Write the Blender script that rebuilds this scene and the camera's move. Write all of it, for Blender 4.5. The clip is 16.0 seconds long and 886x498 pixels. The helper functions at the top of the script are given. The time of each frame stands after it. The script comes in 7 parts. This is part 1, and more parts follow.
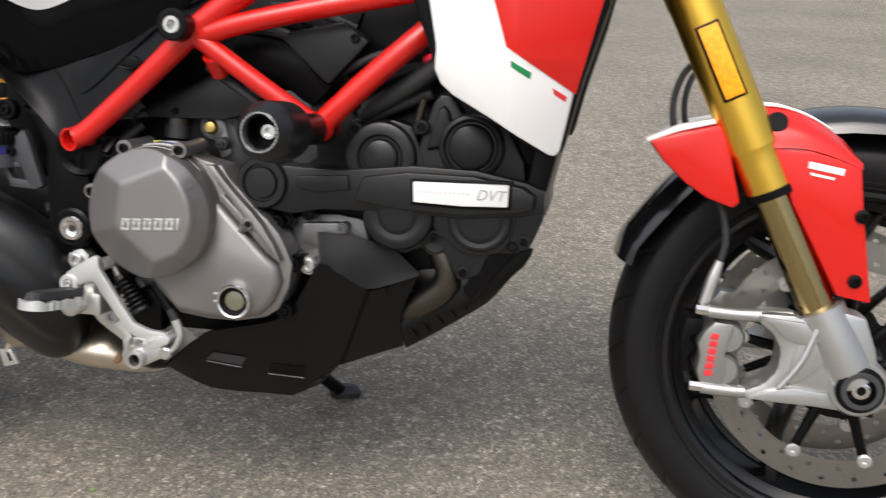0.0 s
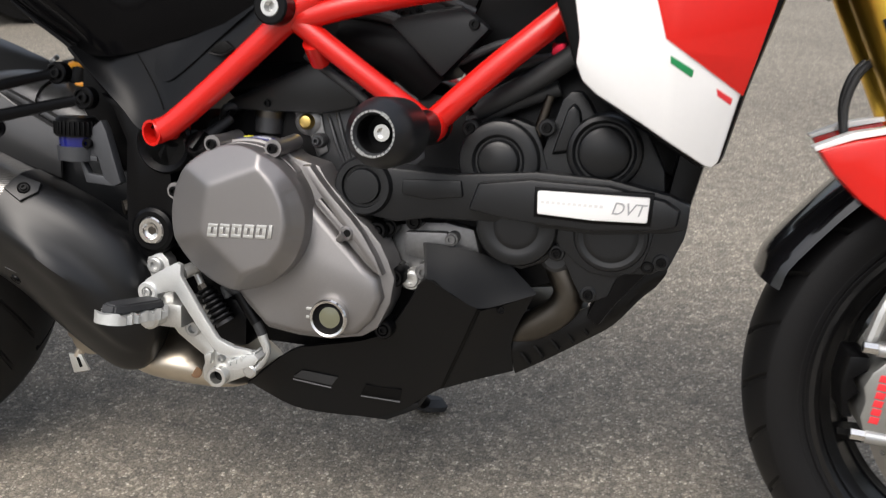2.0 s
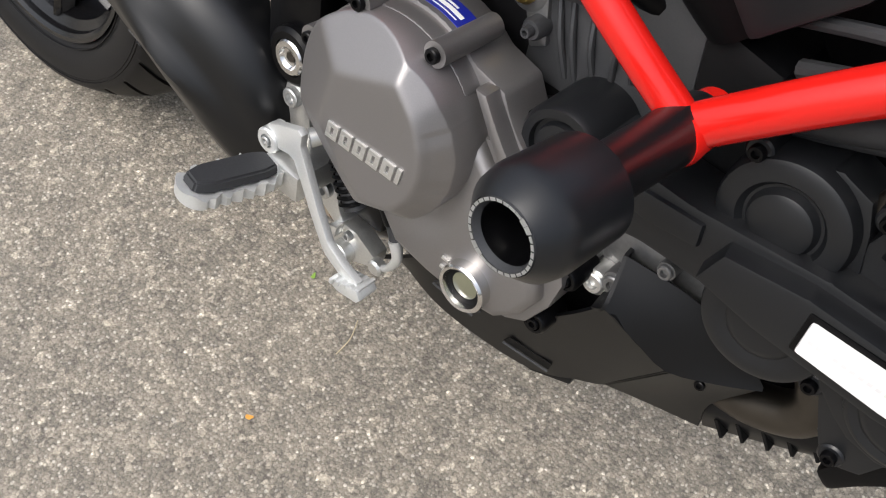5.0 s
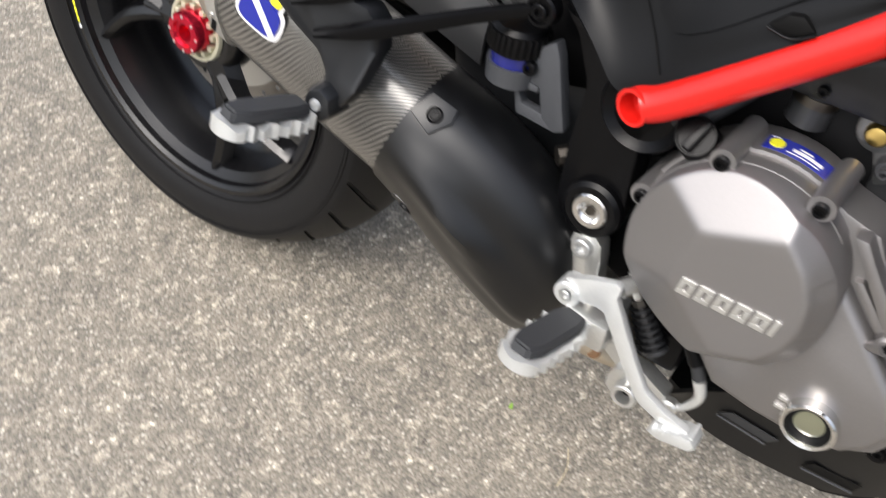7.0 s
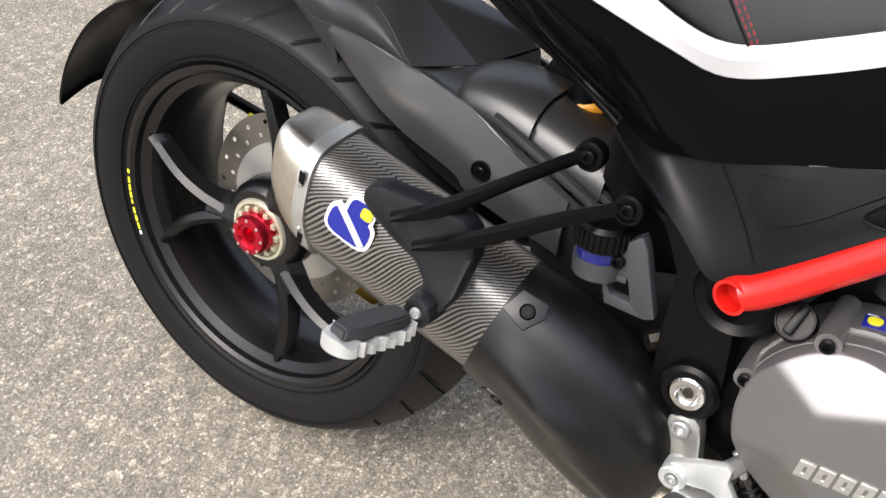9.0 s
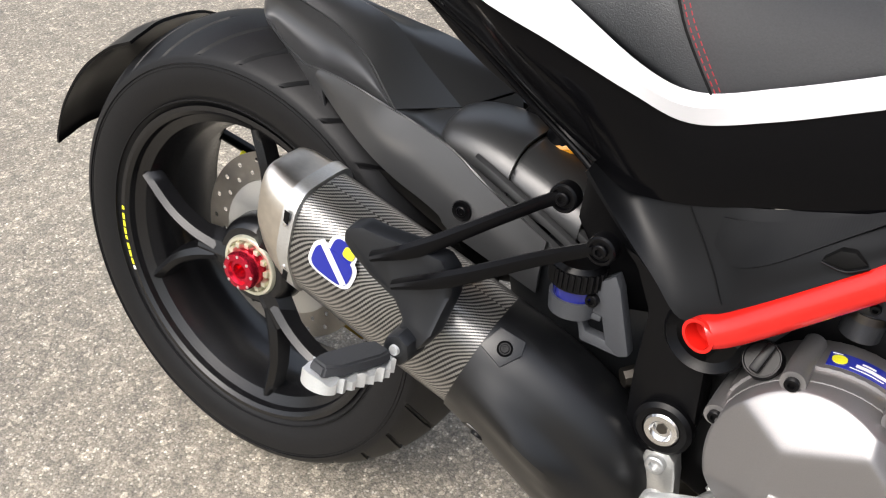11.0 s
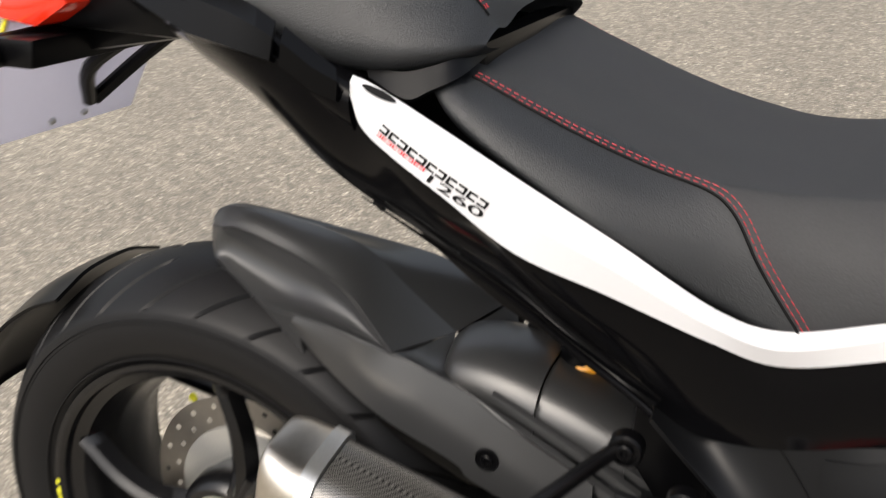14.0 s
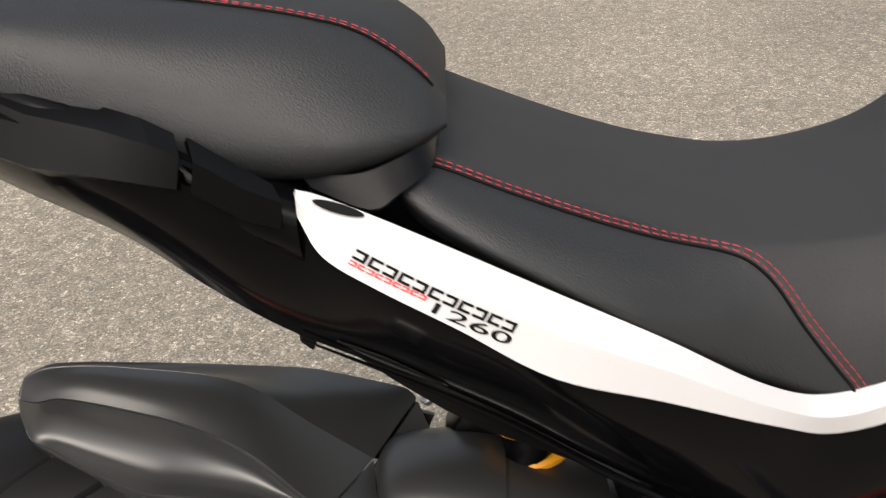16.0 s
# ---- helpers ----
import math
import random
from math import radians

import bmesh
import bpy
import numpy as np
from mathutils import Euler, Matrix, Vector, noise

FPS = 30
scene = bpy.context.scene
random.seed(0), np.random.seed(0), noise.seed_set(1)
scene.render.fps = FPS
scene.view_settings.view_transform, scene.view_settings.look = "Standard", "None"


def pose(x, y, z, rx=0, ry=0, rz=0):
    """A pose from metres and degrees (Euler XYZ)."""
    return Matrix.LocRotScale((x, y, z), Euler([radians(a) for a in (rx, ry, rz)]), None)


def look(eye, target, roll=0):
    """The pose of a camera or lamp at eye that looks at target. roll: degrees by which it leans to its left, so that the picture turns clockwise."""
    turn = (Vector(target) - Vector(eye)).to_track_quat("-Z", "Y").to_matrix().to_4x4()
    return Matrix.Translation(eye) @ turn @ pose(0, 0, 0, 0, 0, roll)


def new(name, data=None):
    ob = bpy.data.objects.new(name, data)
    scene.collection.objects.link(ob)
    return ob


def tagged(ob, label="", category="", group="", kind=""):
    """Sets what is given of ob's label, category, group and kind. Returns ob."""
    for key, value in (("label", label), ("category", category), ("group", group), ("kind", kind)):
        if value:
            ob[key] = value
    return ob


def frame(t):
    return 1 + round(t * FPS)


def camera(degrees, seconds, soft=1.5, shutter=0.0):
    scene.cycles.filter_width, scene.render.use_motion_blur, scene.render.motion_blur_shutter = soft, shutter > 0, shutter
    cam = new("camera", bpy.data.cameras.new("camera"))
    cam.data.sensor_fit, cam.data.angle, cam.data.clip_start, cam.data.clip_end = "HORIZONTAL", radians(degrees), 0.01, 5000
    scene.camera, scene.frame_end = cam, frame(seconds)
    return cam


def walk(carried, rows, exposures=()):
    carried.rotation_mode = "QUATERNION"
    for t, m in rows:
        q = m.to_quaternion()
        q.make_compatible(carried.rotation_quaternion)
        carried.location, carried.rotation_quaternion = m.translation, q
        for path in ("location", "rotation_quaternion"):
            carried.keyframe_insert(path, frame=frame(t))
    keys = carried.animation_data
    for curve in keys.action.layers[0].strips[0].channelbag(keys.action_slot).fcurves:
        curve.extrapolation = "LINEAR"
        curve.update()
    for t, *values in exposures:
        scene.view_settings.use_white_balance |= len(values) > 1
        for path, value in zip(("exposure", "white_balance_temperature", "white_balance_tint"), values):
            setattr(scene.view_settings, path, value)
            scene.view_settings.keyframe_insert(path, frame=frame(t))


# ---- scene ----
cam = camera(52.2, 16.0, soft=1.1, shutter=0.45)
STEER_DEG = -5.0
PATH = [
    (0, (1.238, -1.178, 0.868), (0.948, 0.661, 0.137), 0.2),
    (0.5, (1.213, -1.192, 0.874), (0.821, 0.639, 0.172), 0.3),
    (1, (1.211, -1.198, 0.877), (0.813, 0.637, 0.19), 0.5),
    (1.5, (1.183, -1.166, 0.866), (0.783, 0.657, 0.148), 0.7),
    (2, (1.135, -1.056, 0.855), (0.741, 0.747, 0.084), 0.5),
    (2.5, (1.088, -0.96, 1.013), (0.738, 0.668, -0.096), 1.0),
    (3, (1.04, -0.882, 1.147), (0.712, 0.564, -0.195), 4.3),
    (3.5, (1.04, -0.711, 1.085), (0.521, 0.497, -0.422), 5.5),
    (3.7, (1.045, -0.617, 1.056), (0.441, 0.475, -0.506), 6.5),
    (5.8, (1.024, -0.506, 0.991), (0.31, 0.4, -0.643), 5.0),
    (6, (0.998, -0.537, 0.999), (0.277, 0.391, -0.62), 5.1),
    (6.5, (0.899, -0.6, 1.006), (0.17, 0.376, -0.58), 3.5),
    (7, (0.769, -0.654, 1.018), (0.054, 0.419, -0.511), 2.2),
    (7.5, (0.699, -0.681, 1.031), (0.019, 0.534, -0.404), 1.5),
    (8, (0.675, -0.698, 1.045), (-0.02, 0.577, -0.33), 0.5),
    (8.5, (0.676, -0.695, 1.052), (-0.063, 0.561, -0.317), -0.6),
    (9, (0.685, -0.685, 1.066), (-0.144, 0.58, -0.244), -1.9),
    (9.2, (0.696, -0.68, 1.07), (-0.135, 0.595, -0.227), -2.0),
    (11.3, (0.71, -0.686, 1.093), (-0.157, 0.608, -0.162), -2.2),
    (11.5, (0.71, -0.695, 1.1), (-0.163, 0.594, -0.155), -2.4),
    (12, (0.712, -0.71, 1.115), (-0.151, 0.585, -0.141), -1.9),
    (12.5, (0.703, -0.714, 1.122), (-0.157, 0.599, -0.118), -2.4),
    (13, (0.686, -0.736, 1.148), (-0.151, 0.645, -0.031), -2.5),
    (13.5, (0.649, -0.708, 1.149), (-0.159, 0.737, 0.026), -3.4),
    (14, (0.537, -0.597, 1.125), (-0.153, 0.95, 0.063), -4.7),
    (14.5, (0.433, -0.516, 1.09), (0.044, 1.146, 0.049), -3.3),
    (15, (0.355, -0.516, 1.085), (0.287, 1.199, 0.058), -4.5),
    (15.5, (0.345, -0.52, 1.089), (0.344, 1.202, 0.071), -4.0),
    (16, (0.323, -0.486, 1.111), (0.316, 1.218, 0.063), -3.6),
]
walk(cam, [(t, look(eye, target, roll)) for t, eye, target, roll in PATH],
     [(0, 0.18, 6600, 10), (2.0, 0.2, 6600, 10), (2.5, -0.02, 6600, 10), (3.0, -0.25, 6550, 10), (3.5, -0.36, 6450, 10), (5.8, 0.68, 6450, 10), (7.5, 0.68, 6500, 10),
      (9, 0.74, 6550, 10), (13, 0.8, 6650, 10), (13.5, 0.71, 6780, 10), (14, 0.52, 6900, 10), (14.5, 0.1, 6940, 10), (15, 0.22, 6980, 10), (16, 0.42, 7050, 10)])


# ---- light ----
world = bpy.data.worlds.new("overcast_sky")
scene.world = world
world.use_nodes = True
wn, wl = world.node_tree.nodes, world.node_tree.links
wn.clear()
sky = wn.new("ShaderNodeTexSky")
sky.sky_type, sky.sun_disc = "NISHITA", False
sky.sun_elevation, sky.sun_rotation, sky.dust_density, sky.air_density = radians(55), radians(195), 4.0, 1.0
hue = wn.new("ShaderNodeHueSaturation")
hue.inputs["Saturation"].default_value = 0.5
back = wn.new("ShaderNodeBackground")
back.inputs["Strength"].default_value = 0.186
wout = wn.new("ShaderNodeOutputWorld")
wl.new(sky.outputs[0], hue.inputs["Color"])
# a cloudy sky is darker towards the horizon than overhead
wc, wsep, wramp, wmul = wn.new("ShaderNodeTexCoord"), wn.new("ShaderNodeSeparateXYZ"), wn.new("ShaderNodeMapRange"), wn.new("ShaderNodeVectorMath")
wl.new(wc.outputs["Generated"], wsep.inputs[0])
wl.new(wsep.outputs[2], wramp.inputs["Value"])
wramp.inputs["From Min"].default_value, wramp.inputs["From Max"].default_value = 0.0, 0.85
wramp.inputs["To Min"].default_value, wramp.inputs["To Max"].default_value = 0.46, 1.38
wmul.operation = "SCALE"
wl.new(hue.outputs[0], wmul.inputs[0])
wl.new(wramp.outputs[0], wmul.inputs["Scale"])
wl.new(wmul.outputs[0], back.inputs["Color"])
wl.new(back.outputs[0], wout.inputs["Surface"])
sun = new("sun", bpy.data.lights.new("sun", "SUN"))
sun.data.energy, sun.data.angle, sun.data.color = 0.95, radians(48), (1.0, 0.97, 0.93)
sun.matrix_world = look((0, 0, 0), (0.1, 0.66, -1.0))


# ---- materials ----
def material(name, color, rough=0.5, metal=0.0, coat=0.0, grain=0.0, scale=200.0, bump=0.0, wear=0.0, spec=0.5):
    """Principled material with variation of colour and roughness at two scales and a fine relief."""
    m = bpy.data.materials.new(name)
    m.use_nodes = True
    n, l = m.node_tree.nodes, m.node_tree.links
    p = n["Principled BSDF"]
    p.inputs["Metallic"].default_value = metal
    p.inputs["Coat Weight"].default_value = coat
    p.inputs["Coat Roughness"].default_value = 0.04
    p.inputs["Specular IOR Level"].default_value = spec
    co = n.new("ShaderNodeTexCoord")
    fine, broad = n.new("ShaderNodeTexNoise"), n.new("ShaderNodeTexNoise")
    fine.inputs["Scale"].default_value, broad.inputs["Scale"].default_value = scale, 9.0
    fine.inputs["Detail"].default_value, broad.inputs["Detail"].default_value = 4.0, 5.0
    l.new(co.outputs["Object"], fine.inputs["Vector"])
    l.new(co.outputs["Object"], broad.inputs["Vector"])
    mixf = n.new("ShaderNodeMath")
    mixf.operation = "MULTIPLY_ADD"
    mixf.inputs[1].default_value, mixf.inputs[2].default_value = grain, 1.0 - grain / 2
    l.new(fine.outputs["Fac"], mixf.inputs[0])
    mul = n.new("ShaderNodeVectorMath")
    mul.operation = "SCALE"
    mul.inputs[0].default_value = color
    l.new(mixf.outputs[0], mul.inputs["Scale"])
    l.new(mul.outputs["Vector"], p.inputs["Base Color"])
    ro = n.new("ShaderNodeMath")
    ro.operation = "MULTIPLY_ADD"
    ro.inputs[1].default_value, ro.inputs[2].default_value = 0.1 + wear, rough - (0.1 + wear) / 2
    l.new(broad.outputs["Fac"], ro.inputs[0])
    l.new(ro.outputs[0], p.inputs["Roughness"])
    if bump:
        b = n.new("ShaderNodeBump")
        b.inputs["Strength"].default_value, b.inputs["Distance"].default_value = bump, 0.0006
        l.new(fine.outputs["Fac"], b.inputs["Height"])
        l.new(b.outputs[0], p.inputs["Normal"])
    return m


RED = material("red_paint", (0.6, 0.012, 0.008), 0.24, coat=0.4, grain=0.05, spec=0.35)
WHITE = material("white_paint", (0.8, 0.8, 0.8), 0.3, coat=0.45, grain=0.03)
# the same white paint, greyed to put the tail's weaker light into its colour
TAILW = material("white_paint_shaded", (0.55, 0.55, 0.56), 0.4, coat=0.1, grain=0.03)
GLOSS = material("gloss_black_paint", (0.0025, 0.0025, 0.003), 0.12, spec=0.1)
SKIDM = material("black_skid_plastic", (0.0028, 0.003, 0.0035), 0.42, grain=0.3, scale=900, bump=0.05, spec=0.27)
PLASTIC = material("matt_black_plastic", (0.0075, 0.0082, 0.0095), 0.36, grain=0.3, scale=900, bump=0.05, spec=0.42)
SATIN = material("satin_black_metal", (0.0022, 0.0022, 0.0026), 0.3, grain=0.2, scale=700, bump=0.04, spec=0.17)
DARK = material("dark_engine_castings", (0.0035, 0.0035, 0.004), 0.5, metal=0.0, spec=0.15, grain=0.4, scale=300, bump=0.2)
SHIELDM = material("heat_shield_plastic", (0.003, 0.0032, 0.0037), 0.36, grain=0.25, scale=800, bump=0.03, spec=0.5)
FRAMEM = material("matt_black_frame_cover", (0.0035, 0.0037, 0.0042), 0.36, grain=0.25, scale=800, bump=0.03, spec=0.19)
GREY = material("grey_bracket_metal", (0.06, 0.062, 0.066), 0.42, metal=0.4, grain=0.25, scale=600, bump=0.1)
GREYB = material("grey_reservoir_bracket", (0.055, 0.058, 0.064), 0.45, metal=0.2, grain=0.2, scale=600, bump=0.1)
MAGN = material("grey_cast_cover_metal", (0.262, 0.252, 0.25), 0.42, metal=0.8, grain=0.2, scale=1200, bump=0.1)
ALU = material("brushed_aluminium", (0.66, 0.66, 0.64), 0.32, metal=0.85, grain=0.25, scale=500, bump=0.1, wear=0.1)
ALUW = material("pale_satin_aluminium", (0.62, 0.63, 0.62), 0.38, metal=0.6, grain=0.2, scale=700, bump=0.1)
CAST = material("grey_cast_aluminium", (0.5, 0.505, 0.5), 0.36, metal=0.85, grain=0.25, scale=600, bump=0.16, wear=0.1)
CHROME = material("bright_steel", (0.75, 0.74, 0.72), 0.16, metal=1.0)
TITAN = material("brushed_titanium", (0.7, 0.645, 0.565), 0.32, metal=1.0, grain=0.25, scale=150, bump=0.06, wear=0.12)
STEEL = material("tarnished_exhaust_steel", (0.62, 0.555, 0.46), 0.4, metal=1.0, grain=0.3, scale=30, bump=0.03, wear=0.15)
DULL = material("sooty_exhaust_pipe", (0.1, 0.09, 0.078), 0.42, metal=1.0, grain=0.5, scale=40, bump=0.05, wear=0.15)
GOLD = material("gold_anodised_fork", (0.95, 0.6, 0.09), 0.3, metal=1.0, grain=0.06)
GOLDD = material("bronze_fork_tube", (0.42, 0.32, 0.15), 0.14, metal=1.0, grain=0.06)
RUBBER = material("tyre_rubber", (0.0058, 0.0058, 0.0063), 0.48, grain=0.5, scale=250, bump=0.2, spec=0.24)
RUBBERG = material("grey_rubber", (0.022, 0.023, 0.025), 0.6, grain=0.4, scale=500, bump=0.25)
WHEELM = material("black_wheel_paint", (0.004, 0.004, 0.0045), 0.24, coat=0.0, spec=0.5)
DISC = material("brake_disc_steel", (0.5, 0.48, 0.45), 0.34, metal=1.0, grain=0.25, scale=90)
REDAN = material("red_anodised_nut", (0.62, 0.02, 0.05), 0.24, metal=0.85)
VINYL = material("black_seat_vinyl", (0.036, 0.038, 0.041), 0.42, grain=0.2, scale=850, bump=0.8, spec=0.75)
SUEDE = material("dark_seat_fabric", (0.056, 0.057, 0.06), 0.58, grain=0.35, scale=600, bump=0.3)
THREAD = material("red_thread", (0.34, 0.024, 0.035), 0.7)
BLUE = material("blue_sticker", (0.012, 0.02, 0.26), 0.3, coat=0.3)
YELLOW = material("yellow_sticker", (0.75, 0.72, 0.03), 0.4)
AMBER = material("amber_lens", (1.0, 0.4, 0.015), 0.15, grain=0.9, scale=160, bump=0.8)
ORANGE = material("yellow_spring_paint", (0.85, 0.36, 0.02), 0.35)
GREEN = material("green_decal", (0.01, 0.25, 0.08), 0.3, coat=0.3)
REDD = material("red_decal", (0.7, 0.03, 0.04), 0.3, coat=0.3)
# for print, seals and joints, and to paint the shade inside holes and slots
BLACKD = material("black_print_and_hole_shade", (0.004, 0.004, 0.004), 0.55, spec=0.12)
BRASS = material("brass_plug", (0.7, 0.5, 0.16), 0.3, metal=1.0)
FLUID = material("blue_fluid", (0.006, 0.01, 0.14), 0.12, coat=0.5)
TAIL = material("red_lamp_lens", (0.75, 0.03, 0.01), 0.12, coat=0.8)
PLATEM = material("grey_plate_back", (0.62, 0.62, 0.68), 0.4, grain=0.1)
pn, pl = PLATEM.node_tree.nodes, PLATEM.node_tree.links
thin, both_ways = pn.new("ShaderNodeBsdfTranslucent"), pn.new("ShaderNodeMixShader")
thin.inputs["Color"].default_value, both_ways.inputs[0].default_value = (0.75, 0.74, 0.8, 1), 0.6
pl.new(pn["Principled BSDF"].outputs[0], both_ways.inputs[1])
pl.new(thin.outputs[0], both_ways.inputs[2])
pl.new(both_ways.outputs[0], pn["Material Output"].inputs["Surface"])
OILG = material("oil_sight_glass", (0.13, 0.13, 0.085), 0.08, coat=0.8)


def carbon_material():
    m = bpy.data.materials.new("carbon_fibre")
    m.use_nodes = True
    n, l = m.node_tree.nodes, m.node_tree.links
    p = n["Principled BSDF"]
    uv = n.new("ShaderNodeTexCoord")
    sep = n.new("ShaderNodeSeparateXYZ")
    l.new(uv.outputs["UV"], sep.inputs[0])

    def math_node(op, a, b=None):
        k = n.new("ShaderNodeMath")
        k.operation = op
        for i, v in enumerate((a, b)):
            if v is None:
                continue
            if isinstance(v, (int, float)):
                k.inputs[i].default_value = v
            else:
                l.new(v, k.inputs[i])
        return k.outputs[0]

    u = math_node("MULTIPLY", sep.outputs[0], 1 / 0.0017)
    v = math_node("MULTIPLY", sep.outputs[1], 1 / 0.0017)
    step = math_node("ADD", math_node("FLOOR", u), math_node("FLOOR", v))
    twill = math_node("LESS_THAN", math_node("MODULO", math_node("ADD", step, 4000.0), 4.0), 2.0)
    ramp = n.new("ShaderNodeMix")
    ramp.data_type = "RGBA"
    l.new(twill, ramp.inputs["Factor"])
    ramp.inputs["A"].default_value, ramp.inputs["B"].default_value = (0.01, 0.0095, 0.009, 1), (0.25, 0.24, 0.222, 1)
    l.new(ramp.outputs["Result"], p.inputs["Base Color"])
    rr = math_node("ADD", math_node("MULTIPLY", twill, -0.12), 0.42)
    l.new(rr, p.inputs["Roughness"])
    p.inputs["Metallic"].default_value = 0.55
    p.inputs["Coat Weight"].default_value, p.inputs["Coat Roughness"].default_value = 0.7, 0.14
    return m


CARBON = carbon_material()


def ribbed_material():
    """Black plastic with fine parallel ribs, 2 mm apart."""
    m = material("ribbed_black_plastic", (0.0035, 0.0037, 0.0042), 0.4, spec=0.17)
    n, l = m.node_tree.nodes, m.node_tree.links
    co, wave, b = n.new("ShaderNodeTexCoord"), n.new("ShaderNodeTexWave"), n.new("ShaderNodeBump")
    wave.bands_direction = "X"
    wave.inputs["Scale"].default_value = 160.0
    b.inputs["Strength"].default_value, b.inputs["Distance"].default_value = 0.14, 0.0004
    l.new(co.outputs["Object"], wave.inputs["Vector"])
    l.new(wave.outputs["Fac"], b.inputs["Height"])
    l.new(b.outputs[0], n["Principled BSDF"].inputs["Normal"])
    return m


MESHM = ribbed_material()


def asphalt_material():
    m = bpy.data.materials.new("worn_asphalt")
    m.use_nodes = True
    n, l = m.node_tree.nodes, m.node_tree.links
    p = n["Principled BSDF"]
    co = n.new("ShaderNodeTexCoord")

    def vor(scale, feature="F1"):
        k = n.new("ShaderNodeTexVoronoi")
        k.feature = feature
        k.inputs["Scale"].default_value = scale
        l.new(co.outputs["Object"], k.inputs["Vector"])
        return k

    def noise_tex(scale, detail=4.0):
        k = n.new("ShaderNodeTexNoise")
        k.inputs["Scale"].default_value, k.inputs["Detail"].default_value = scale, detail
        l.new(co.outputs["Object"], k.inputs["Vector"])
        return k

    def ramp(src, stops):
        k = n.new("ShaderNodeValToRGB")
        while len(k.color_ramp.elements) < len(stops):
            k.color_ramp.elements.new(0.5)
        for e, (pos, c) in zip(k.color_ramp.elements, stops):
            e.position, e.color = pos, (*c, 1)
        l.new(src, k.inputs[0])
        return k.outputs[0]

    def mix(a, b, f, kind="MIX"):
        k = n.new("ShaderNodeMix")
        k.data_type, k.blend_type = "RGBA", kind
        if isinstance(f, float):
            k.inputs["Factor"].default_value = f
        else:
            l.new(f, k.inputs["Factor"])
        l.new(a, k.inputs["A"])
        l.new(b, k.inputs["B"])
        return k.outputs["Result"]

    stones, grit = vor(250.0), vor(620.0)
    sepc = n.new("ShaderNodeSeparateColor")
    l.new(stones.outputs["Color"], sepc.inputs[0])
    stone_col = ramp(sepc.outputs[0], [(0.0, (0.187, 0.17, 0.149)), (0.35, (0.227, 0.208, 0.183)), (0.62, (0.26, 0.238, 0.21)), (0.86, (0.3, 0.275, 0.243)), (0.97, (0.46, 0.435, 0.4))])
    sepg = n.new("ShaderNodeSeparateColor")
    l.new(grit.outputs["Color"], sepg.inputs[0])
    grit_col = ramp(sepg.outputs[1], [(0.0, (0.133, 0.122, 0.108)), (0.6, (0.192, 0.177, 0.158)), (1.0, (0.277, 0.256, 0.228))])
    gap = ramp(stones.outputs["Distance"], [(0.42, (0, 0, 0)), (0.68, (1, 1, 1))])
    col = mix(stone_col, grit_col, gap)
    patch = ramp(noise_tex(1.3, 6.0).outputs["Fac"], [(0.3, (0.81, 0.8, 0.76)), (0.7, (1.09, 1.08, 1.02))])
    col = mix(col, patch, 1.0, "MULTIPLY")
    spots = ramp(noise_tex(26.0, 3.0).outputs["Fac"], [(0.35, (0.8, 0.8, 0.8)), (0.65, (1.1, 1.09, 1.07))])
    col = mix(col, spots, 1.0, "MULTIPLY")
    grain = ramp(noise_tex(150.0, 6.0).outputs["Fac"], [(0.36, (0.76, 0.75, 0.74)), (0.5, (1.0, 1.0, 1.0)), (0.64, (1.2, 1.19, 1.17))])
    col = mix(col, grain, 1.0, "MULTIPLY")
    big = vor(120.0)
    sepb = n.new("ShaderNodeSeparateColor")
    l.new(big.outputs["Color"], sepb.inputs[0])
    tone = ramp(sepb.outputs[1], [(0.0, (0.8, 0.795, 0.78)), (0.3, (0.94, 0.935, 0.92)), (0.8, (1.02, 1.01, 0.99)), (0.97, (1.6, 1.58, 1.52))])
    col = mix(col, tone, 1.0, "MULTIPLY")
    l.new(col, p.inputs["Base Color"])
    p.inputs["Roughness"].default_value = 0.85
    b = n.new("ShaderNodeBump")
    b.invert = True
    b.inputs["Strength"].default_value, b.inputs["Distance"].default_value = 0.4, 0.003
    rough_h = n.new("ShaderNodeMath")
    rough_h.operation = "ADD"
    l.new(stones.outputs["Distance"], rough_h.inputs[0])
    l.new(noise_tex(260.0, 6.0).outputs["Fac"], rough_h.inputs[1])
    l.new(rough_h.outputs[0], b.inputs["Height"])
    l.new(b.outputs[0], p.inputs["Normal"])
    return m


ASPHALT = asphalt_material()
CALM = material("grey_caliper_metal", (0.34, 0.34, 0.325), 0.36, metal=0.75, grain=0.2, scale=500, bump=0.1)
FENDERM = material("polished_black_mudguard", (0.006, 0.006, 0.007), 0.14, coat=0.6, spec=0.5)
COVERM = material("black_cover_plastic", (0.0022, 0.0023, 0.0026), 0.34, grain=0.25, scale=900, bump=0.03, spec=0.12)
CASTD = material("rough_engine_casting", (0.2, 0.2, 0.2), 0.42, metal=0.75, grain=0.4, scale=260, bump=0.3)
HUGM = material("grey_black_moulded_plastic", (0.026, 0.0265, 0.0275), 0.34, grain=0.25, scale=900, bump=0.05, spec=0.75)
HUBG = material("pale_hub_ring", (0.72, 0.71, 0.56), 0.3, metal=0.7)
ENGRF = material("faint_engraving", (0.62, 0.62, 0.62), 0.4)
RUSTM = material("rusty_weld", (0.2, 0.11, 0.055), 0.6, metal=0.3, grain=0.5, scale=300, bump=0.2)
ENGR = material("engraved_grey", (0.36, 0.37, 0.38), 0.4, metal=0.3)


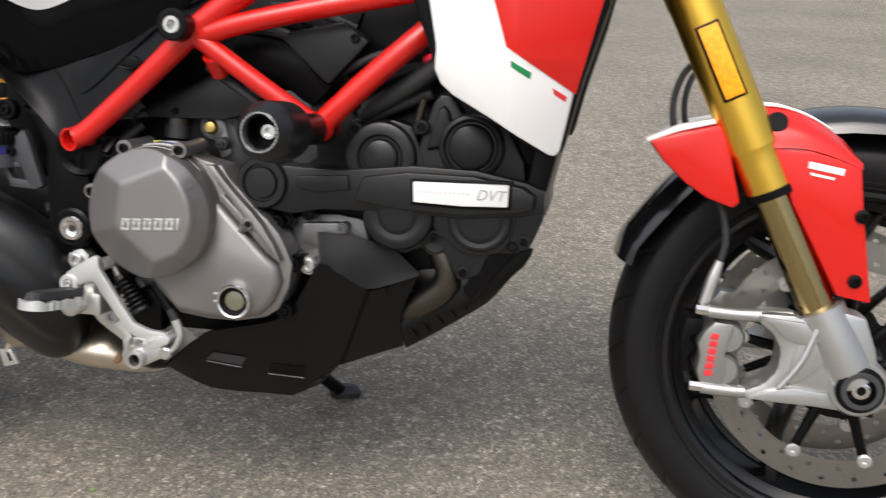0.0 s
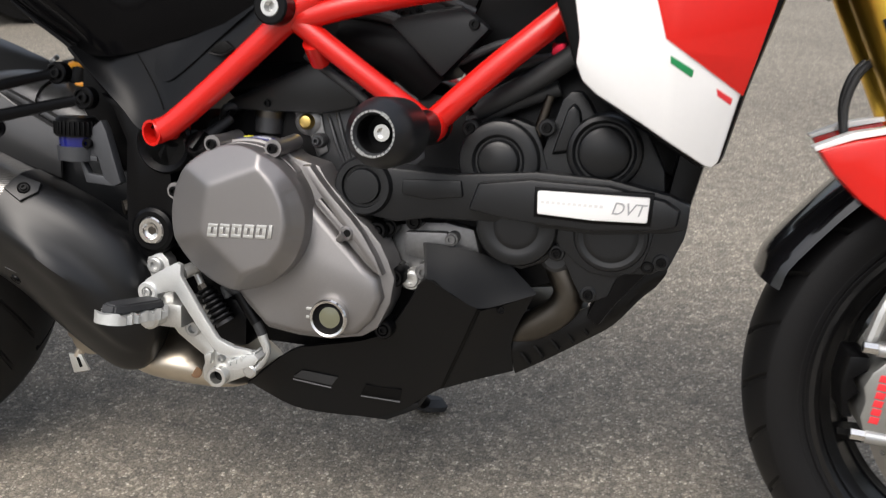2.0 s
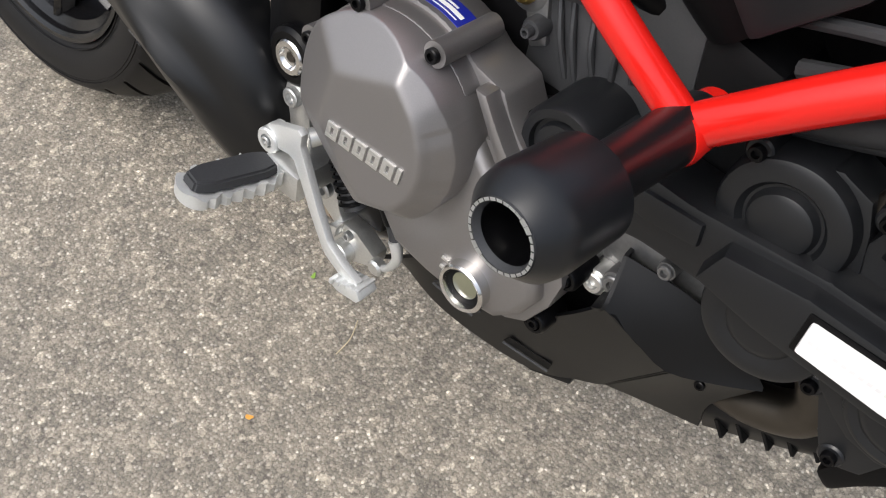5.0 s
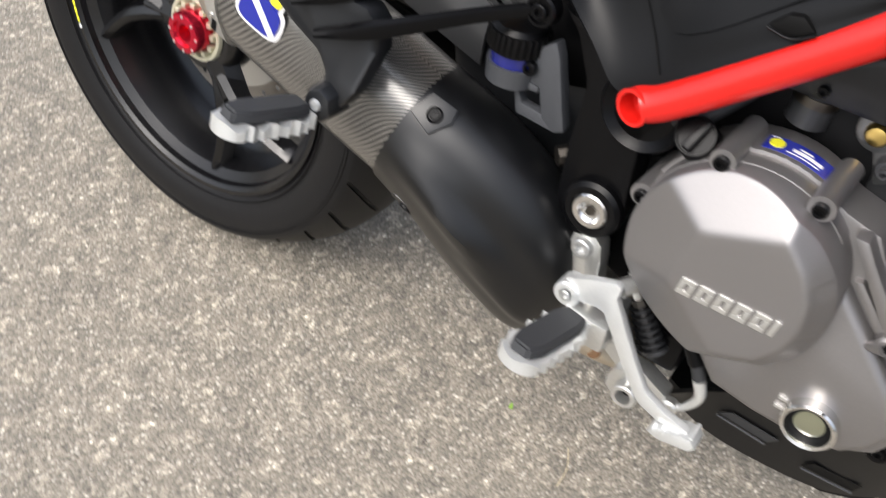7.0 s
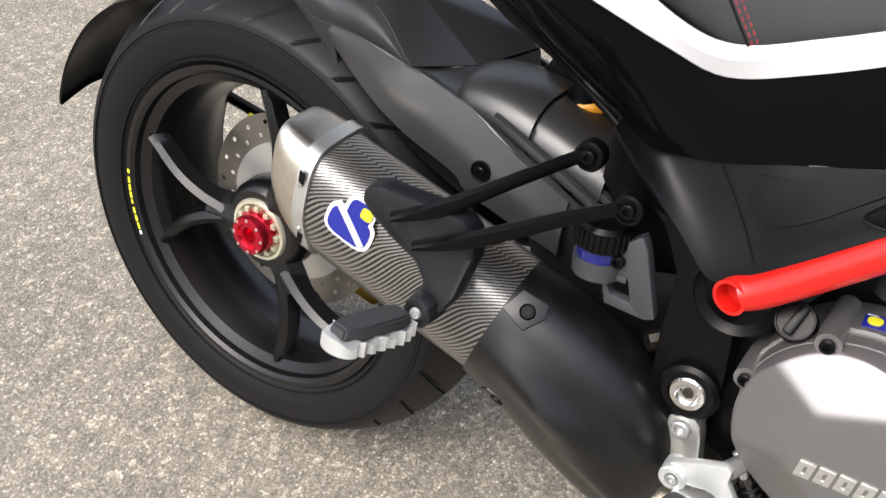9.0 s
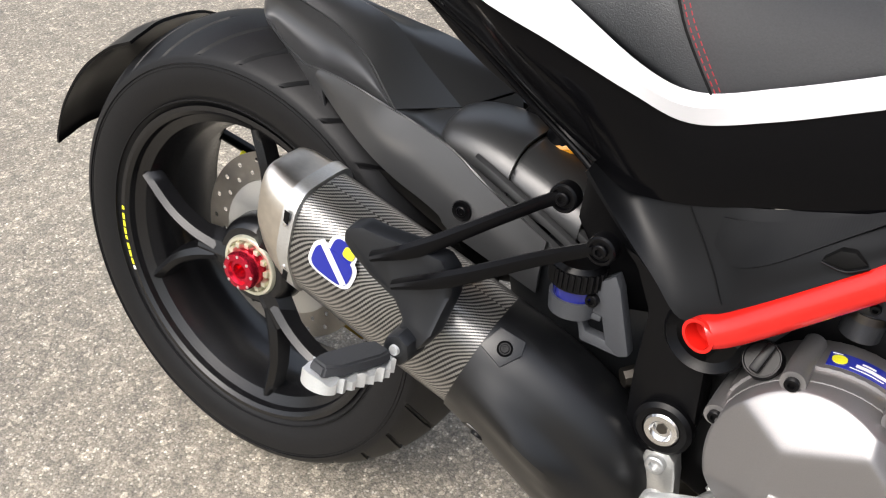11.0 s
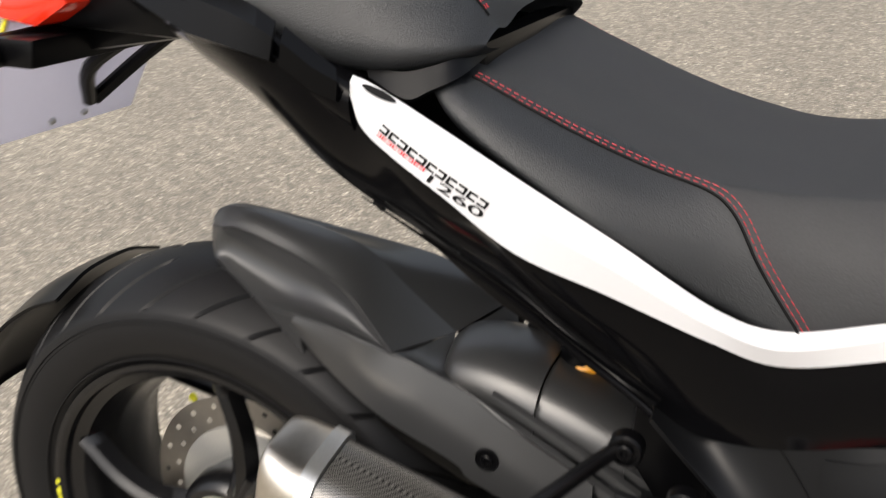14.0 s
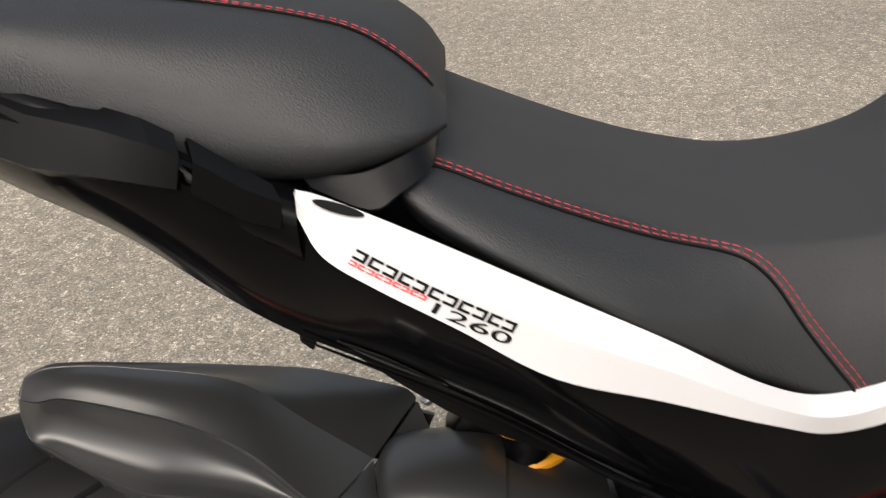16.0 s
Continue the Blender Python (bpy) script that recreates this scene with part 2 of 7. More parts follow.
# ---- shape helpers ----
def part(name, bm, mat, parent, label="", smooth=True, sharp=34):
    """Links a bmesh as one mesh object under a thing or a part."""
    me = bpy.data.meshes.new(name)
    bmesh.ops.recalc_face_normals(bm, faces=bm.faces[:])
    if smooth:
        for f in bm.faces:
            f.smooth = True
        for e in bm.edges:
            if len(e.link_faces) == 2 and e.calc_face_angle(0.0) > radians(sharp):
                e.smooth = False
    bm.to_mesh(me)
    bm.free()
    me.materials.append(mat)
    ob = new(name, me)
    ob.parent = parent
    if label:
        tagged(ob, label)
    return ob


def prism(profile, y0, y1, bevel=0.003, inset=0.0):
    """A plate with an (x, z) outline from y0 to y1; inset shrinks the y0 face for a chamfered look."""
    bm = bmesh.new()
    cx, cz = sum(p[0] for p in profile) / len(profile), sum(p[1] for p in profile) / len(profile)
    a = [bm.verts.new((x + (cx - x) * inset, y0, z + (cz - z) * inset)) for x, z in profile]
    b = [bm.verts.new((x, y1, z)) for x, z in profile]
    bm.faces.new(a)
    bm.faces.new(b[::-1])
    k = len(profile)
    for i in range(k):
        bm.faces.new((a[i], b[i], b[(i + 1) % k], a[(i + 1) % k]))
    if bevel:
        bmesh.ops.recalc_face_normals(bm, faces=bm.faces[:])
        bmesh.ops.bevel(bm, geom=bm.edges[:], offset=bevel, segments=2, profile=0.6, affect="EDGES", clamp_overlap=True)
    return bm


def spline(points, n):
    """Catmull-Rom points through the given ones, n steps a span."""
    ps = [Vector(p) for p in points]
    if len(ps) == 2:
        return [ps[0].lerp(ps[1], i / n) for i in range(n + 1)]
    out = []
    for i in range(len(ps) - 1):
        p0 = ps[i - 1] if i else ps[0] * 2 - ps[1]
        p1, p2 = ps[i], ps[i + 1]
        p3 = ps[i + 2] if i + 2 < len(ps) else ps[-1] * 2 - ps[-2]
        for s in range(n):
            t = s / n
            out.append(0.5 * (2 * p1 + (p2 - p0) * t + (2 * p0 - 5 * p1 + 4 * p2 - p3) * t * t + (3 * p1 - p0 - 3 * p2 + p3) * t ** 3))
    out.append(ps[-1])
    return out


def tube(points, radius, sides=16, steps=6, caps=True, bore=0.0):
    """A round bar swept along a smooth line; radius may be a list, one for each point. bore: opens the first end."""
    radii = radius if isinstance(radius, (list, tuple)) else [radius] * len(points)
    path = spline(points, steps)
    rr = [radii[min(int(i / steps), len(radii) - 2)] * (1 - (i / steps - min(int(i / steps), len(radii) - 2))) + radii[min(int(i / steps), len(radii) - 2) + 1] * (i / steps - min(int(i / steps), len(radii) - 2)) for i in range(len(path))]
    bm = bmesh.new()
    rings, up = [], None
    for i, p in enumerate(path):
        d = (path[min(i + 1, len(path) - 1)] - path[max(i - 1, 0)]).normalized()
        if up is None:
            up = d.orthogonal().normalized()
        up = (up - d * up.dot(d)).normalized()
        side = d.cross(up)
        rings.append([bm.verts.new(p + (up * math.cos(a) + side * math.sin(a)) * rr[i]) for a in (2 * math.pi * k / sides for k in range(sides))])
    for r0, r1 in zip(rings, rings[1:]):
        for k in range(sides):
            bm.faces.new((r0[k], r0[(k + 1) % sides], r1[(k + 1) % sides], r1[k]))
    if bore:
        d = (path[1] - path[0]).normalized()
        lip = [bm.verts.new(path[0] + (v.co - path[0]) * bore) for v in rings[0]]
        deep = [bm.verts.new(v.co + d * 0.05) for v in lip]
        for k in range(sides):
            bm.faces.new((rings[0][k], lip[k], lip[(k + 1) % sides], rings[0][(k + 1) % sides]))
            bm.faces.new((lip[k], deep[k], deep[(k + 1) % sides], lip[(k + 1) % sides]))
        bm.faces.new(deep)
    elif caps:
        bm.faces.new(rings[0][::-1])
    if caps:
        bm.faces.new(rings[-1])
    return bm


def lathe(profile, centre, axis=(0, -1, 0), sides=48, closed=False):
    """A turned shape: profile rows are (distance along the axis, radius)."""
    ax = Vector(axis).normalized()
    u = Vector((0, 0, 1)) if abs(ax.z) < 0.9 else Vector((1, 0, 0))
    u = (u - ax * u.dot(ax)).normalized()
    w = ax.cross(u)
    bm = bmesh.new()
    rings = []
    for d, r in profile:
        if r < 1e-6:
            rings.append([bm.verts.new(Vector(centre) + ax * d)])
        else:
            rings.append([bm.verts.new(Vector(centre) + ax * d + (u * math.cos(2 * math.pi * k / sides) + w * math.sin(2 * math.pi * k / sides)) * r) for k in range(sides)])
    pairs = list(zip(rings, rings[1:])) + ([(rings[-1], rings[0])] if closed else [])
    for a, b in pairs:
        for k in range(sides):
            q = (k + 1) % sides
            if len(a) == 1 and len(b) == 1:
                continue
            if len(a) == 1:
                bm.faces.new((a[0], b[k], b[q]))
            elif len(b) == 1:
                bm.faces.new((a[k], b[0], a[q]))
            else:
                bm.faces.new((a[k], b[k], b[q], a[q]))
    return bm


def loft(rows, nu=5, nv=4, thick=0.0, wrap=False, caps=False, uv=None):
    """A smooth skin through rows of points (each row one section). wrap: sections are closed loops."""
    fine = []
    for row in rows:
        if wrap:
            k = len(row)
            ring = spline([row[-1], *row, row[0], row[1]], nv)
            fine.append(ring[nv:nv * (k + 1)])
        else:
            fine.append(spline(row, nv))
    cols = list(zip(*[list(r) for r in fine]))
    dense = [spline(list(c), nu) for c in cols]
    grid = list(zip(*dense))
    bm = bmesh.new()
    vs = [[bm.verts.new(p) for p in row] for row in grid]
    k = len(vs[0])
    lay = bm.loops.layers.uv.new("UVMap") if uv else None
    for i in range(len(vs) - 1):
        for j in range(k if wrap else k - 1):
            q = (j + 1) % k
            f = bm.faces.new((vs[i][j], vs[i + 1][j], vs[i + 1][q], vs[i][q]))
            if uv:
                for lp, (a, b) in zip(f.loops, ((i, j), (i + 1, j), (i + 1, j + 1), (i, j + 1))):
                    lp[lay].uv = uv(a / (len(vs) - 1), b / k)
    if wrap and caps:
        bm.faces.new(vs[0])
        bm.faces.new(vs[-1][::-1])
    if thick:
        bmesh.ops.recalc_face_normals(bm, faces=bm.faces[:])
        bmesh.ops.solidify(bm, geom=bm.faces[:], thickness=thick)
    return bm


def mirrored(bm):
    """The same shape on the other side of the middle plane."""
    c = bm.copy()
    for v in c.verts:
        v.co.y = -v.co.y
    bmesh.ops.reverse_faces(c, faces=c.faces[:])
    return c


def joined(*bms):
    out = bmesh.new()
    for b in bms:
        me = bpy.data.meshes.new("scratch")
        b.to_mesh(me)
        out.from_mesh(me)
        b.free()
        bpy.data.meshes.remove(me)
    return out


def box(x0, x1, y0, y1, z0, z1, bevel=0.004):
    return prism([(x0, z0), (x1, z0), (x1, z1), (x0, z1)], y0, y1, bevel)


def bolt(centre, radius=0.007, axis=(0, -1, 0), height=0.006):
    """A socket-head bolt."""
    return lathe([(0, radius), (height * 0.8, radius), (height, radius * 0.86), (height, radius * 0.52), (height * 0.3, radius * 0.48), (height * 0.3, 0)], centre, axis, 16)


def turned(bm, m):
    bmesh.ops.transform(bm, matrix=m, verts=bm.verts[:])
    return bm


from mathutils.bvhtree import BVHTree


# ---- ground ----
def build_ground():
    bm = bmesh.new()
    s = 400
    bm.faces.new([bm.verts.new(p) for p in ((-s, -s, 0), (s, -s, 0), (s, s, 0), (-s, s, 0))])
    g = part("ground", bm, ASPHALT, None, "worn grey-brown asphalt of an open car park", smooth=False)
    tagged(g, category="ground", kind="structure")


build_ground()

# ---- motorcycle ----
LEANING = Matrix.Translation((0, 0, 0.321)) @ pose(0, 0, 0, 0, 0, -1.0) @ pose(0, 0, 0, -11.0, 0, 0) @ Matrix.Translation((0, 0, -0.32))
bike = new("motorcycle")
bike.matrix_world = LEANING
tagged(bike, "red, white and black touring motorcycle leaning on its side stand", "motorcycle")


def both(name, bm, mat, parent, label=""):
    """A right-hand part and its mirror image on the far side."""
    other = mirrored(bm)
    return part(name, bm, mat, parent, label), part(name, other, mat, parent, label)


def lettering(text, size, depth, at, slant=0.0, wide=1.0, bold=0.0):
    """Raised letters standing on the right side of the motorcycle, reading towards the front."""
    cu = bpy.data.curves.new("letters", "FONT")
    cu.body, cu.size, cu.extrude, cu.shear = text, size, depth, slant
    cu.offset = bold
    ob = bpy.data.objects.new("letters", cu)
    me = bpy.data.meshes.new_from_object(ob)
    bpy.data.objects.remove(ob)
    bm = bmesh.new()
    bm.from_mesh(me)
    bpy.data.meshes.remove(me)
    return turned(bm, Matrix.Translation(at) @ pose(0, 0, 0, 90, 0, 0) @ Matrix.Diagonal((wide, 1, 1, 1)))


# wheels ------------------------------------------------------------------
def tyre_mesh(radius, half, seat, centre, m=None, slant=1.0, blocks=16):
    """A road tyre with slanted grooves cut into its tread."""
    prof = [(-half * 0.80, seat - 0.004), (-half * 0.88, seat + 0.008), (-half * 0.97, seat + 0.022), (-half, seat + (radius - seat) * 0.45), (-half * 0.965, seat + (radius - seat) * 0.62)]
    steps = 26
    for i in range(steps + 1):
        a = -1 + 2 * i / steps
        prof.append((a * half * 0.94, radius - (radius - seat) * 0.34 * abs(a) ** 2.2))
    prof += [(-d, r) for d, r in prof[4::-1]]
    cols = 28
    sides = blocks * cols
    bm = bmesh.new()
    rings = []
    for d, r in prof:
        ring = []
        t = abs(d) / half
        tread = r > seat + (radius - seat) * 0.6
        shear = slant * (t - 0.1) * 0.75 + 0.25 * slant * t * t + (0.5 if d > 0 else 0.0) * min(1.0, t / 0.12)
        for k in range(sides):
            ang = 2 * math.pi * (k / cols - shear) / blocks
            long_one = (k // cols) % 2 == 0
            cut_here = tread and (0.1 < t < 0.9 if long_one else 0.34 < t < 0.93) and abs(k % cols - cols // 2) <= 1
            rr = r - (0.005 if cut_here else 0.0)
            ring.append(bm.verts.new((centre[0] + rr * math.cos(ang), centre[1] + d, centre[2] + rr * math.sin(ang))))
        rings.append(ring)
    for a, b in zip(rings, rings[1:]):
        for k in range(sides):
            bm.faces.new((a[k], b[k], b[(k + 1) % sides], a[(k + 1) % sides]))
    return turned(bm, m) if m else bm


def rim_mesh(seat, half, centre, m=None):
    o = seat + 0.004
    prof = [(-half, o), (-half, o - 0.006), (-half + 0.004, o - 0.011), (-half + 0.012, o - 0.013), (-half + 0.02, o - 0.025), (-half + 0.05, o - 0.036),
            (0, o - 0.044), (half - 0.05, o - 0.036), (half - 0.012, o - 0.013), (half - 0.004, o - 0.011), (half, o - 0.006), (half, o)]
    bm = lathe([(d, r) for d, r in prof] + [(half * 0.6, o - 0.012), (-half * 0.6, o - 0.012)], centre, (0, 1, 0), 128, closed=True)
    return turned(bm, m) if m else bm


def spoke_mesh(angle, r0, r1, centre, y, thick, m=None, spread=13.0, fork=0.52):
    """One Y-shaped spoke: a stem from the hub that parts into two arms."""
    def at(r, deg, yy):
        a = radians(deg)
        return (centre[0] + r * math.cos(a), centre[1] + yy, centre[2] + r * math.sin(a))
    mid = r0 + (r1 - r0) * fork
    def arm(pts, w0, w1):
        bm = bmesh.new()
        rings = []
        for i, p in enumerate(pts):
            p = Vector(p)
            d = (Vector(pts[min(i + 1, len(pts) - 1)]) - Vector(pts[max(i - 1, 0)])).normalized()
            side = d.cross(Vector((0, 1, 0))).normalized()
            w = w0 + (w1 - w0) * i / (len(pts) - 1)
            ring = [p + side * (w * a) + Vector((0, thick * b, 0)) for a, b in ((-1, 0.2), (-0.6, -0.32), (0, -0.5), (0.6, -0.32), (1, 0.2), (0, 0.5))]
            rings.append([bm.verts.new(q) for q in ring])
        for a, b in zip(rings, rings[1:]):
            for k in range(6):
                bm.faces.new((a[k], a[(k + 1) % 6], b[(k + 1) % 6], b[k]))
        bm.faces.new(rings[0])
        bm.faces.new(rings[-1][::-1])
        return bm
    stem = arm(spline([at(r0, angle, y - 0.006), at(mid, angle, y - 0.006)], 4), 0.028, 0.0245)
    arms = [arm(spline([at(mid - 0.03, angle + s * 4, y - 0.006), at(mid + 0.01, angle + s * spread * 0.4, y - 0.01), at(mid + (r1 - mid) * 0.5, angle + s * spread * 0.66, y - 0.012), at(r1, angle + s * spread, y - 0.012)], 6), 0.0155, 0.0115) for s in (-1, 1)]
    bm = joined(stem, *arms)
    return turned(bm, m) if m else bm


def disc_mesh(r_out, r_in, thick, centre, y, holes, m=None):
    """A drilled brake disc; the drillings go through."""
    bm = bmesh.new()
    n = holes * 2
    bands = [r_in, r_in + (r_out - r_in) * 0.22, r_in + (r_out - r_in) * 0.38, r_in + (r_out - r_in) * 0.62, r_in + (r_out - r_in) * 0.78, r_out]
    sub = 8
    def radius_at(b, k):
        """Pulls the corners of each drilling in, so that it reads as round."""
        cell, pos = k // sub, k % sub
        for lo in (1, 3):
            if b in (lo, lo + 1) and cell % 2 == (0 if lo == 1 else 1) and pos in (3, 6):
                return bands[b] * 0.55 + (bands[lo] + bands[lo + 1]) / 2 * 0.45
        return bands[b]

    vs = [[bm.verts.new((centre[0] + radius_at(b, k) * math.cos(2 * math.pi * k / (n * sub)), centre[1] + y, centre[2] + radius_at(b, k) * math.sin(2 * math.pi * k / (n * sub)))) for k in range(n * sub)] for b in range(len(bands))]
    for b in range(len(bands) - 1):
        for k in range(n * sub):
            cell, pos = k // sub, k % sub
            if b == 1 and cell % 2 == 0 and 3 <= pos <= 5 or b == 3 and cell % 2 == 1 and 3 <= pos <= 5:
                continue
            q = (k + 1) % (n * sub)
            bm.faces.new((vs[b][k], vs[b][q], vs[b + 1][q], vs[b + 1][k]))
    bmesh.ops.solidify(bm, geom=bm.faces[:], thickness=thick)
    return turned(bm, m) if m else bm


RC = (0.0, 0.0, 0.32)
rear_wheel = part("rear_wheel", rim_mesh(0.215, 0.087, RC), WHEELM, bike, "black forged rear wheel rim")
part("tyre", tyre_mesh(0.3155, 0.096, 0.215, RC, slant=-1.5, blocks=28), RUBBER, rear_wheel, "worn black road tyre with slanted grooves")
for k in range(3):
    part("spoke", spoke_mesh(61.5 + 120 * k, 0.04, 0.198, RC, -0.046, 0.034, spread=23.5, fork=0.33), WHEELM, rear_wheel)
part("hub", lathe([(-0.03, 0.0), (-0.03, 0.05), (0.03, 0.064), (0.05, 0.062), (0.06, 0.057), (0.064, 0.052), (0.064, 0.043), (0.05, 0.04), (0.05, 0.0)], RC, sides=64), WHEELM, rear_wheel)
part("hub_ring", lathe([(0.05, 0.043), (0.066, 0.043), (0.069, 0.041), (0.069, 0.037), (0.06, 0.035), (0.06, 0.02)], RC), HUBG, rear_wheel, "pale gold castellated ring")
nut = part("axle_nut", lathe([(0.05, 0.022), (0.066, 0.023), (0.068, 0.0265), (0.084, 0.0265), (0.088, 0.0245), (0.089, 0.017), (0.085, 0.015), (0.085, 0.011), (0.07, 0.009), (0.07, 0)], RC), REDAN, rear_wheel, "red anodised axle nut")
for k in range(8):
    a = 2 * math.pi * k / 8
    part("nut_notch", lathe([(0, 0.0022), (0.0012, 0.0022), (0.0012, 0)], (RC[0] + 0.0225 * math.cos(a), -0.0877, RC[2] + 0.0225 * math.sin(a)), sides=10), ALU, nut)
for k in range(12):
    a = 2 * math.pi * k / 12
    part("ring_notch", box(RC[0] + 0.031 * math.cos(a) - 0.0035, RC[0] + 0.031 * math.cos(a) + 0.0035, -0.072, -0.058, RC[2] + 0.031 * math.sin(a) - 0.0035, RC[2] + 0.031 * math.sin(a) + 0.0035, 0.001), HUBG, rear_wheel)
part("brake_disc", disc_mesh(0.1355, 0.096, 0.005, RC, -0.002, 22), DISC, rear_wheel, "drilled steel rear brake disc")
part("disc_carrier", lathe([(-0.002, 0.045), (0.0, 0.06), (0.0, 0.097), (0.006, 0.097), (0.006, 0.045)], RC, sides=40), ALU, rear_wheel)
part("valve_dot", lathe([(0, 0.006), (0.003, 0.005), (0.003, 0)], (-0.103, 0.035, 0.413), sides=12), YELLOW, rear_wheel)
def sidewall_rings(radii, y, centre, wheel, m=None):
    """Thin raised rings moulded into the tyre's side."""
    for r in radii:
        bm = lathe([(-0.0015, r), (0.0008, r + 0.0006), (0.0008, r + 0.0016), (-0.0015, r + 0.0022)], (centre[0], centre[1] + y, centre[2]), (0, -1, 0), 96)
        part("sidewall_ring", turned(bm, m) if m else bm, RUBBER, wheel)


sidewall_rings((0.2255, 0.236), -0.0905, RC, rear_wheel)
sidewall_rings((0.2665, 0.2705), -0.0945, RC, rear_wheel)
# sticker on the rim edge
for k in range(9):
    sticker = bmesh.new()
    a0, a1 = radians(174 + k * 3.1), radians(174 + k * 3.1 + (2.5 if k % 4 else 1.6))
    ring = [(RC[0] + r * math.cos(a), -0.0876, RC[2] + r * math.sin(a)) for a, r in ((a0, 0.213), (a0, 0.2178), (a1, 0.2178), (a1, 0.213))]
    sticker.faces.new([sticker.verts.new(p) for p in ring])
    part("rim_sticker", sticker, YELLOW if k < 8 else WHITE, rear_wheel, "yellow strip with unreadable print", smooth=False)

# swing arm and hub carrier on the far side
swing = part("swing_arm", loft([[(x, 0.10, z + h), (x, 0.14, z + h * 0.6), (x, 0.14, z - h * 0.7), (x, 0.09, z - h), (x, 0.05, z - h * 0.5), (x, 0.05, z + h * 0.6)]
                               for x, z, h in ((-0.07, 0.32, 0.05), (0.0, 0.325, 0.075), (0.1, 0.35, 0.06), (0.25, 0.39, 0.055), (0.4, 0.42, 0.06), (0.56, 0.43, 0.07))], wrap=True, caps=True), DARK, bike)
part("swing_arm_bridge", prism([(0.37, 0.5), (0.43, 0.52), (0.58, 0.5), (0.6, 0.4), (0.5, 0.36), (0.4, 0.38)], -0.09, 0.1, 0.015), PLASTIC, bike)
part("rear_caliper", prism([(0.055, 0.24), (0.12, 0.255), (0.135, 0.215), (0.1, 0.18), (0.06, 0.19)], 0.05, 0.1, 0.006), GOLD, bike, "gold rear brake caliper")

# front wheel and fork, turned slightly
FC = (1.588, 0.0, 0.297)
STEER = Matrix.Translation(FC) @ Matrix.Rotation(radians(STEER_DEG), 4, Vector((0, 0, 1))) @ Matrix.Translation(-Vector(FC))
front_wheel = part("front_wheel", rim_mesh(0.218, 0.052, FC, STEER), WHEELM, bike, "black forged front wheel rim")
part("tyre", tyre_mesh(0.298, 0.06, 0.218, FC, STEER, slant=0.6, blocks=26), RUBBER, front_wheel, "black front road tyre with slanted grooves")
sidewall_rings((0.226, 0.2335), -0.0555, FC, front_wheel, STEER)
for k in range(3):
    part("spoke", spoke_mesh(106 + 120 * k, 0.035, 0.196, FC, 0.0, 0.024, STEER, spread=25.0, fork=0.33), WHEELM, front_wheel)
part("hub", turned(lathe([(-0.06, 0.0), (-0.06, 0.035), (-0.03, 0.045), (0.03, 0.045), (0.06, 0.035), (0.06, 0.0)], FC), STEER), WHEELM, front_wheel)
for s in (-1, 1):
    part("brake_disc", disc_mesh(0.163, 0.126, 0.005, FC, s * 0.066, 24, STEER), DISC, front_wheel, "drilled steel front brake disc")
    part("disc_carrier", turned(lathe([(0.056, 0.05), (0.06, 0.05), (0.063, 0.07), (0.063, 0.05)], FC, (0, s, 0)), STEER), SATIN, front_wheel)
    for k in range(9):
        a = radians(40 * k + 8)
        arm = tube([(FC[0] + 0.05 * math.cos(a), s * 0.062, FC[2] + 0.05 * math.sin(a)), (FC[0] + 0.124 * math.cos(a), s * 0.066, FC[2] + 0.124 * math.sin(a))], [0.008, 0.006], 8, 3)
        part("carrier_arm", turned(arm, STEER), SATIN, front_wheel)
        part("disc_button", turned(lathe([(0.06, 0.0), (0.06, 0.0095), (0.072, 0.0095), (0.074, 0.007), (0.074, 0.003), (0.07, 0)], (FC[0] + 0.127 * math.cos(a), 0, FC[2] + 0.127 * math.sin(a)), (0, s, 0), 16), STEER), ALU, front_wheel)


def fork_side(s):
    """Where the parts of one fork leg stand: as drawn on the right, mirrored and set forward on the left."""
    return Matrix.Identity(4) if s < 0 else Matrix.Translation((0.028, -0.03, 0)) @ Matrix.Diagonal((1, -1, 1, 1))


def fork_part(name, bm, mat, parent_, s, label=""):
    bm = turned(bm, fork_side(s))
    return part(name, bm, mat, parent_, label)


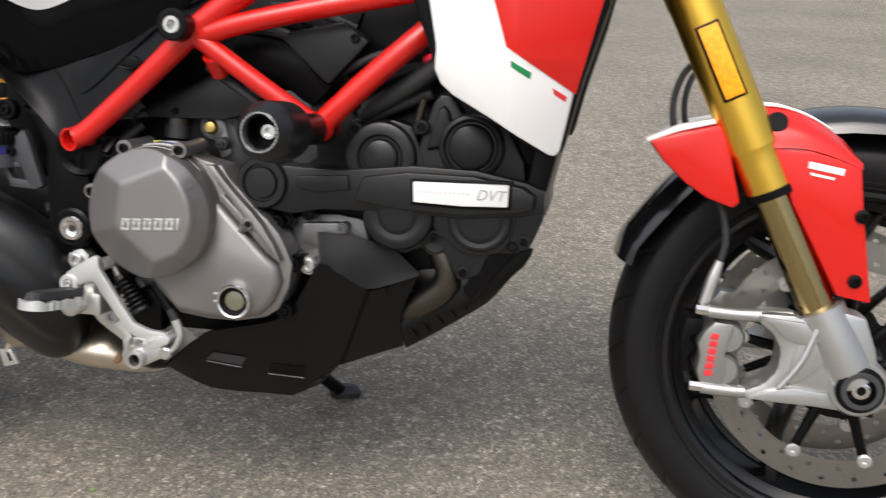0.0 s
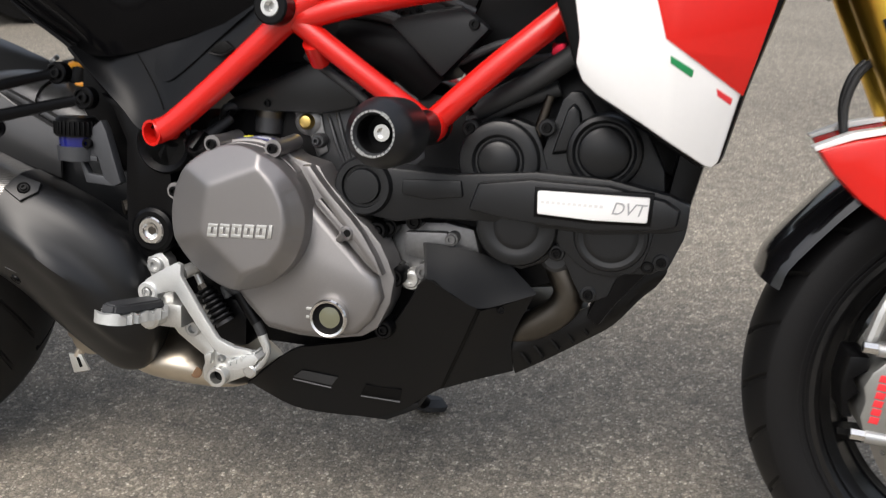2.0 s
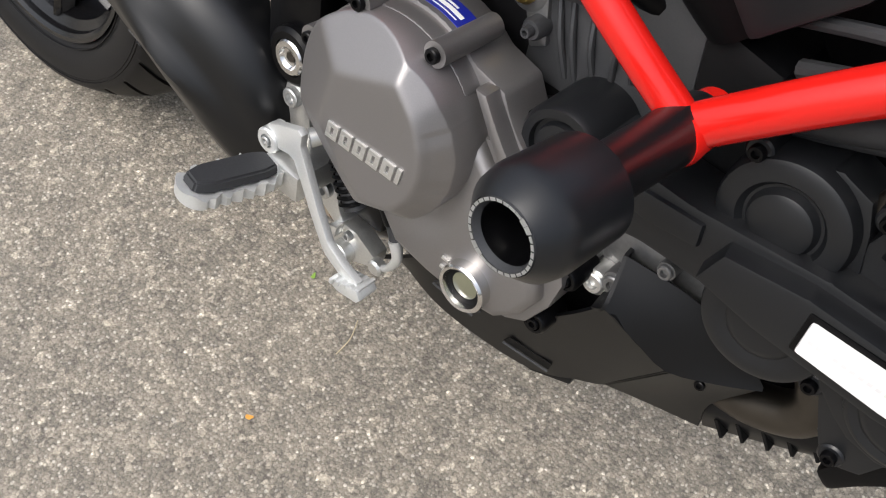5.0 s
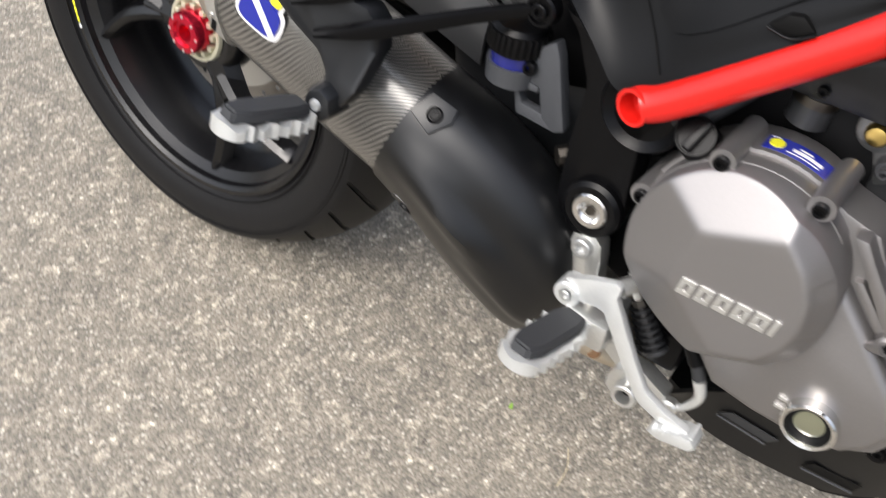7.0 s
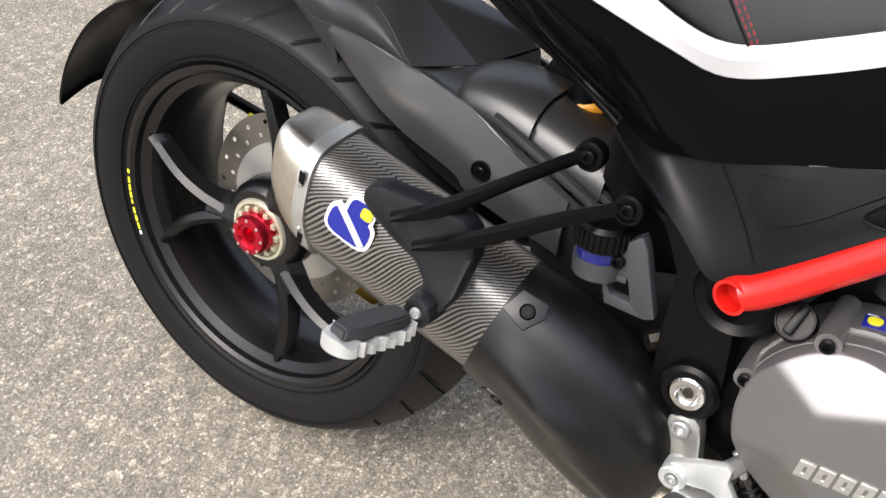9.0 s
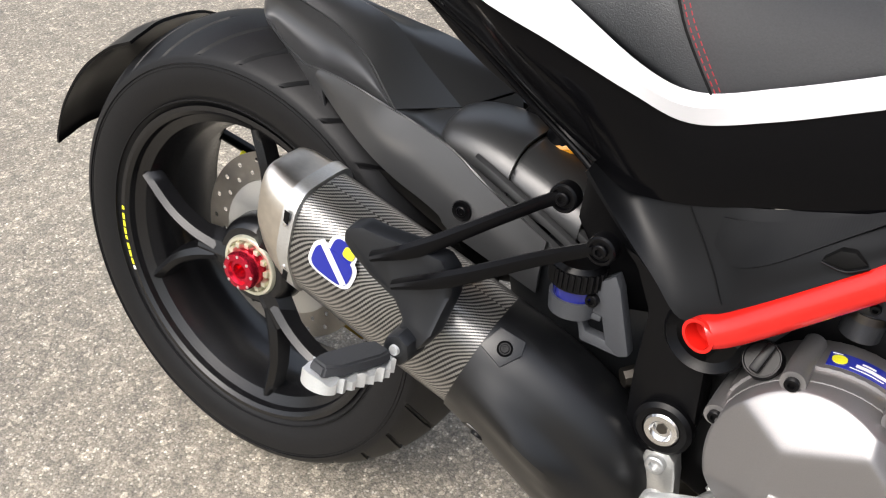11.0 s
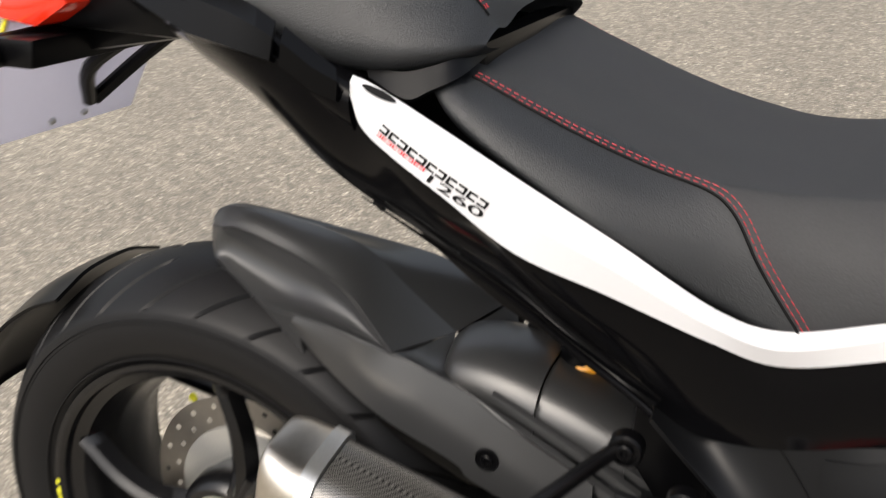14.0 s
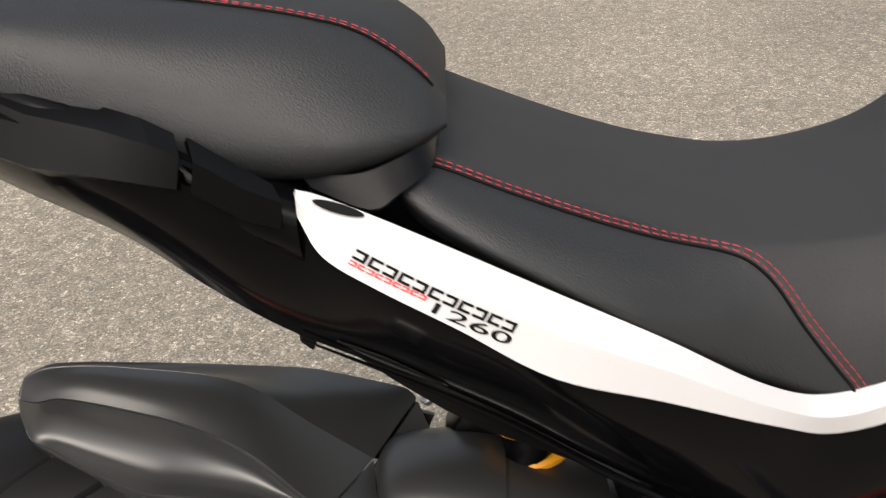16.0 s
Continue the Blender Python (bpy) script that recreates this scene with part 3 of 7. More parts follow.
LEG_TOP, LEG_BOT = Vector((1.33, -0.125, 0.79)), Vector((1.547, -0.13, 0.348))
for s in (-1, 1):
    seam = LEG_TOP.lerp(LEG_BOT, 0.60)
    lip = LEG_TOP.lerp(LEG_BOT, 0.49)
    leg = fork_part("fork_leg", tube([LEG_TOP, LEG_TOP.lerp(LEG_BOT, 0.45), lip, LEG_TOP.lerp(LEG_BOT, 0.505), seam], [0.0295, 0.0295, 0.0295, 0.027, 0.027], 32, 3), GOLD, bike, s, "gold anodised fork tube")
    fork_part("dust_seal", tube([seam, LEG_TOP.lerp(LEG_BOT, 0.62)], 0.0285, 24, 2), SATIN, leg, s)
    fork_part("inner_tube", tube([seam, LEG_BOT], 0.0215, 24, 2), GOLDD, leg, s, "bronze coated inner tube")
    foot = prism([(1.518, 0.372), (1.545, 0.39), (1.58, 0.382), (1.594, 0.345), (1.604, 0.305), (1.592, 0.272), (1.562, 0.266), (1.5, 0.27), (1.452, 0.271), (1.452, 0.283), (1.472, 0.292), (1.486, 0.31), (1.488, 0.335), (1.478, 0.354), (1.462, 0.365), (1.462, 0.379), (1.5, 0.379)], -0.152, -0.108, 0.006)
    fork_part("axle_clamp", foot, CAST, leg, s, "pale cast axle foot with caliper mounts")
    fork_part("clamp_web", prism([(1.505, 0.352), (1.535, 0.368), (1.552, 0.345), (1.53, 0.31), (1.498, 0.288), (1.5, 0.32)], -0.1545, -0.148, 0.002, 0.1), CAST, leg, s)
    fork_part("clamp_rib", tube([(1.528, -0.154, 0.37), (1.512, -0.156, 0.325), (1.49, -0.154, 0.29)], 0.0045, 8, 4), CAST, leg, s)
    fork_part("clamp_collar", tube([LEG_BOT + Vector((-0.009, 0, 0.018)), LEG_BOT + Vector((0.006, 0, -0.02))], [0.0255, 0.0275], 24, 2), CAST, leg, s)
    fork_part("foot_tube", tube([(1.53, -0.132, 0.386), (1.552, -0.134, 0.345), (1.576, -0.134, 0.302)], [0.0285, 0.03, 0.031], 28, 3), CAST, leg, s, "round cast foot of the fork leg")
    fork_part("foot_gusset", prism([(1.462, 0.376), (1.512, 0.372), (1.53, 0.35), (1.51, 0.345), (1.49, 0.352), (1.476, 0.366)], -0.158, -0.15, 0.002), CAST, leg, s)
    fork_part("foot_gusset", prism([(1.455, 0.274), (1.476, 0.286), (1.505, 0.292), (1.545, 0.288), (1.55, 0.272), (1.5, 0.272)], -0.158, -0.15, 0.002), CAST, leg, s)
    fork_part("axle_boss", lathe([(-0.05, 0.036), (-0.003, 0.036), (0.002, 0.033), (0.002, 0.024)], (1.58, -0.152, 0.297), sides=36), CAST, leg, s)
    for zz in (0.262, 0.25):
        fork_part("pinch_screw", tube([(1.6, -0.135 + (zz - 0.25), zz + 0.02), (1.6, -0.135 + (zz - 0.25), zz + 0.008)], 0.005, 10, 2), SATIN, leg, s)
    fork_part("axle_puck", lathe([(-0.03, 0.0), (-0.03, 0.026), (0.0, 0.028), (0.004, 0.024), (0.004, 0.016), (-0.002, 0.015), (-0.002, 0.008), (0.002, 0.007), (0.002, 0)], (1.58, -0.16, 0.297), sides=32), SATIN, leg, s, "black axle protector puck")
    fork_part("puck_ring", lathe([(0, 0.0235), (0.0015, 0.0225), (0.0015, 0.0165)], (1.58, -0.1635, 0.297), sides=32), GREY, leg, s)
    fork_part("axle_bolt", bolt((1.58, -0.159, 0.297), 0.0105, height=0.004), CHROME, leg, s)
    for zz in (0.279, 0.375):
        fork_part("caliper_bolt", tube([(1.388, -0.14, zz), (1.404, -0.14, zz - 0.001)], 0.0062, 6, 2), CHROME, leg, s)
        fork_part("caliper_arm", tube([(1.402, -0.14, zz - 0.001), (1.44, -0.138, zz - 0.003), (1.5, -0.135, zz - 0.002)], [0.0078, 0.0076, 0.009], 16, 3), CAST, leg, s)
    cal = fork_part("brake_caliper", prism([(1.412, 0.364), (1.436, 0.362), (1.434, 0.346), (1.428, 0.32), (1.431, 0.303), (1.429, 0.283), (1.42, 0.277), (1.4, 0.279), (1.394, 0.298), (1.397, 0.316), (1.393, 0.333), (1.4, 0.35)], -0.142, -0.06, 0.004, 0.05), CALM, leg, s, "grey cast radial brake caliper")
    for x, z in ((1.43, 0.341), (1.427, 0.3)):
        fork_part("piston_housing", lathe([(0, 0.0205), (0.02, 0.02), (0.0255, 0.0165), (0.026, 0.0)], (x, -0.112, z), sides=28), CALM, cal, s)
    fork_part("pad_carrier", prism([(1.38, 0.36), (1.4, 0.361), (1.4, 0.345), (1.386, 0.335), (1.395, 0.322), (1.384, 0.31), (1.392, 0.292), (1.38, 0.292), (1.375, 0.325)], -0.128, -0.07, 0.003), SATIN, cal, s)
    for k in range(6):
        x, z = 1.4035 + 0.0008 * k, 0.294 + 0.0092 * k
        fork_part("maker_mark", prism([(x, z), (x + 0.0095, z - 0.001), (x + 0.011, z + 0.0065), (x + 0.0015, z + 0.0075)], -0.1426, -0.13, 0.0004), REDD, cal, s)
    fork_part("bleed_banjo", tube([(1.4, -0.118, 0.376), (1.408, -0.118, 0.41), (1.414, -0.118, 0.432)], [0.008, 0.008, 0.005], 10, 3), ALU, leg, s)
    fork_part("brake_hose", tube([(1.414, -0.118, 0.43), (1.418, -0.118, 0.462), (1.404, -0.115, 0.51), (1.36, -0.1, 0.56), (1.345, -0.1, 0.61), (1.352, -0.105, 0.65), (1.37, -0.11, 0.672)], 0.0042, 10, 5), RUBBERG, leg, s)

# reflector on the right fork leg
axis = (LEG_BOT - LEG_TOP).normalized()
perp = Vector((axis.z, 0, -axis.x))
c0 = LEG_TOP.lerp(LEG_BOT, 0.275)
for w, ln, y0, y1, mat, nm in ((0.014, 0.046, -0.031, -0.024, SATIN, "reflector_frame"), (0.0115, 0.043, -0.034, -0.028, AMBER, "reflector")):
    c = [c0 + perp * (a * w) + axis * (b * ln) for a, b in ((-1, -1), (1, -1), (1, 1), (-1, 1))]
    part(nm, prism([(p.x, p.z) for p in c], c0.y + y0, c0.y + y1, 0.0015), mat, bike, "amber reflector" if mat is AMBER else "")

# front mudguard
fender = part("front_mudguard", turned(loft([[(FC[0] + r * math.cos(radians(a)) * k, y, FC[2] + r * math.sin(radians(a)) * k) for y, k in ((-0.078, 0.93), (-0.068, 0.985), (-0.035, 1.02), (0, 1.03), (0.035, 1.02), (0.068, 0.985), (0.078, 0.93))]
              for a, r in ((30, 0.315), (50, 0.315), (75, 0.316), (100, 0.318), (125, 0.318), (150, 0.316), (158, 0.314))], 4, 3, thick=0.003), STEER), FENDERM, bike, "black front mudguard")
for s in (-1, 1):
    rear_flap = [(1.316, 0.575), (1.352, 0.588), (1.402, 0.6), (1.415, 0.56), (1.43, 0.505), (1.422, 0.497), (1.39, 0.508), (1.362, 0.526), (1.334, 0.552)]
    fork_part("mudguard_flap", prism(rear_flap, -0.142, -0.112, 0.009, 0.05), RED, fender, s, "red mudguard cheek with pointed tail")
    fork_part("flap_edge", prism([(1.314, 0.577), (1.35, 0.594), (1.402, 0.606), (1.403, 0.6), (1.352, 0.587), (1.317, 0.573)], -0.136, -0.108, 0.0012), WHITE, fender, s)
    front_flap = [(1.456, 0.575), (1.5, 0.574), (1.53, 0.566), (1.558, 0.556), (1.566, 0.502), (1.586, 0.394), (1.545, 0.401), (1.483, 0.51)]
    flap = fork_part("mudguard_flap", prism(front_flap, -0.147, -0.112, 0.006, 0.03), RED, fender, s, "red mudguard cheek beside the fork")
    hood = loft([[(xa, -0.1455, za), ((xa + xb) / 2, -0.137, (za + zb) / 2 + 0.002), (xb, -0.112, zb)] for xa, za, xb, zb in ((1.457, 0.573, 1.442, 0.62), (1.478, 0.574, 1.47, 0.618), (1.502, 0.572, 1.498, 0.61), (1.53, 0.564, 1.537, 0.587), (1.557, 0.553, 1.56, 0.563))], 4, 4, thick=0.003)
    fork_part("flap_hood", hood, RED, flap, s)
    fork_part("hood_edge", tube([(1.442, -0.113, 0.621), (1.47, -0.113, 0.6195), (1.498, -0.113, 0.611), (1.525, -0.113, 0.597)], [0.0015, 0.0018, 0.0018, 0.0008], 8, 4), WHITE, flap, s)
    # no real opening: a black disc paints the hole's dark inside
    fork_part("flap_hole", lathe([(0, 0.0125), (0.005, 0.012), (0.005, 0.0)], (1.461, -0.132, 0.601), (0, -1, 0.55), 24), BLACKD, flap, s)
    for zz in (0.5, 0.424):
        fork_part("flap_screw", lathe([(0.0, 0.008), (0.0225, 0.008), (0.0235, 0.004), (0.02, 0.004), (0.02, 0)], (1.562, -0.128, zz), (0, -1, 0), 14), SATIN, flap, s)
    fork_part("maker_mark", prism([(1.5, 0.5475), (1.528, 0.5425), (1.527, 0.5395), (1.501, 0.544)], -0.148, -0.13, 0.0005), WHITE, flap, s)
    fork_part("maker_mark", prism([(1.498, 0.56), (1.538, 0.553), (1.537, 0.545), (1.497, 0.552)], -0.148, -0.13, 0.0008), WHITE, flap, s)

# frame ------------------------------------------------------------------
END = [(0.5985, -0.187, 0.545), (0.6025, -0.179, 0.5465), (0.624, -0.177, 0.559), (0.684, -0.174, 0.612), (0.752, -0.172, 0.675)]
frame_part = part("trellis_frame", tube(END, [0.0148, 0.0143, 0.0138, 0.0142, 0.0148], 32, 5, bore=0.8), RED, bike, "red painted steel tube frame")


def frame_tube(points, r):
    for s in (1, -1):
        part("frame_tube", tube([(x, y * s, z) for x, y, z in points], r, 22, 4), RED, frame_part)


part("frame_tube", tube([(x, -y, z) for x, y, z in END], [0.0148, 0.0143, 0.0138, 0.0142, 0.0148], 32, 5, bore=0.8), RED, frame_part)
frame_tube([(0.752, -0.172, 0.675), (0.8, -0.168, 0.714), (0.86, -0.16, 0.755)], 0.0155)
frame_tube([(0.77, -0.172, 0.678), (0.822, -0.17, 0.694), (0.9, -0.162, 0.712), (0.99, -0.15, 0.73), (1.06, -0.13, 0.745)], 0.013)
frame_tube([(0.768, -0.172, 0.676), (0.852, -0.166, 0.618), (0.921, -0.157, 0.572)], 0.0122)
frame_tube([(0.915, -0.157, 0.571), (0.976, -0.154, 0.63), (1.04, -0.145, 0.687), (1.1, -0.12, 0.74)], 0.0146)
for s in (1, -1):
    part("frame_node", lathe([(-0.03, 0.0), (-0.03, 0.0165), (0.016, 0.0175), (0.02, 0.0155), (0.02, 0)], (0.9195, s * 0.155, 0.572), (0, s, 0), 28), RED, frame_part)
frame_tube([(0.785, -0.17, 0.655), (0.787, -0.15, 0.635)], 0.012)
part("frame_washer", lathe([(0, 0.019), (0.022, 0.019), (0.024, 0.017), (0.024, 0.010)], (0.752, -0.187, 0.689), sides=28), SATIN, frame_part)
part("frame_bolt", bolt((0.752, -0.196, 0.689), 0.0115, height=0.016), ALU, frame_part)

# crash slider
ax = Vector((-0.075, -1, 0.02)).normalized()
base = Vector((0.917, -0.15, 0.571))
slider = part("frame_slider", lathe([(-0.01, 0.0), (-0.01, 0.0195), (0.095, 0.0185), (0.1, 0.0215), (0.102, 0.029), (0.106, 0.033), (0.15, 0.034), (0.16, 0.032), (0.172, 0.0225)], base, ax, 40), PLASTIC, bike, "black round crash protector on the frame")
tip = base + ax * 0.172
part("slider_ring", lathe([(-0.002, 0.0224), (0.0006, 0.0218), (0.0006, 0.0197), (-0.004, 0.018)], tip, ax, 40), GREY, slider, "dull metal end ring")
u_s = ax.orthogonal().normalized()
w_s = ax.cross(u_s)
ticks = []
for k in range(30):
    a0, a1 = 2 * math.pi * k / 30, 2 * math.pi * (k + (0.95 if k % 15 < 4 else 0.8)) / 30
    r0, r1 = (0.0192, 0.0226) if k % 15 < 2 else (0.02, 0.0219)
    tk = bmesh.new()
    tk.faces.new([tk.verts.new(tip + ax * (0.0012 + (0.0216 - r) * 0.02) + (u_s * math.cos(a) + w_s * math.sin(a)) * r) for a, r in ((a0, r0), (a0, r1), (a1, r1), (a1, r0))])
    bmesh.ops.solidify(tk, geom=tk.faces[:], thickness=0.0006)
    ticks.append(tk)
part("slider_print", joined(*ticks), ALUW, slider, "pale unreadable print round the rim", smooth=False)
part("slider_bore", lathe([(-0.004, 0.0181), (-0.03, 0.017), (-0.03, 0.0)], tip, ax, 32), SATIN, slider)
part("slider_bolt", bolt(tip - ax * 0.03, 0.0095, ax, 0.008), CHROME, slider)

# engine -----------------------------------------------------------------
engine = part("engine_block", prism([(0.6, 0.5), (0.62, 0.56), (0.72, 0.6), (0.84, 0.62), (0.95, 0.6), (1.0, 0.53), (1.02, 0.42), (0.98, 0.33), (0.85, 0.28), (0.68, 0.28), (0.61, 0.36)], -0.098, 0.14, 0.015), DARK, bike, "dark cast engine block")
part("rear_cylinder", prism([(0.72, 0.56), (0.8, 0.6), (0.9, 0.62), (0.96, 0.72), (0.86, 0.76), (0.72, 0.7), (0.66, 0.62)], -0.088, 0.1, 0.02), DARK, engine)
part("front_cylinder", prism([(0.98, 0.42), (1.02, 0.38), (1.18, 0.43), (1.2, 0.52), (1.14, 0.56), (1.0, 0.56)], -0.095, 0.1, 0.02), DARK, engine)
part("cylinder_wall", prism([(0.765, 0.5), (0.762, 0.59), (0.8, 0.612), (0.885, 0.618), (0.9, 0.53), (0.86, 0.5)], -0.1, -0.08, 0.004), GREY, engine, "dark cast cylinder wall with ribs")
for x0, z0, x1, z1 in [(0.779, 0.572, 0.802, 0.514), (0.79, 0.576, 0.81, 0.516), (0.81, 0.566, 0.822, 0.528), (0.832, 0.57, 0.838, 0.53), (0.85, 0.572, 0.852, 0.54)]:
    part("cylinder_rib", tube([(x0, -0.099, z0), ((x0 + x1) / 2, -0.103, (z0 + z1) / 2), (x1, -0.099, z1)], 0.0028, 8, 3), GREY, engine)
part("rear_belt_cover", prism([(0.655, 0.582), (0.76, 0.632), (0.83, 0.612), (0.82, 0.585), (0.78, 0.575), (0.66, 0.572)], -0.118, -0.08, 0.008), PLASTIC, engine)
part("intake_pipe", tube([(0.8, -0.09, 0.66), (0.86, -0.1, 0.655), (0.9, -0.08, 0.62)], 0.032, 20, 4), DARK, engine)
part("cross_pipe", tube([(0.655, -0.09, 0.602), (0.7, -0.095, 0.609), (0.752, -0.095, 0.614), (0.81, -0.095, 0.613), (0.85, -0.085, 0.6)], [0.017, 0.0185, 0.0185, 0.0185, 0.016], 24, 5), COVERM, engine, "smooth black pipe under the frame tube")
part("breather_stub", tube([(0.706, -0.1, 0.578), (0.704, -0.1, 0.548)], [0.0165, 0.0165], 20, 2), GREY, engine)
part("stub_clip", tube([(0.7055, -0.1, 0.5735), (0.705, -0.1, 0.566)], 0.0178, 20, 2), DULL, engine)
part("inner_wall", prism([(0.575, 0.36), (0.575, 0.47), (0.66, 0.49), (0.69, 0.42), (0.67, 0.33), (0.62, 0.34)], -0.125, 0.1, 0.004), COVERM, engine, "black inner wall behind the foot rest")
part("cable", tube([(0.766, -0.14, 0.642), (0.791, -0.14, 0.6251), (0.8156, -0.14, 0.6097), (0.838, -0.14, 0.594)], 0.0055, 12, 4), RUBBERG, engine)
CL = Vector((0.709, -0.165, 0.4585))


def round_clutch(a0, a1, step, r):
    """Points (x, z) on a circle round the clutch's middle, from angle a0 to a1 in degrees."""
    n = max(2, round(abs(a1 - a0) / step))
    return [(CL.x + r * math.cos(radians(a0 + (a1 - a0) * k / n)), CL.z + r * math.sin(radians(a0 + (a1 - a0) * k / n))) for k in range(n + 1)]


cover = round_clutch(214, 52, 6, 0.0868) + [(0.792, 0.52), (0.803, 0.503), (0.818, 0.488), (0.838, 0.466), (0.852, 0.455), (0.868, 0.437), (0.877, 0.42), (0.886, 0.398), (0.882, 0.369), (0.868, 0.338), (0.85, 0.326), (0.811, 0.318), (0.772, 0.318), (0.733, 0.323), (0.705, 0.35), (0.676, 0.37)]
engine_cover = part("engine_cover", prism(cover, -0.161, -0.115, 0.004), MAGN, engine, "grey-brown cast engine side cover")
part("cover_neck", prism(round_clutch(200, 40, 5, 0.0835) + [(0.745, 0.47), (0.66, 0.44)], -0.178, -0.15, 0.003), MAGN, engine_cover)
face_bm = prism([(0.655, 0.405), (0.688, 0.376), (0.712, 0.353), (0.733, 0.329), (0.772, 0.3235), (0.808, 0.323), (0.846, 0.331), (0.864, 0.35), (0.875, 0.376), (0.8685, 0.4), (0.853, 0.411), (0.787, 0.4785), (0.765, 0.49), (0.7, 0.46)], -0.1745, -0.15, 0.0)
bmesh.ops.recalc_face_normals(face_bm, faces=face_bm.faces[:])
bmesh.ops.bevel(face_bm, geom=[e for e in face_bm.edges if all(v.co.y < -0.17 for v in e.verts)], offset=0.0085, segments=2, profile=0.5, affect="EDGES", clamp_overlap=True)
part("cover_face", face_bm, MAGN, engine_cover, "smooth flat lower face of the cover", sharp=50)
part("cover_rib", prism([(0.776, 0.521), (0.787, 0.521), (0.8, 0.504), (0.815, 0.487), (0.836, 0.466), (0.85, 0.45), (0.866, 0.425), (0.876, 0.404), (0.87, 0.404), (0.845, 0.436), (0.818, 0.466), (0.796, 0.494)], -0.176, -0.155, 0.0035), MAGN, engine_cover)
part("cover_web", prism([(0.79, 0.482), (0.797, 0.484), (0.83, 0.451), (0.868, 0.409), (0.864, 0.404)], -0.168, -0.155, 0.002), MAGN, engine_cover)
part("cover_lug", joined(lathe([(0, 0.0095), (0.014, 0.0085), (0.0165, 0.0065), (0.0165, 0)], (0.8315, -0.162, 0.4485), sides=20), tube([(0.8315, -0.1765, 0.4485), (0.8225, -0.171, 0.4405), (0.815, -0.166, 0.436)], [0.0065, 0.0045, 0.002], 12, 3)), MAGN, engine_cover)
# black disc on the lug, its colour standing for the shaded bore
part("lug_bore", lathe([(0, 0.0042), (0.0006, 0.0042), (0.0006, 0)], (0.8335, -0.1784, 0.4495), sides=14), BLACKD, engine_cover)
FACE = [(-0.024, 0.038), (0.034, 0.062), (0.053, 0.043), (0.0635, 0.021), (0.0665, -0.002), (0.062, -0.024), (0.048, -0.045), (0.018, -0.0585), (-0.032, -0.016)]
FALL = (0.72, 1.15, 1.3, 1.4, 1.4, 1.3, 1.15, 0.56, 0.52)


def clutch_height(x, z):
    """How far the clutch cover stands out: a flat face with planes falling away from its edges, softly rounded where they meet."""
    terms = [0.0]
    for i, fall in enumerate(FALL):
        (x0, z0), (x1, z1) = FACE[i], FACE[(i + 1) % len(FACE)]
        ln = math.hypot(x1 - x0, z1 - z0)
        terms.append(fall * ((x - x0) * -(z1 - z0) + (z - z0) * (x1 - x0)) / ln)
    k = 0.0011
    top = max(terms)
    drop = top + k * math.log(sum(math.exp((t - top) / k) for t in terms))
    a = math.degrees(math.atan2(z, x))
    if -11 < a < 29 and drop > 0.0045:
        drop += 0.0013
    return 0.055 - drop


clutch = bmesh.new()
N_A = 216
rows_ = [[(r, clutch_height(r * math.cos(2 * math.pi * k / N_A), r * math.sin(2 * math.pi * k / N_A))) for k in range(N_A)] for r in [0.081 * j / 38 for j in range(1, 39)]]
rows_.append([(0.0821, h - 0.0016) for r, h in rows_[-1]])
rows_.append([(0.0821, -0.004) for k in range(N_A)])
ringv = [[clutch.verts.new((CL.x + r * math.cos(2 * math.pi * k / N_A), CL.y - h, CL.z + r * math.sin(2 * math.pi * k / N_A))) for k, (r, h) in enumerate(row)] for row in rows_]
mid_v = clutch.verts.new((CL.x, CL.y - clutch_height(0, 0), CL.z))
for k in range(N_A):
    clutch.faces.new((mid_v, ringv[0][k], ringv[0][(k + 1) % N_A]))
for a, b in zip(ringv, ringv[1:]):
    for k in range(N_A):
        q = (k + 1) % N_A
        clutch.faces.new((a[k], b[k], b[q], a[q]))
clutch_cover = part("clutch_cover", clutch, MAGN, engine_cover, "round faceted clutch cover", sharp=48)


def hollow_mark(x0, z0, w, h, lean, stroke, y0, y1, bar=False):
    """A raised slanted box outline, or a solid bar, standing for one sign of a maker's name."""
    def quad(a0, a1, b0, b1):
        return [(x0 + a + lean * b, z0 + b) for a, b in ((a0, b0), (a1, b0), (a1, b1), (a0, b1))]
    if bar:
        return prism(quad(0, w, 0, h), y0, y1, 0.0004)
    return joined(*(prism(quad(*q), y0, y1, 0.0004) for q in ((0, w, 0, stroke), (0, w, h - stroke, h), (0, stroke * 1.25, stroke, h - stroke), (w - stroke * 1.25, w, stroke, h - stroke))))


for k in range(6):
    w = 0.0118 if k < 5 else 0.0042
    part("raised_mark", hollow_mark(0.6852 + k * 0.0144, 0.4395 + 0.0009 * k, w, 0.0148, 0.13, 0.0036, -0.2216, -0.219, k == 5), ALU, clutch_cover, "raised bright maker's mark")
for x, y, z in ((0.6757, -0.19, 0.5385), (0.7495, -0.192, 0.539), (0.6285, -0.188, 0.481)):
    part("cover_boss", tube([(x, y, z), (x, y + 0.03, z), (x + 0.002, y + 0.062, z + 0.003)], [0.0098, 0.0096, 0.0092], 22, 3), MAGN, engine_cover)
    part("cover_bolt", bolt((x, y - 0.0005, z), 0.0058, height=0.0045), SATIN, engine_cover)
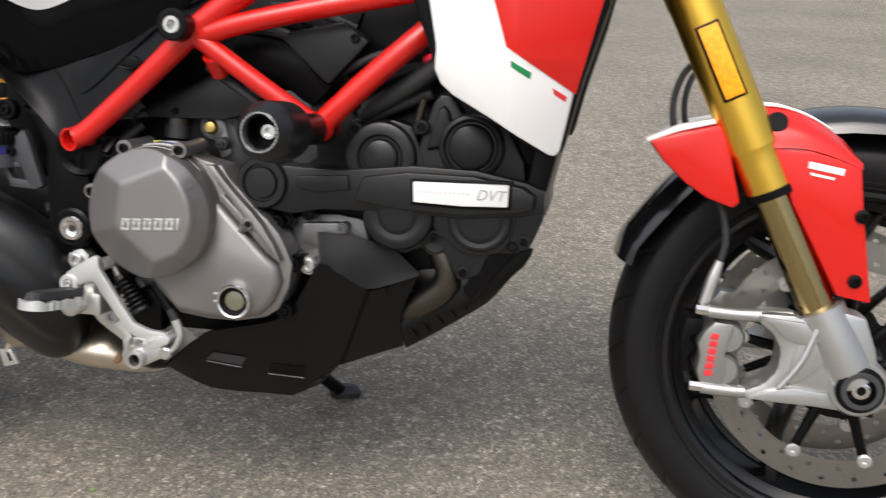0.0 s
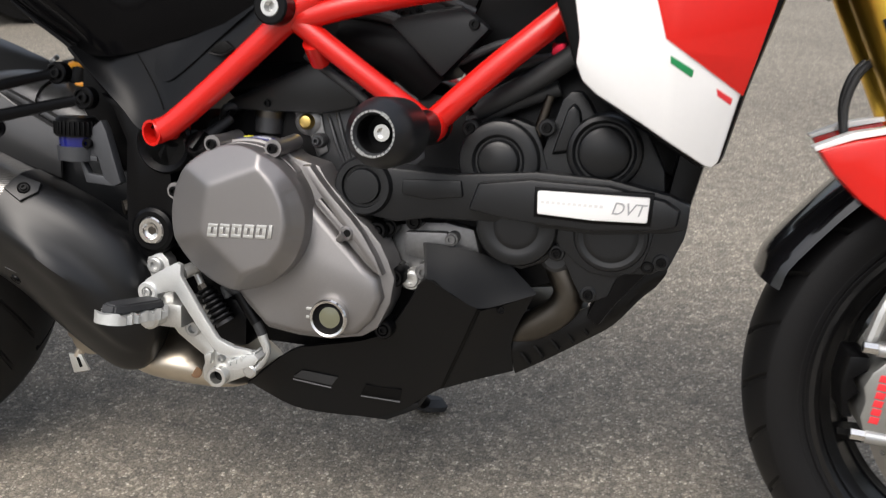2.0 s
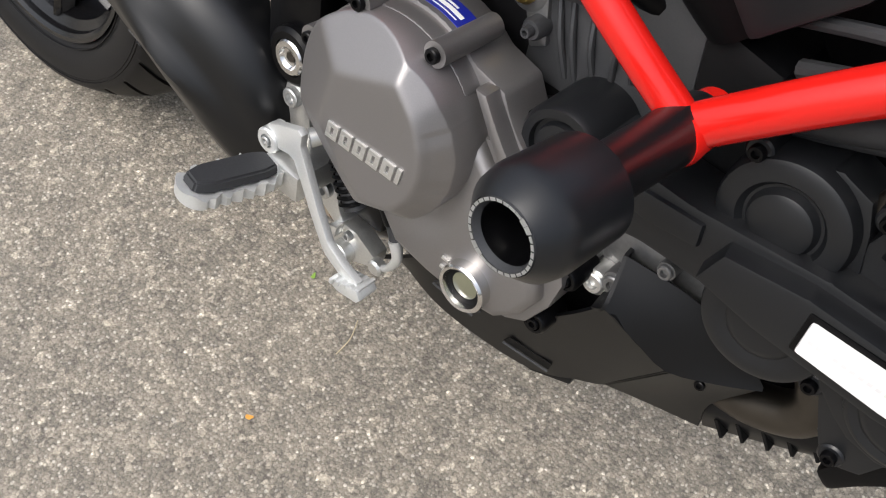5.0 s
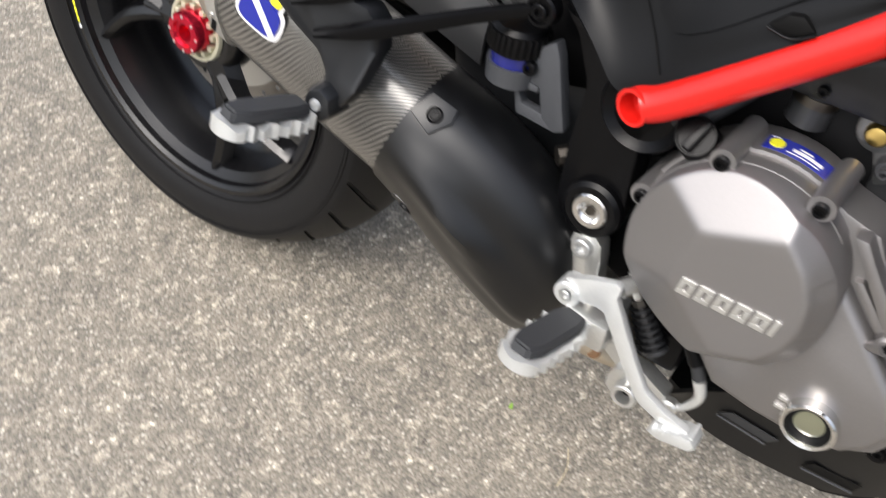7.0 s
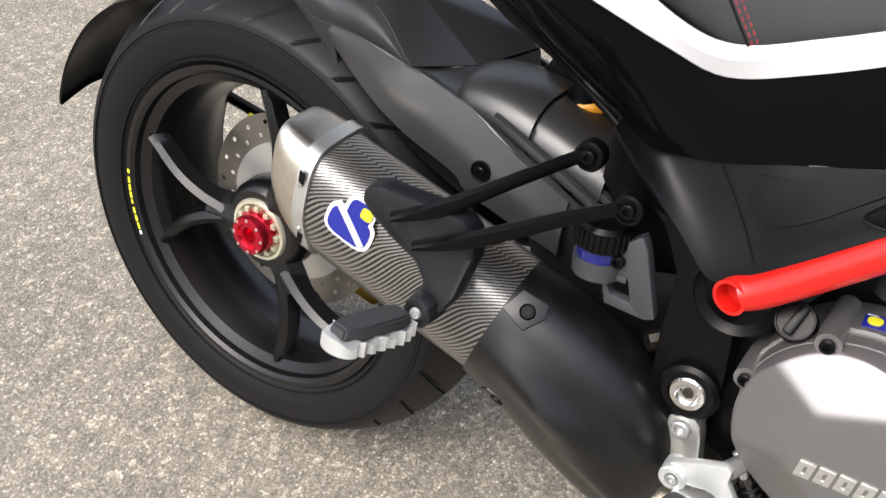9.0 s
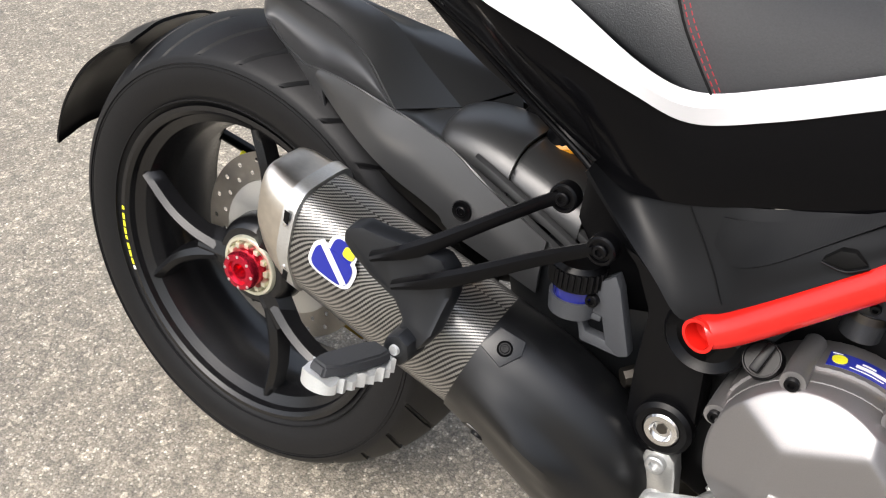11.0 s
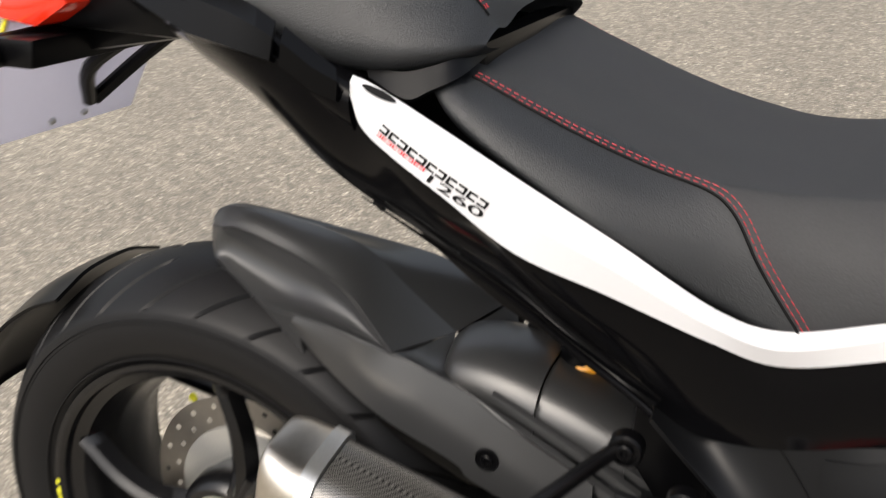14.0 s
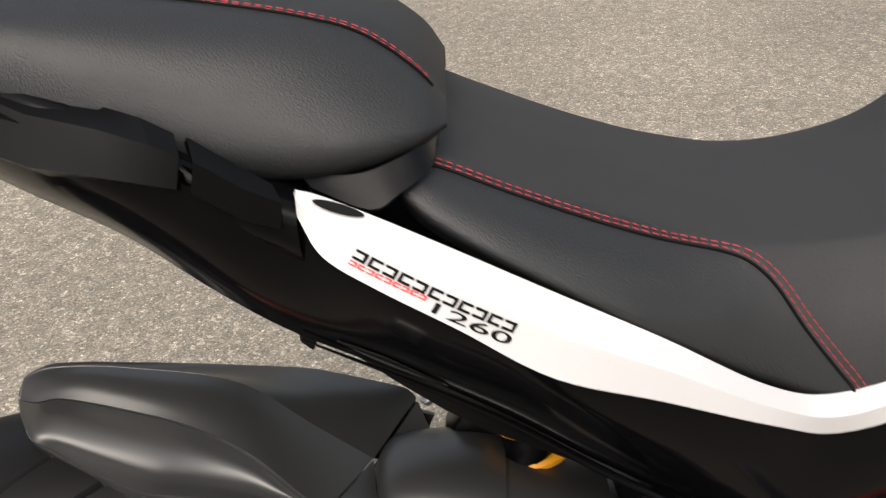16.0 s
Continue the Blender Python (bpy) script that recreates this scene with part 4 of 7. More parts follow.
for x, y, z in ((0.806, -0.14, 0.4915), (0.857, -0.14, 0.448), (0.882, -0.15, 0.397), (0.872, -0.15, 0.334), (0.64, -0.15, 0.395)):
    part("cover_bolt", joined(lathe([(-0.03, 0.0115), (0.0, 0.0115), (0.003, 0.0095), (0.003, 0.007), (-0.002, 0.0065), (-0.002, 0)], (x, y, z), sides=20), bolt((x, y + 0.001, z), 0.0056, height=0.006)), SATIN, engine_cover)
glass = part("sight_glass", lathe([(0, 0.0225), (0.012, 0.0225), (0.014, 0.021), (0.013, 0.0185), (0.006, 0.0175)], (0.816, -0.1725, 0.35), sides=36), CHROME, engine_cover, "round oil sight glass in a bright ring")
part("glass_seal", lathe([(0.0068, 0.0178), (0.0075, 0.013), (0.0072, 0.0125)], (0.816, -0.1725, 0.35), sides=30), BLACKD, glass)
part("glass", lathe([(0.007, 0.0132), (0.0085, 0.006), (0.009, 0)], (0.816, -0.1725, 0.35), sides=30), OILG, glass)
for dz in (-0.006, 0.004):
    part("level_mark", box(0.786, 0.794, -0.1765, -0.172, 0.351 + dz, 0.354 + dz, 0.0008), ALU, engine_cover)
cap = part("oil_cap", lathe([(-0.03, 0.016), (0.014, 0.016), (0.0155, 0.015), (0.0155, 0.0142), (0.0135, 0.0135), (0.0135, 0)], (0.649, -0.16, 0.528), (-0.1, -0.75, 0.6), 30), SATIN, engine, "black oil filler cap")
part("cap_grip", turned(box(-0.013, 0.013, -0.0038, 0.0038, 0, 0.0075, 0.002), Matrix.Translation((0.648, -0.1695, 0.5365)) @ pose(0, 0, 0, 50, 0, 0) @ pose(0, 0, 0, 0, 0, 75)), SATIN, cap)
def on_neck(deg, y, lift):
    return Vector((CL.x + (0.0868 + lift) * math.cos(radians(deg)), y, CL.z + (0.0868 + lift) * math.sin(radians(deg))))


badge = part("oil_badge", loft([[on_neck(a, -0.1345, 0.0004), on_neck(a, -0.1555, 0.0004)] for a in (102, 95, 88, 81, 74, 68)], 3, 2, thick=0.0008), BLUE, engine_cover, "blue oil sticker with unreadable print")
part("badge_spot", turned(lathe([(0, 0.0058), (0.0012, 0.0058), (0.0012, 0)], (0, 0, 0), (0, 0, 1), 20), Matrix.Translation(on_neck(96.5, -0.1455, 0.0003)) @ pose(0, 0, 0, 0, -6, 0)), YELLOW, badge)
for a0, a1, y0, y1 in ((88.5, 73, -0.1445, -0.1485), (86, 79, -0.1405, -0.1425), (91, 74, -0.1515, -0.1525), (101, 96, -0.1368, -0.1376)):
    part("badge_bar", loft([[on_neck(a0 + (a1 - a0) * u, y0, 0.0011), on_neck(a0 + (a1 - a0) * u, y1, 0.0011)] for u in (0, 0.5, 1)], 3, 1, thick=0.0003), WHITE, badge)
part("brass_plug", lathe([(0, 0.0085), (0.01, 0.0085), (0.012, 0.0065), (0.012, 0)], (0.962, -0.093, 0.432), sides=18), BRASS, engine)
part("cap_elbow", tube([(0.62, -0.145, 0.527), (0.632, -0.148, 0.537), (0.642, -0.14, 0.54), (0.665, -0.12, 0.563)], [0.0105, 0.0125, 0.008, 0.0055], 16, 4), RUBBERG, engine, "black hose elbow beside the clutch cover")
casting = part("cylinder_casting", prism([(0.862, 0.38), (0.868, 0.452), (0.9, 0.458), (0.93, 0.46), (0.965, 0.455), (0.975, 0.42), (0.93, 0.39), (0.9, 0.372)], -0.112, -0.08, 0.006), CASTD, engine, "rough grey cylinder casting")
part("casting_step", prism([(0.885, 0.447), (0.935, 0.45), (0.945, 0.43), (0.915, 0.414), (0.885, 0.42)], -0.122, -0.1, 0.004), CASTD, casting)
part("casting_step", prism([(0.868, 0.41), (0.888, 0.408), (0.893, 0.385), (0.87, 0.378)], -0.124, -0.1, 0.004), CASTD, casting)
for x, z, r, m in ((0.897, 0.46, 0.0075, SATIN), (0.866, 0.45, 0.009, SATIN), (0.897, 0.392, 0.0095, ALU), (0.912, 0.402, 0.009, CASTD), (0.942, 0.444, 0.006, CASTD), (0.88, 0.4, 0.008, SATIN)):
    part("casting_bolt", joined(bolt((x, -0.128, z), r, height=0.006), lathe([(-0.02, r * 1.25), (0.002, r * 1.25), (0.002, 0)], (x, -0.128, z), sides=14)), m, engine)
for x0, z0, x1, z1, r in ((0.646, 0.558, 0.672, 0.576, 0.0045), (0.8, 0.69, 0.9, 0.67, 0.007), (0.93, 0.64, 1.04, 0.672, 0.005), (0.95, 0.615, 1.06, 0.655, 0.0065), (0.84, 0.72, 0.95, 0.695, 0.006)):
    part("hose", tube([(x0, -0.105, z0), ((x0 + x1) / 2, -0.122, (z0 + z1) / 2 + 0.008), (x1, -0.11, z1)], r, 10, 5), RUBBERG, engine)
for x, z, r, m in ((0.7098, 0.583, 0.006, SATIN), (0.662, 0.571, 0.005, SATIN), (0.872, 0.69, 0.011, SATIN), (0.9, 0.685, 0.008, CASTD), (0.93, 0.66, 0.009, SATIN), (0.955, 0.6, 0.008, SATIN), (0.772, 0.543, 0.006, GREY)):
    part("fitting", joined(lathe([(-0.03, r * 1.5), (0, r * 1.5), (0.003, r * 1.2), (0.003, 0)], (x, -0.112, z), sides=18), bolt((x, -0.114, z), r * 0.75, height=0.008)), m, engine)
part("plug_boss", joined(lathe([(-0.02, 0.018), (0.006, 0.0165), (0.008, 0.013), (0.008, 0)], (0.7555, -0.098, 0.564), sides=22), prism([(0.737, 0.578), (0.752, 0.585), (0.772, 0.572), (0.782, 0.53), (0.768, 0.522), (0.757, 0.548), (0.742, 0.555)], -0.104, -0.08, 0.003)), CASTD, engine)
part("brass_plug", lathe([(0, 0.0095), (0.006, 0.0095), (0.01, 0.007), (0.012, 0)], (0.7555, -0.104, 0.564), sides=18), BRASS, engine)
part("sensor_body", tube([(1.03, -0.115, 0.568), (1.042, -0.12, 0.612)], [0.0065, 0.005], 12, 2), DULL, engine)
part("cable_tag", box(1.04, 1.056, -0.13, -0.12, 0.655, 0.668, 0.002), REDAN, engine)

# belt covers
belt = part("belt_cover", prism([(0.814, 0.497), (0.82, 0.515), (0.836, 0.526), (0.878, 0.523), (0.943, 0.521), (1.036, 0.531), (1.115, 0.529), (1.178, 0.517), (1.2, 0.508), (1.199, 0.482), (1.177, 0.476), (1.102, 0.468), (1.009, 0.472), (0.92, 0.47), (0.881, 0.462), (0.84, 0.468), (0.824, 0.48)], -0.15, -0.1, 0.004), PLASTIC, bike, "matt black belt cover arm")
part("belt_cover_raised", prism([(0.972, 0.516), (1.03, 0.525), (1.115, 0.524), (1.176, 0.513), (1.192, 0.503), (1.19, 0.486), (1.172, 0.481), (1.1, 0.474), (1.01, 0.478), (0.962, 0.486)], -0.166, -0.14, 0.003, 0.04), PLASTIC, belt)
part("belt_cover_raised", prism([(0.886, 0.512), (0.956, 0.516), (0.959, 0.497), (0.918, 0.491), (0.886, 0.495)], -0.154, -0.145, 0.002, 0.06), PLASTIC, belt)
part("belt_cover_hub", lathe([(0, 0.034), (0.056, 0.034), (0.061, 0.031), (0.061, 0.0245), (0.056, 0.0235), (0.056, 0.0205), (0.061, 0.019), (0.0625, 0)], (0.842, -0.095, 0.5), sides=44), PLASTIC, belt)
for x, z, R, r, h in ((0.9915, 0.538, 0.0455, 0.0225, 0.04), (1.1055, 0.556, 0.041, 0.0275, 0.04), (1.0175, 0.469, 0.0455, 0.0235, 0.049), (1.1205, 0.468, 0.041, 0.028, 0.046)):
    g = 0.0045 if z > 0.5 else 0.0016
    part("pulley_cover", lathe([(0, R * 1.03), (h - 0.007, R), (h - 0.002, R * 0.95), (h, R * 0.86), (h, r + 0.007), (h - g, r + 0.0035), (h - g, r + 0.0015), (h + g * 0.2, r - 0.0012), (h + g * 0.65, r - 0.005), (h + g * 0.75, 0)], (x, -0.1, z), sides=56), PLASTIC, belt)
part("belt_cover_upper", prism([(0.95, 0.5), (0.953, 0.53), (0.962, 0.556), (0.982, 0.578), (1.005, 0.585), (1.028, 0.578), (1.037, 0.558), (1.055, 0.5)], -0.128, -0.09, 0.003), PLASTIC, belt)
part("belt_cover_fin", prism([(1.025, 0.515), (1.036, 0.545), (1.056, 0.609), (1.064, 0.618), (1.075, 0.618), (1.084, 0.608), (1.091, 0.595), (1.122, 0.596), (1.15, 0.578), (1.17, 0.54), (1.175, 0.5)], -0.126, -0.09, 0.003), PLASTIC, belt)
part("fin_face", prism([(1.046, 0.545), (1.062, 0.602), (1.069, 0.609), (1.077, 0.601), (1.082, 0.575), (1.07, 0.55)], -0.134, -0.12, 0.003, 0.2), PLASTIC, belt)
part("belt_cover_lower", prism([(0.965, 0.475), (0.978, 0.44), (0.995, 0.422), (1.022, 0.414), (1.048, 0.425), (1.064, 0.445), (1.1, 0.48)], -0.118, -0.09, 0.004), PLASTIC, belt)
part("lower_web", prism([(1.0578, 0.4575), (1.0695, 0.4374), (1.0841, 0.4087), (1.0936, 0.3924), (1.1065, 0.3893), (1.1228, 0.3974), (1.1298, 0.4173), (1.1376, 0.4244), (1.1664, 0.427), (1.1859, 0.4393), (1.1977, 0.4695), (1.2, 0.484), (1.1, 0.484)], -0.134, -0.11, 0.003), PLASTIC, belt)
part("cover_lobe", prism([(1.052, 0.474), (1.066, 0.449), (1.084, 0.434), (1.1, 0.4245), (1.122, 0.4215), (1.146, 0.427), (1.156, 0.437), (1.162, 0.455), (1.166, 0.478)], -0.14, -0.12, 0.003), PLASTIC, belt)
part("belt_backing", prism([(0.95, 0.42), (0.94, 0.6), (1.05, 0.66), (1.19, 0.62), (1.2, 0.47), (1.14, 0.4), (1.0, 0.38)], -0.085, 0.085, 0.01), SATIN, belt)
plate = part("name_plate", prism([(1.041, 0.514), (1.158, 0.516), (1.157, 0.489), (1.1, 0.487), (1.042, 0.489)], -0.172, -0.16, 0.0025), WHITE, belt, "pale metal plate with engraved letters")
for k in range(12):
    part("plate_mark", box(1.0455 + 0.0056 * k, 1.049 + 0.0056 * k, -0.1722, -0.171, 0.5012, 0.5042, 0.0), ENGRF, plate)
part("plate_frame", prism([(1.037, 0.518), (1.162, 0.52), (1.161, 0.485), (1.1, 0.483), (1.038, 0.485)], -0.1675, -0.155, 0.002), SATIN, belt)
part("engraved_letters", lettering("DVT", 0.0185, 0.0006, (1.1185, -0.1722, 0.496), 0.3, 0.95), ENGR, plate)
for x, z in ((0.958, 0.572), (1.042, 0.578), (1.101, 0.398), (1.063, 0.4415), (1.176, 0.442)):
    part("cover_screw", bolt((x, -0.135, z), 0.0056), SATIN, belt)
    part("screw_boss", lathe([(0, 0.0095), (0.0345, 0.0095), (0.036, 0.008), (0.036, 0)], (x, -0.1, z), sides=20), PLASTIC, belt)

# airbox panel and hoses behind the frame tubes
part("air_box", prism([(0.852, 0.685), (0.9385, 0.7036), (0.972, 0.679), (0.92, 0.6234)], -0.128, -0.1, 0.006), PLASTIC, bike, "matt black airbox panel")
part("upper_body_filler", prism([(0.72, 0.66), (0.78, 0.8), (1.05, 0.8), (1.12, 0.62), (1.0, 0.56), (0.9, 0.66)], -0.075, 0.075, 0.02), COVERM, bike, "black inner body behind the frame")
part("airbox_screw", bolt((0.955, -0.128, 0.683), 0.006), SATIN, bike)
part("radiator_hose", tube([(0.96, -0.11, 0.59), (1.02, -0.125, 0.625), (1.07, -0.13, 0.66)], 0.012, 14, 4), RUBBERG, bike)
part("radiator_hose", tube([(0.95, -0.1, 0.575), (1.0, -0.11, 0.6), (1.05, -0.11, 0.62)], 0.009, 12, 4), RUBBERG, bike)

# skid plate and exhaust ----------------------------------------------------
skid_side = [[(0.69, -0.122, 0.233), (0.691, -0.11, 0.229), (0.692, -0.1, 0.222)], [(0.747, -0.124, 0.284), (0.744, -0.112, 0.244), (0.741, -0.1, 0.203)], [(0.787, -0.126, 0.297), (0.788, -0.112, 0.249), (0.79, -0.098, 0.199)], [(0.861, -0.132, 0.319), (0.856, -0.112, 0.261), (0.85, -0.092, 0.201)],
             [(0.8969, -0.145, 0.364), (0.89, -0.117, 0.29), (0.884, -0.089, 0.214)], [(0.921, -0.156, 0.401), (0.914, -0.122, 0.316), (0.905, -0.088, 0.23)], [(0.95, -0.147, 0.3835), (0.935, -0.117, 0.312), (0.918, -0.088, 0.239)], [(0.978, -0.138, 0.368), (0.954, -0.112, 0.308), (0.9285, -0.087, 0.246)]]
skid = part("skid_plate", loft(skid_side, 3, 3, thick=0.004), SKIDM, bike, "black engine skid plate with slots")
part("skid_floor", prism([(0.69, 0.228), (0.741, 0.204), (0.862, 0.204), (0.903, 0.226), (0.903, 0.216), (0.862, 0.195), (0.74, 0.195), (0.69, 0.219)], -0.086, 0.1, 0.002), SKIDM, skid)
part("skid_shoulder", loft([[(0.9135, -0.135, 0.4385), (0.9185, -0.146, 0.42), (0.9215, -0.1565, 0.402)], [(0.9588, -0.1255, 0.4335), (0.955, -0.138, 0.409), (0.951, -0.1475, 0.3845)], [(1.0038, -0.1165, 0.4205), (0.99, -0.128, 0.394), (0.979, -0.138, 0.3685)], [(1.0221, -0.1135, 0.4058), (1.017, -0.119, 0.39), (1.0135, -0.125, 0.3765)], [(1.0406, -0.11, 0.388), (1.041, -0.111, 0.3868), (1.0415, -0.1115, 0.3855)]], 3, 3, thick=0.004), SKIDM, skid, "raised matt shoulder of the skid plate")
part("shoulder_rim", loft([[(0.9135, -0.135, 0.4385), (0.9185, -0.146, 0.42), (0.9215, -0.1565, 0.402), (0.912, -0.152, 0.389)], [(0.9115, -0.12, 0.436), (0.9125, -0.12, 0.418), (0.913, -0.12, 0.4), (0.908, -0.12, 0.386)]], 2, 3, thick=0.003), SKIDM, skid)
part("skid_front", loft([[(0.9815, -0.1335, 0.3645), (0.958, -0.108, 0.306), (0.933, -0.0835, 0.2465)], [(1.0135, -0.122, 0.375), (0.992, -0.103, 0.318), (0.972, -0.084, 0.263)], [(1.0395, -0.111, 0.385), (1.016, -0.1, 0.327), (1.0175, -0.085, 0.281)]], 4, 4, thick=0.004), SKIDM, skid)
part("panel_step", loft([[(0.9785, -0.1375, 0.3672), (0.9545, -0.1115, 0.307), (0.929, -0.0865, 0.2465)], [(0.983, -0.1315, 0.3655), (0.959, -0.1065, 0.306), (0.9335, -0.0825, 0.2465)]], 2, 4, thick=0.002), BLACKD, skid)
part("shoulder_screw", bolt((1.004, -0.1245, 0.3655), 0.0045, height=0.003), SATIN, skid)
part("skid_cheek", loft([[(1.0079, -0.09, 0.3145), (1.013, -0.0905, 0.3035), (1.019, -0.076, 0.275)], [(1.054, -0.09, 0.3446), (1.06, -0.0905, 0.329), (1.0545, -0.076, 0.297)], [(1.0858, -0.09, 0.3636), (1.1, -0.0905, 0.347), (1.0975, -0.076, 0.326)], [(1.12, -0.09, 0.383), (1.132, -0.0905, 0.368), (1.1305, -0.076, 0.35)], [(1.156, -0.09, 0.417), (1.162, -0.0905, 0.403), (1.158, -0.076, 0.384)], [(1.184, -0.09, 0.4282), (1.184, -0.0905, 0.42), (1.174, -0.076, 0.4)]], 3, 3, thick=0.012), SKIDM, skid, "slotted front cheek of the skid plate")
# black inlays paint the shade of the cheek's notches
for x, z in ((1.0316, 0.2977), (1.0468, 0.3086), (1.0649, 0.3198), (1.0811, 0.3315), (1.0972, 0.3432)):
    part("cheek_slot", prism([(x - 0.007, z + 0.008), (x - 0.004, z + 0.0095), (x + 0.007, z - 0.004), (x + 0.005, z - 0.0065)], -0.0905, -0.07, 0.0006), BLACKD, skid)
stree = BVHTree.FromBMesh(loft(skid_side, 3, 3))


def on_skid(x, z, lift):
    hit = stree.ray_cast(Vector((x, -0.4, z)), Vector((0, 1, 0)))[0]
    return hit + Vector((0, -lift, 0.2 * lift))


# flat patches laid on for the recessed slots; the black one paints its shade
for ring, mat in (([(0.76, 0.258), (0.806, 0.254), (0.797, 0.241), (0.748, 0.247)], RUBBERG), ([(0.841, 0.247), (0.885, 0.244), (0.882, 0.229), (0.834, 0.234)], BLACKD)):
    p = [on_skid(x, z, 0.0026) for x, z in ring]
    part("skid_slot", loft([[p[0], p[3]], [p[0].lerp(p[1], 0.5), p[3].lerp(p[2], 0.5)], [p[1], p[2]]], 2, 2, thick=0.001), mat, skid)
    # paler bead paints in the light caught by the slot's lower lip
    part("skid_lit_lip", tube([p[3] + Vector((0, -0.0006, -0.0025)), p[2] + Vector((0, -0.0006, -0.0025))], 0.0013, 8, 2), GREY, skid)
part("skid_inner", prism([(0.72, 0.22), (0.76, 0.28), (0.92, 0.36), (1.02, 0.36), (1.1, 0.355), (1.0, 0.29), (0.9, 0.225)], -0.078, 0.1, 0.01), PLASTIC, skid)
exhaust = part("exhaust_header", tube([(1.058, -0.08, 0.45), (1.0665, -0.09, 0.415), (1.077, -0.092, 0.3914), (1.071, -0.09, 0.3685), (1.05, -0.085, 0.3483), (1.0205, -0.075, 0.33), (0.95, -0.05, 0.3)], 0.0185, 20, 5), DULL, bike, "heat-stained steel exhaust pipe")
part("header_flange", lathe([(0, 0.018), (0.008, 0.019), (0.012, 0.014), (0.012, 0)], (1.06, -0.1, 0.432), sides=20), GREY, exhaust)
collector = part("exhaust_collector", loft([[(x, y0 + 0.11 * math.sin(a) * w, z + h * math.cos(a)) for a in (2 * math.pi * k / 12 for k in range(12))]
                 for x, y0, z, h, w in ((0.4, -0.03, 0.25, 0.015, 0.4), (0.45, -0.03, 0.256, 0.031, 0.7), (0.4957, -0.03, 0.257, 0.039, 0.85), (0.545, -0.03, 0.246, 0.041, 0.9), (0.58, -0.03, 0.243, 0.041, 0.9), (0.61, -0.028, 0.239, 0.039, 0.88), (0.635, -0.025, 0.227, 0.0255, 0.8), (0.655, -0.02, 0.2185, 0.0135, 0.7), (0.67, -0.02, 0.2165, 0.006, 0.55))], 4, 3, wrap=True, caps=True), STEEL, bike, "tarnished steel exhaust collector")
part("collector_pipe", tube([(0.43, -0.06, 0.25), (0.47, -0.085, 0.272), (0.52, -0.1, 0.3)], 0.03, 20, 4), STEEL, collector)
part("collector_clamp", prism([(0.377, 0.2081), (0.398, 0.2087), (0.4103, 0.187), (0.385, 0.1799)], -0.042, -0.038, 0.0012), ALU, collector)
part("clamp_arm", tube([(0.388, -0.037, 0.204), (0.4, -0.034, 0.222), (0.432, -0.03, 0.245)], [0.006, 0.008, 0.012], 12, 3), STEEL, collector)
# black inlay in place of a cut, coloured as the slot's shade
part("clamp_slot", prism([(0.39, 0.2039), (0.3942, 0.2044), (0.3999, 0.1915), (0.3956, 0.1891)], -0.0428, -0.037, 0.0006), BLACKD, collector)
for x, z in ((0.6182, 0.238), (0.55, 0.268)):
    part("rust_spot", lathe([(-0.006, 0.0075), (0.0, 0.007), (0.001, 0.004), (0.001, 0)], (x, -0.121, z), (0.25, -1, 0.3), 18), RUSTM, collector, "rusty weld spot")

# silencer
AX0, AX1 = Vector((0.168, -0.189, 0.51)), Vector((0.43, -0.165, 0.408))
DIRX = (AX1 - AX0).normalized()
NZ = (Vector((0, 0, 1)) - DIRX * DIRX.z).normalized()
NY = NZ.cross(DIRX)
if NY.y > 0:
    NY = -NY


def oval(p, h, w, tuck=0.5, power=3.4, n=32):
    """A rounded section across the silencer: h half height, w half width, drawn in below on the outer side."""
    out = []
    for k in range(n):
        a = 2 * math.pi * k / n
        c, s = math.cos(a), math.sin(a)
        u = math.copysign(abs(c) ** (2 / power), c) * h
        v = math.copysign(abs(s) ** (2 / power), s) * w
        if u < 0.0:
            low = min(1.0, -u / h)
            v *= 1.0 - tuck * low if v > 0 else 1.0
            u *= 1.0 - 0.16 * tuck * low
        out.append(p + NZ * u + NY * v)
    return out




def slanted(ring, centre, slope=0.22):
    """Leans a section back at the top, as the end of the silencer is cut."""
    return [p - DIRX * slope * (p - centre).dot(NZ) for p in ring]


silencer = part("silencer", loft([oval(AX0 + DIRX * d, h, w) for d, h, w in ((0.035, 0.064, 0.05), (0.13, 0.066, 0.052), (0.2, 0.067, 0.053), (0.285, 0.066, 0.052))], 6, 3, wrap=True, caps=True,
                uv=lambda u, v: (u * 0.35, v * 0.52)), CARBON, bike, "carbon fibre silencer")
part("end_cap", loft([slanted(oval(AX0 + DIRX * d + NZ * o, h, w, power=4.6), AX0 + DIRX * d) for d, h, w, o in ((-0.007, 0.044, 0.03, 0.011), (-0.005, 0.05, 0.036, 0.009), (-0.001, 0.054, 0.04, 0.007), (0.009, 0.0585, 0.045, 0.004), (0.025, 0.0625, 0.049, 0.0), (0.042, 0.0645, 0.0505, 0.0))], 3, 3, wrap=True, caps=True), TITAN, silencer, "brushed titanium end cap")
part("end_band", loft([slanted(oval(AX0 + DIRX * d, 0.0668, 0.0528, power=4.2), AX0 + DIRX * d) for d in (0.034, 0.04, 0.0475)], 2, 3, wrap=True, caps=True), ALU, silencer, "riveted steel band")
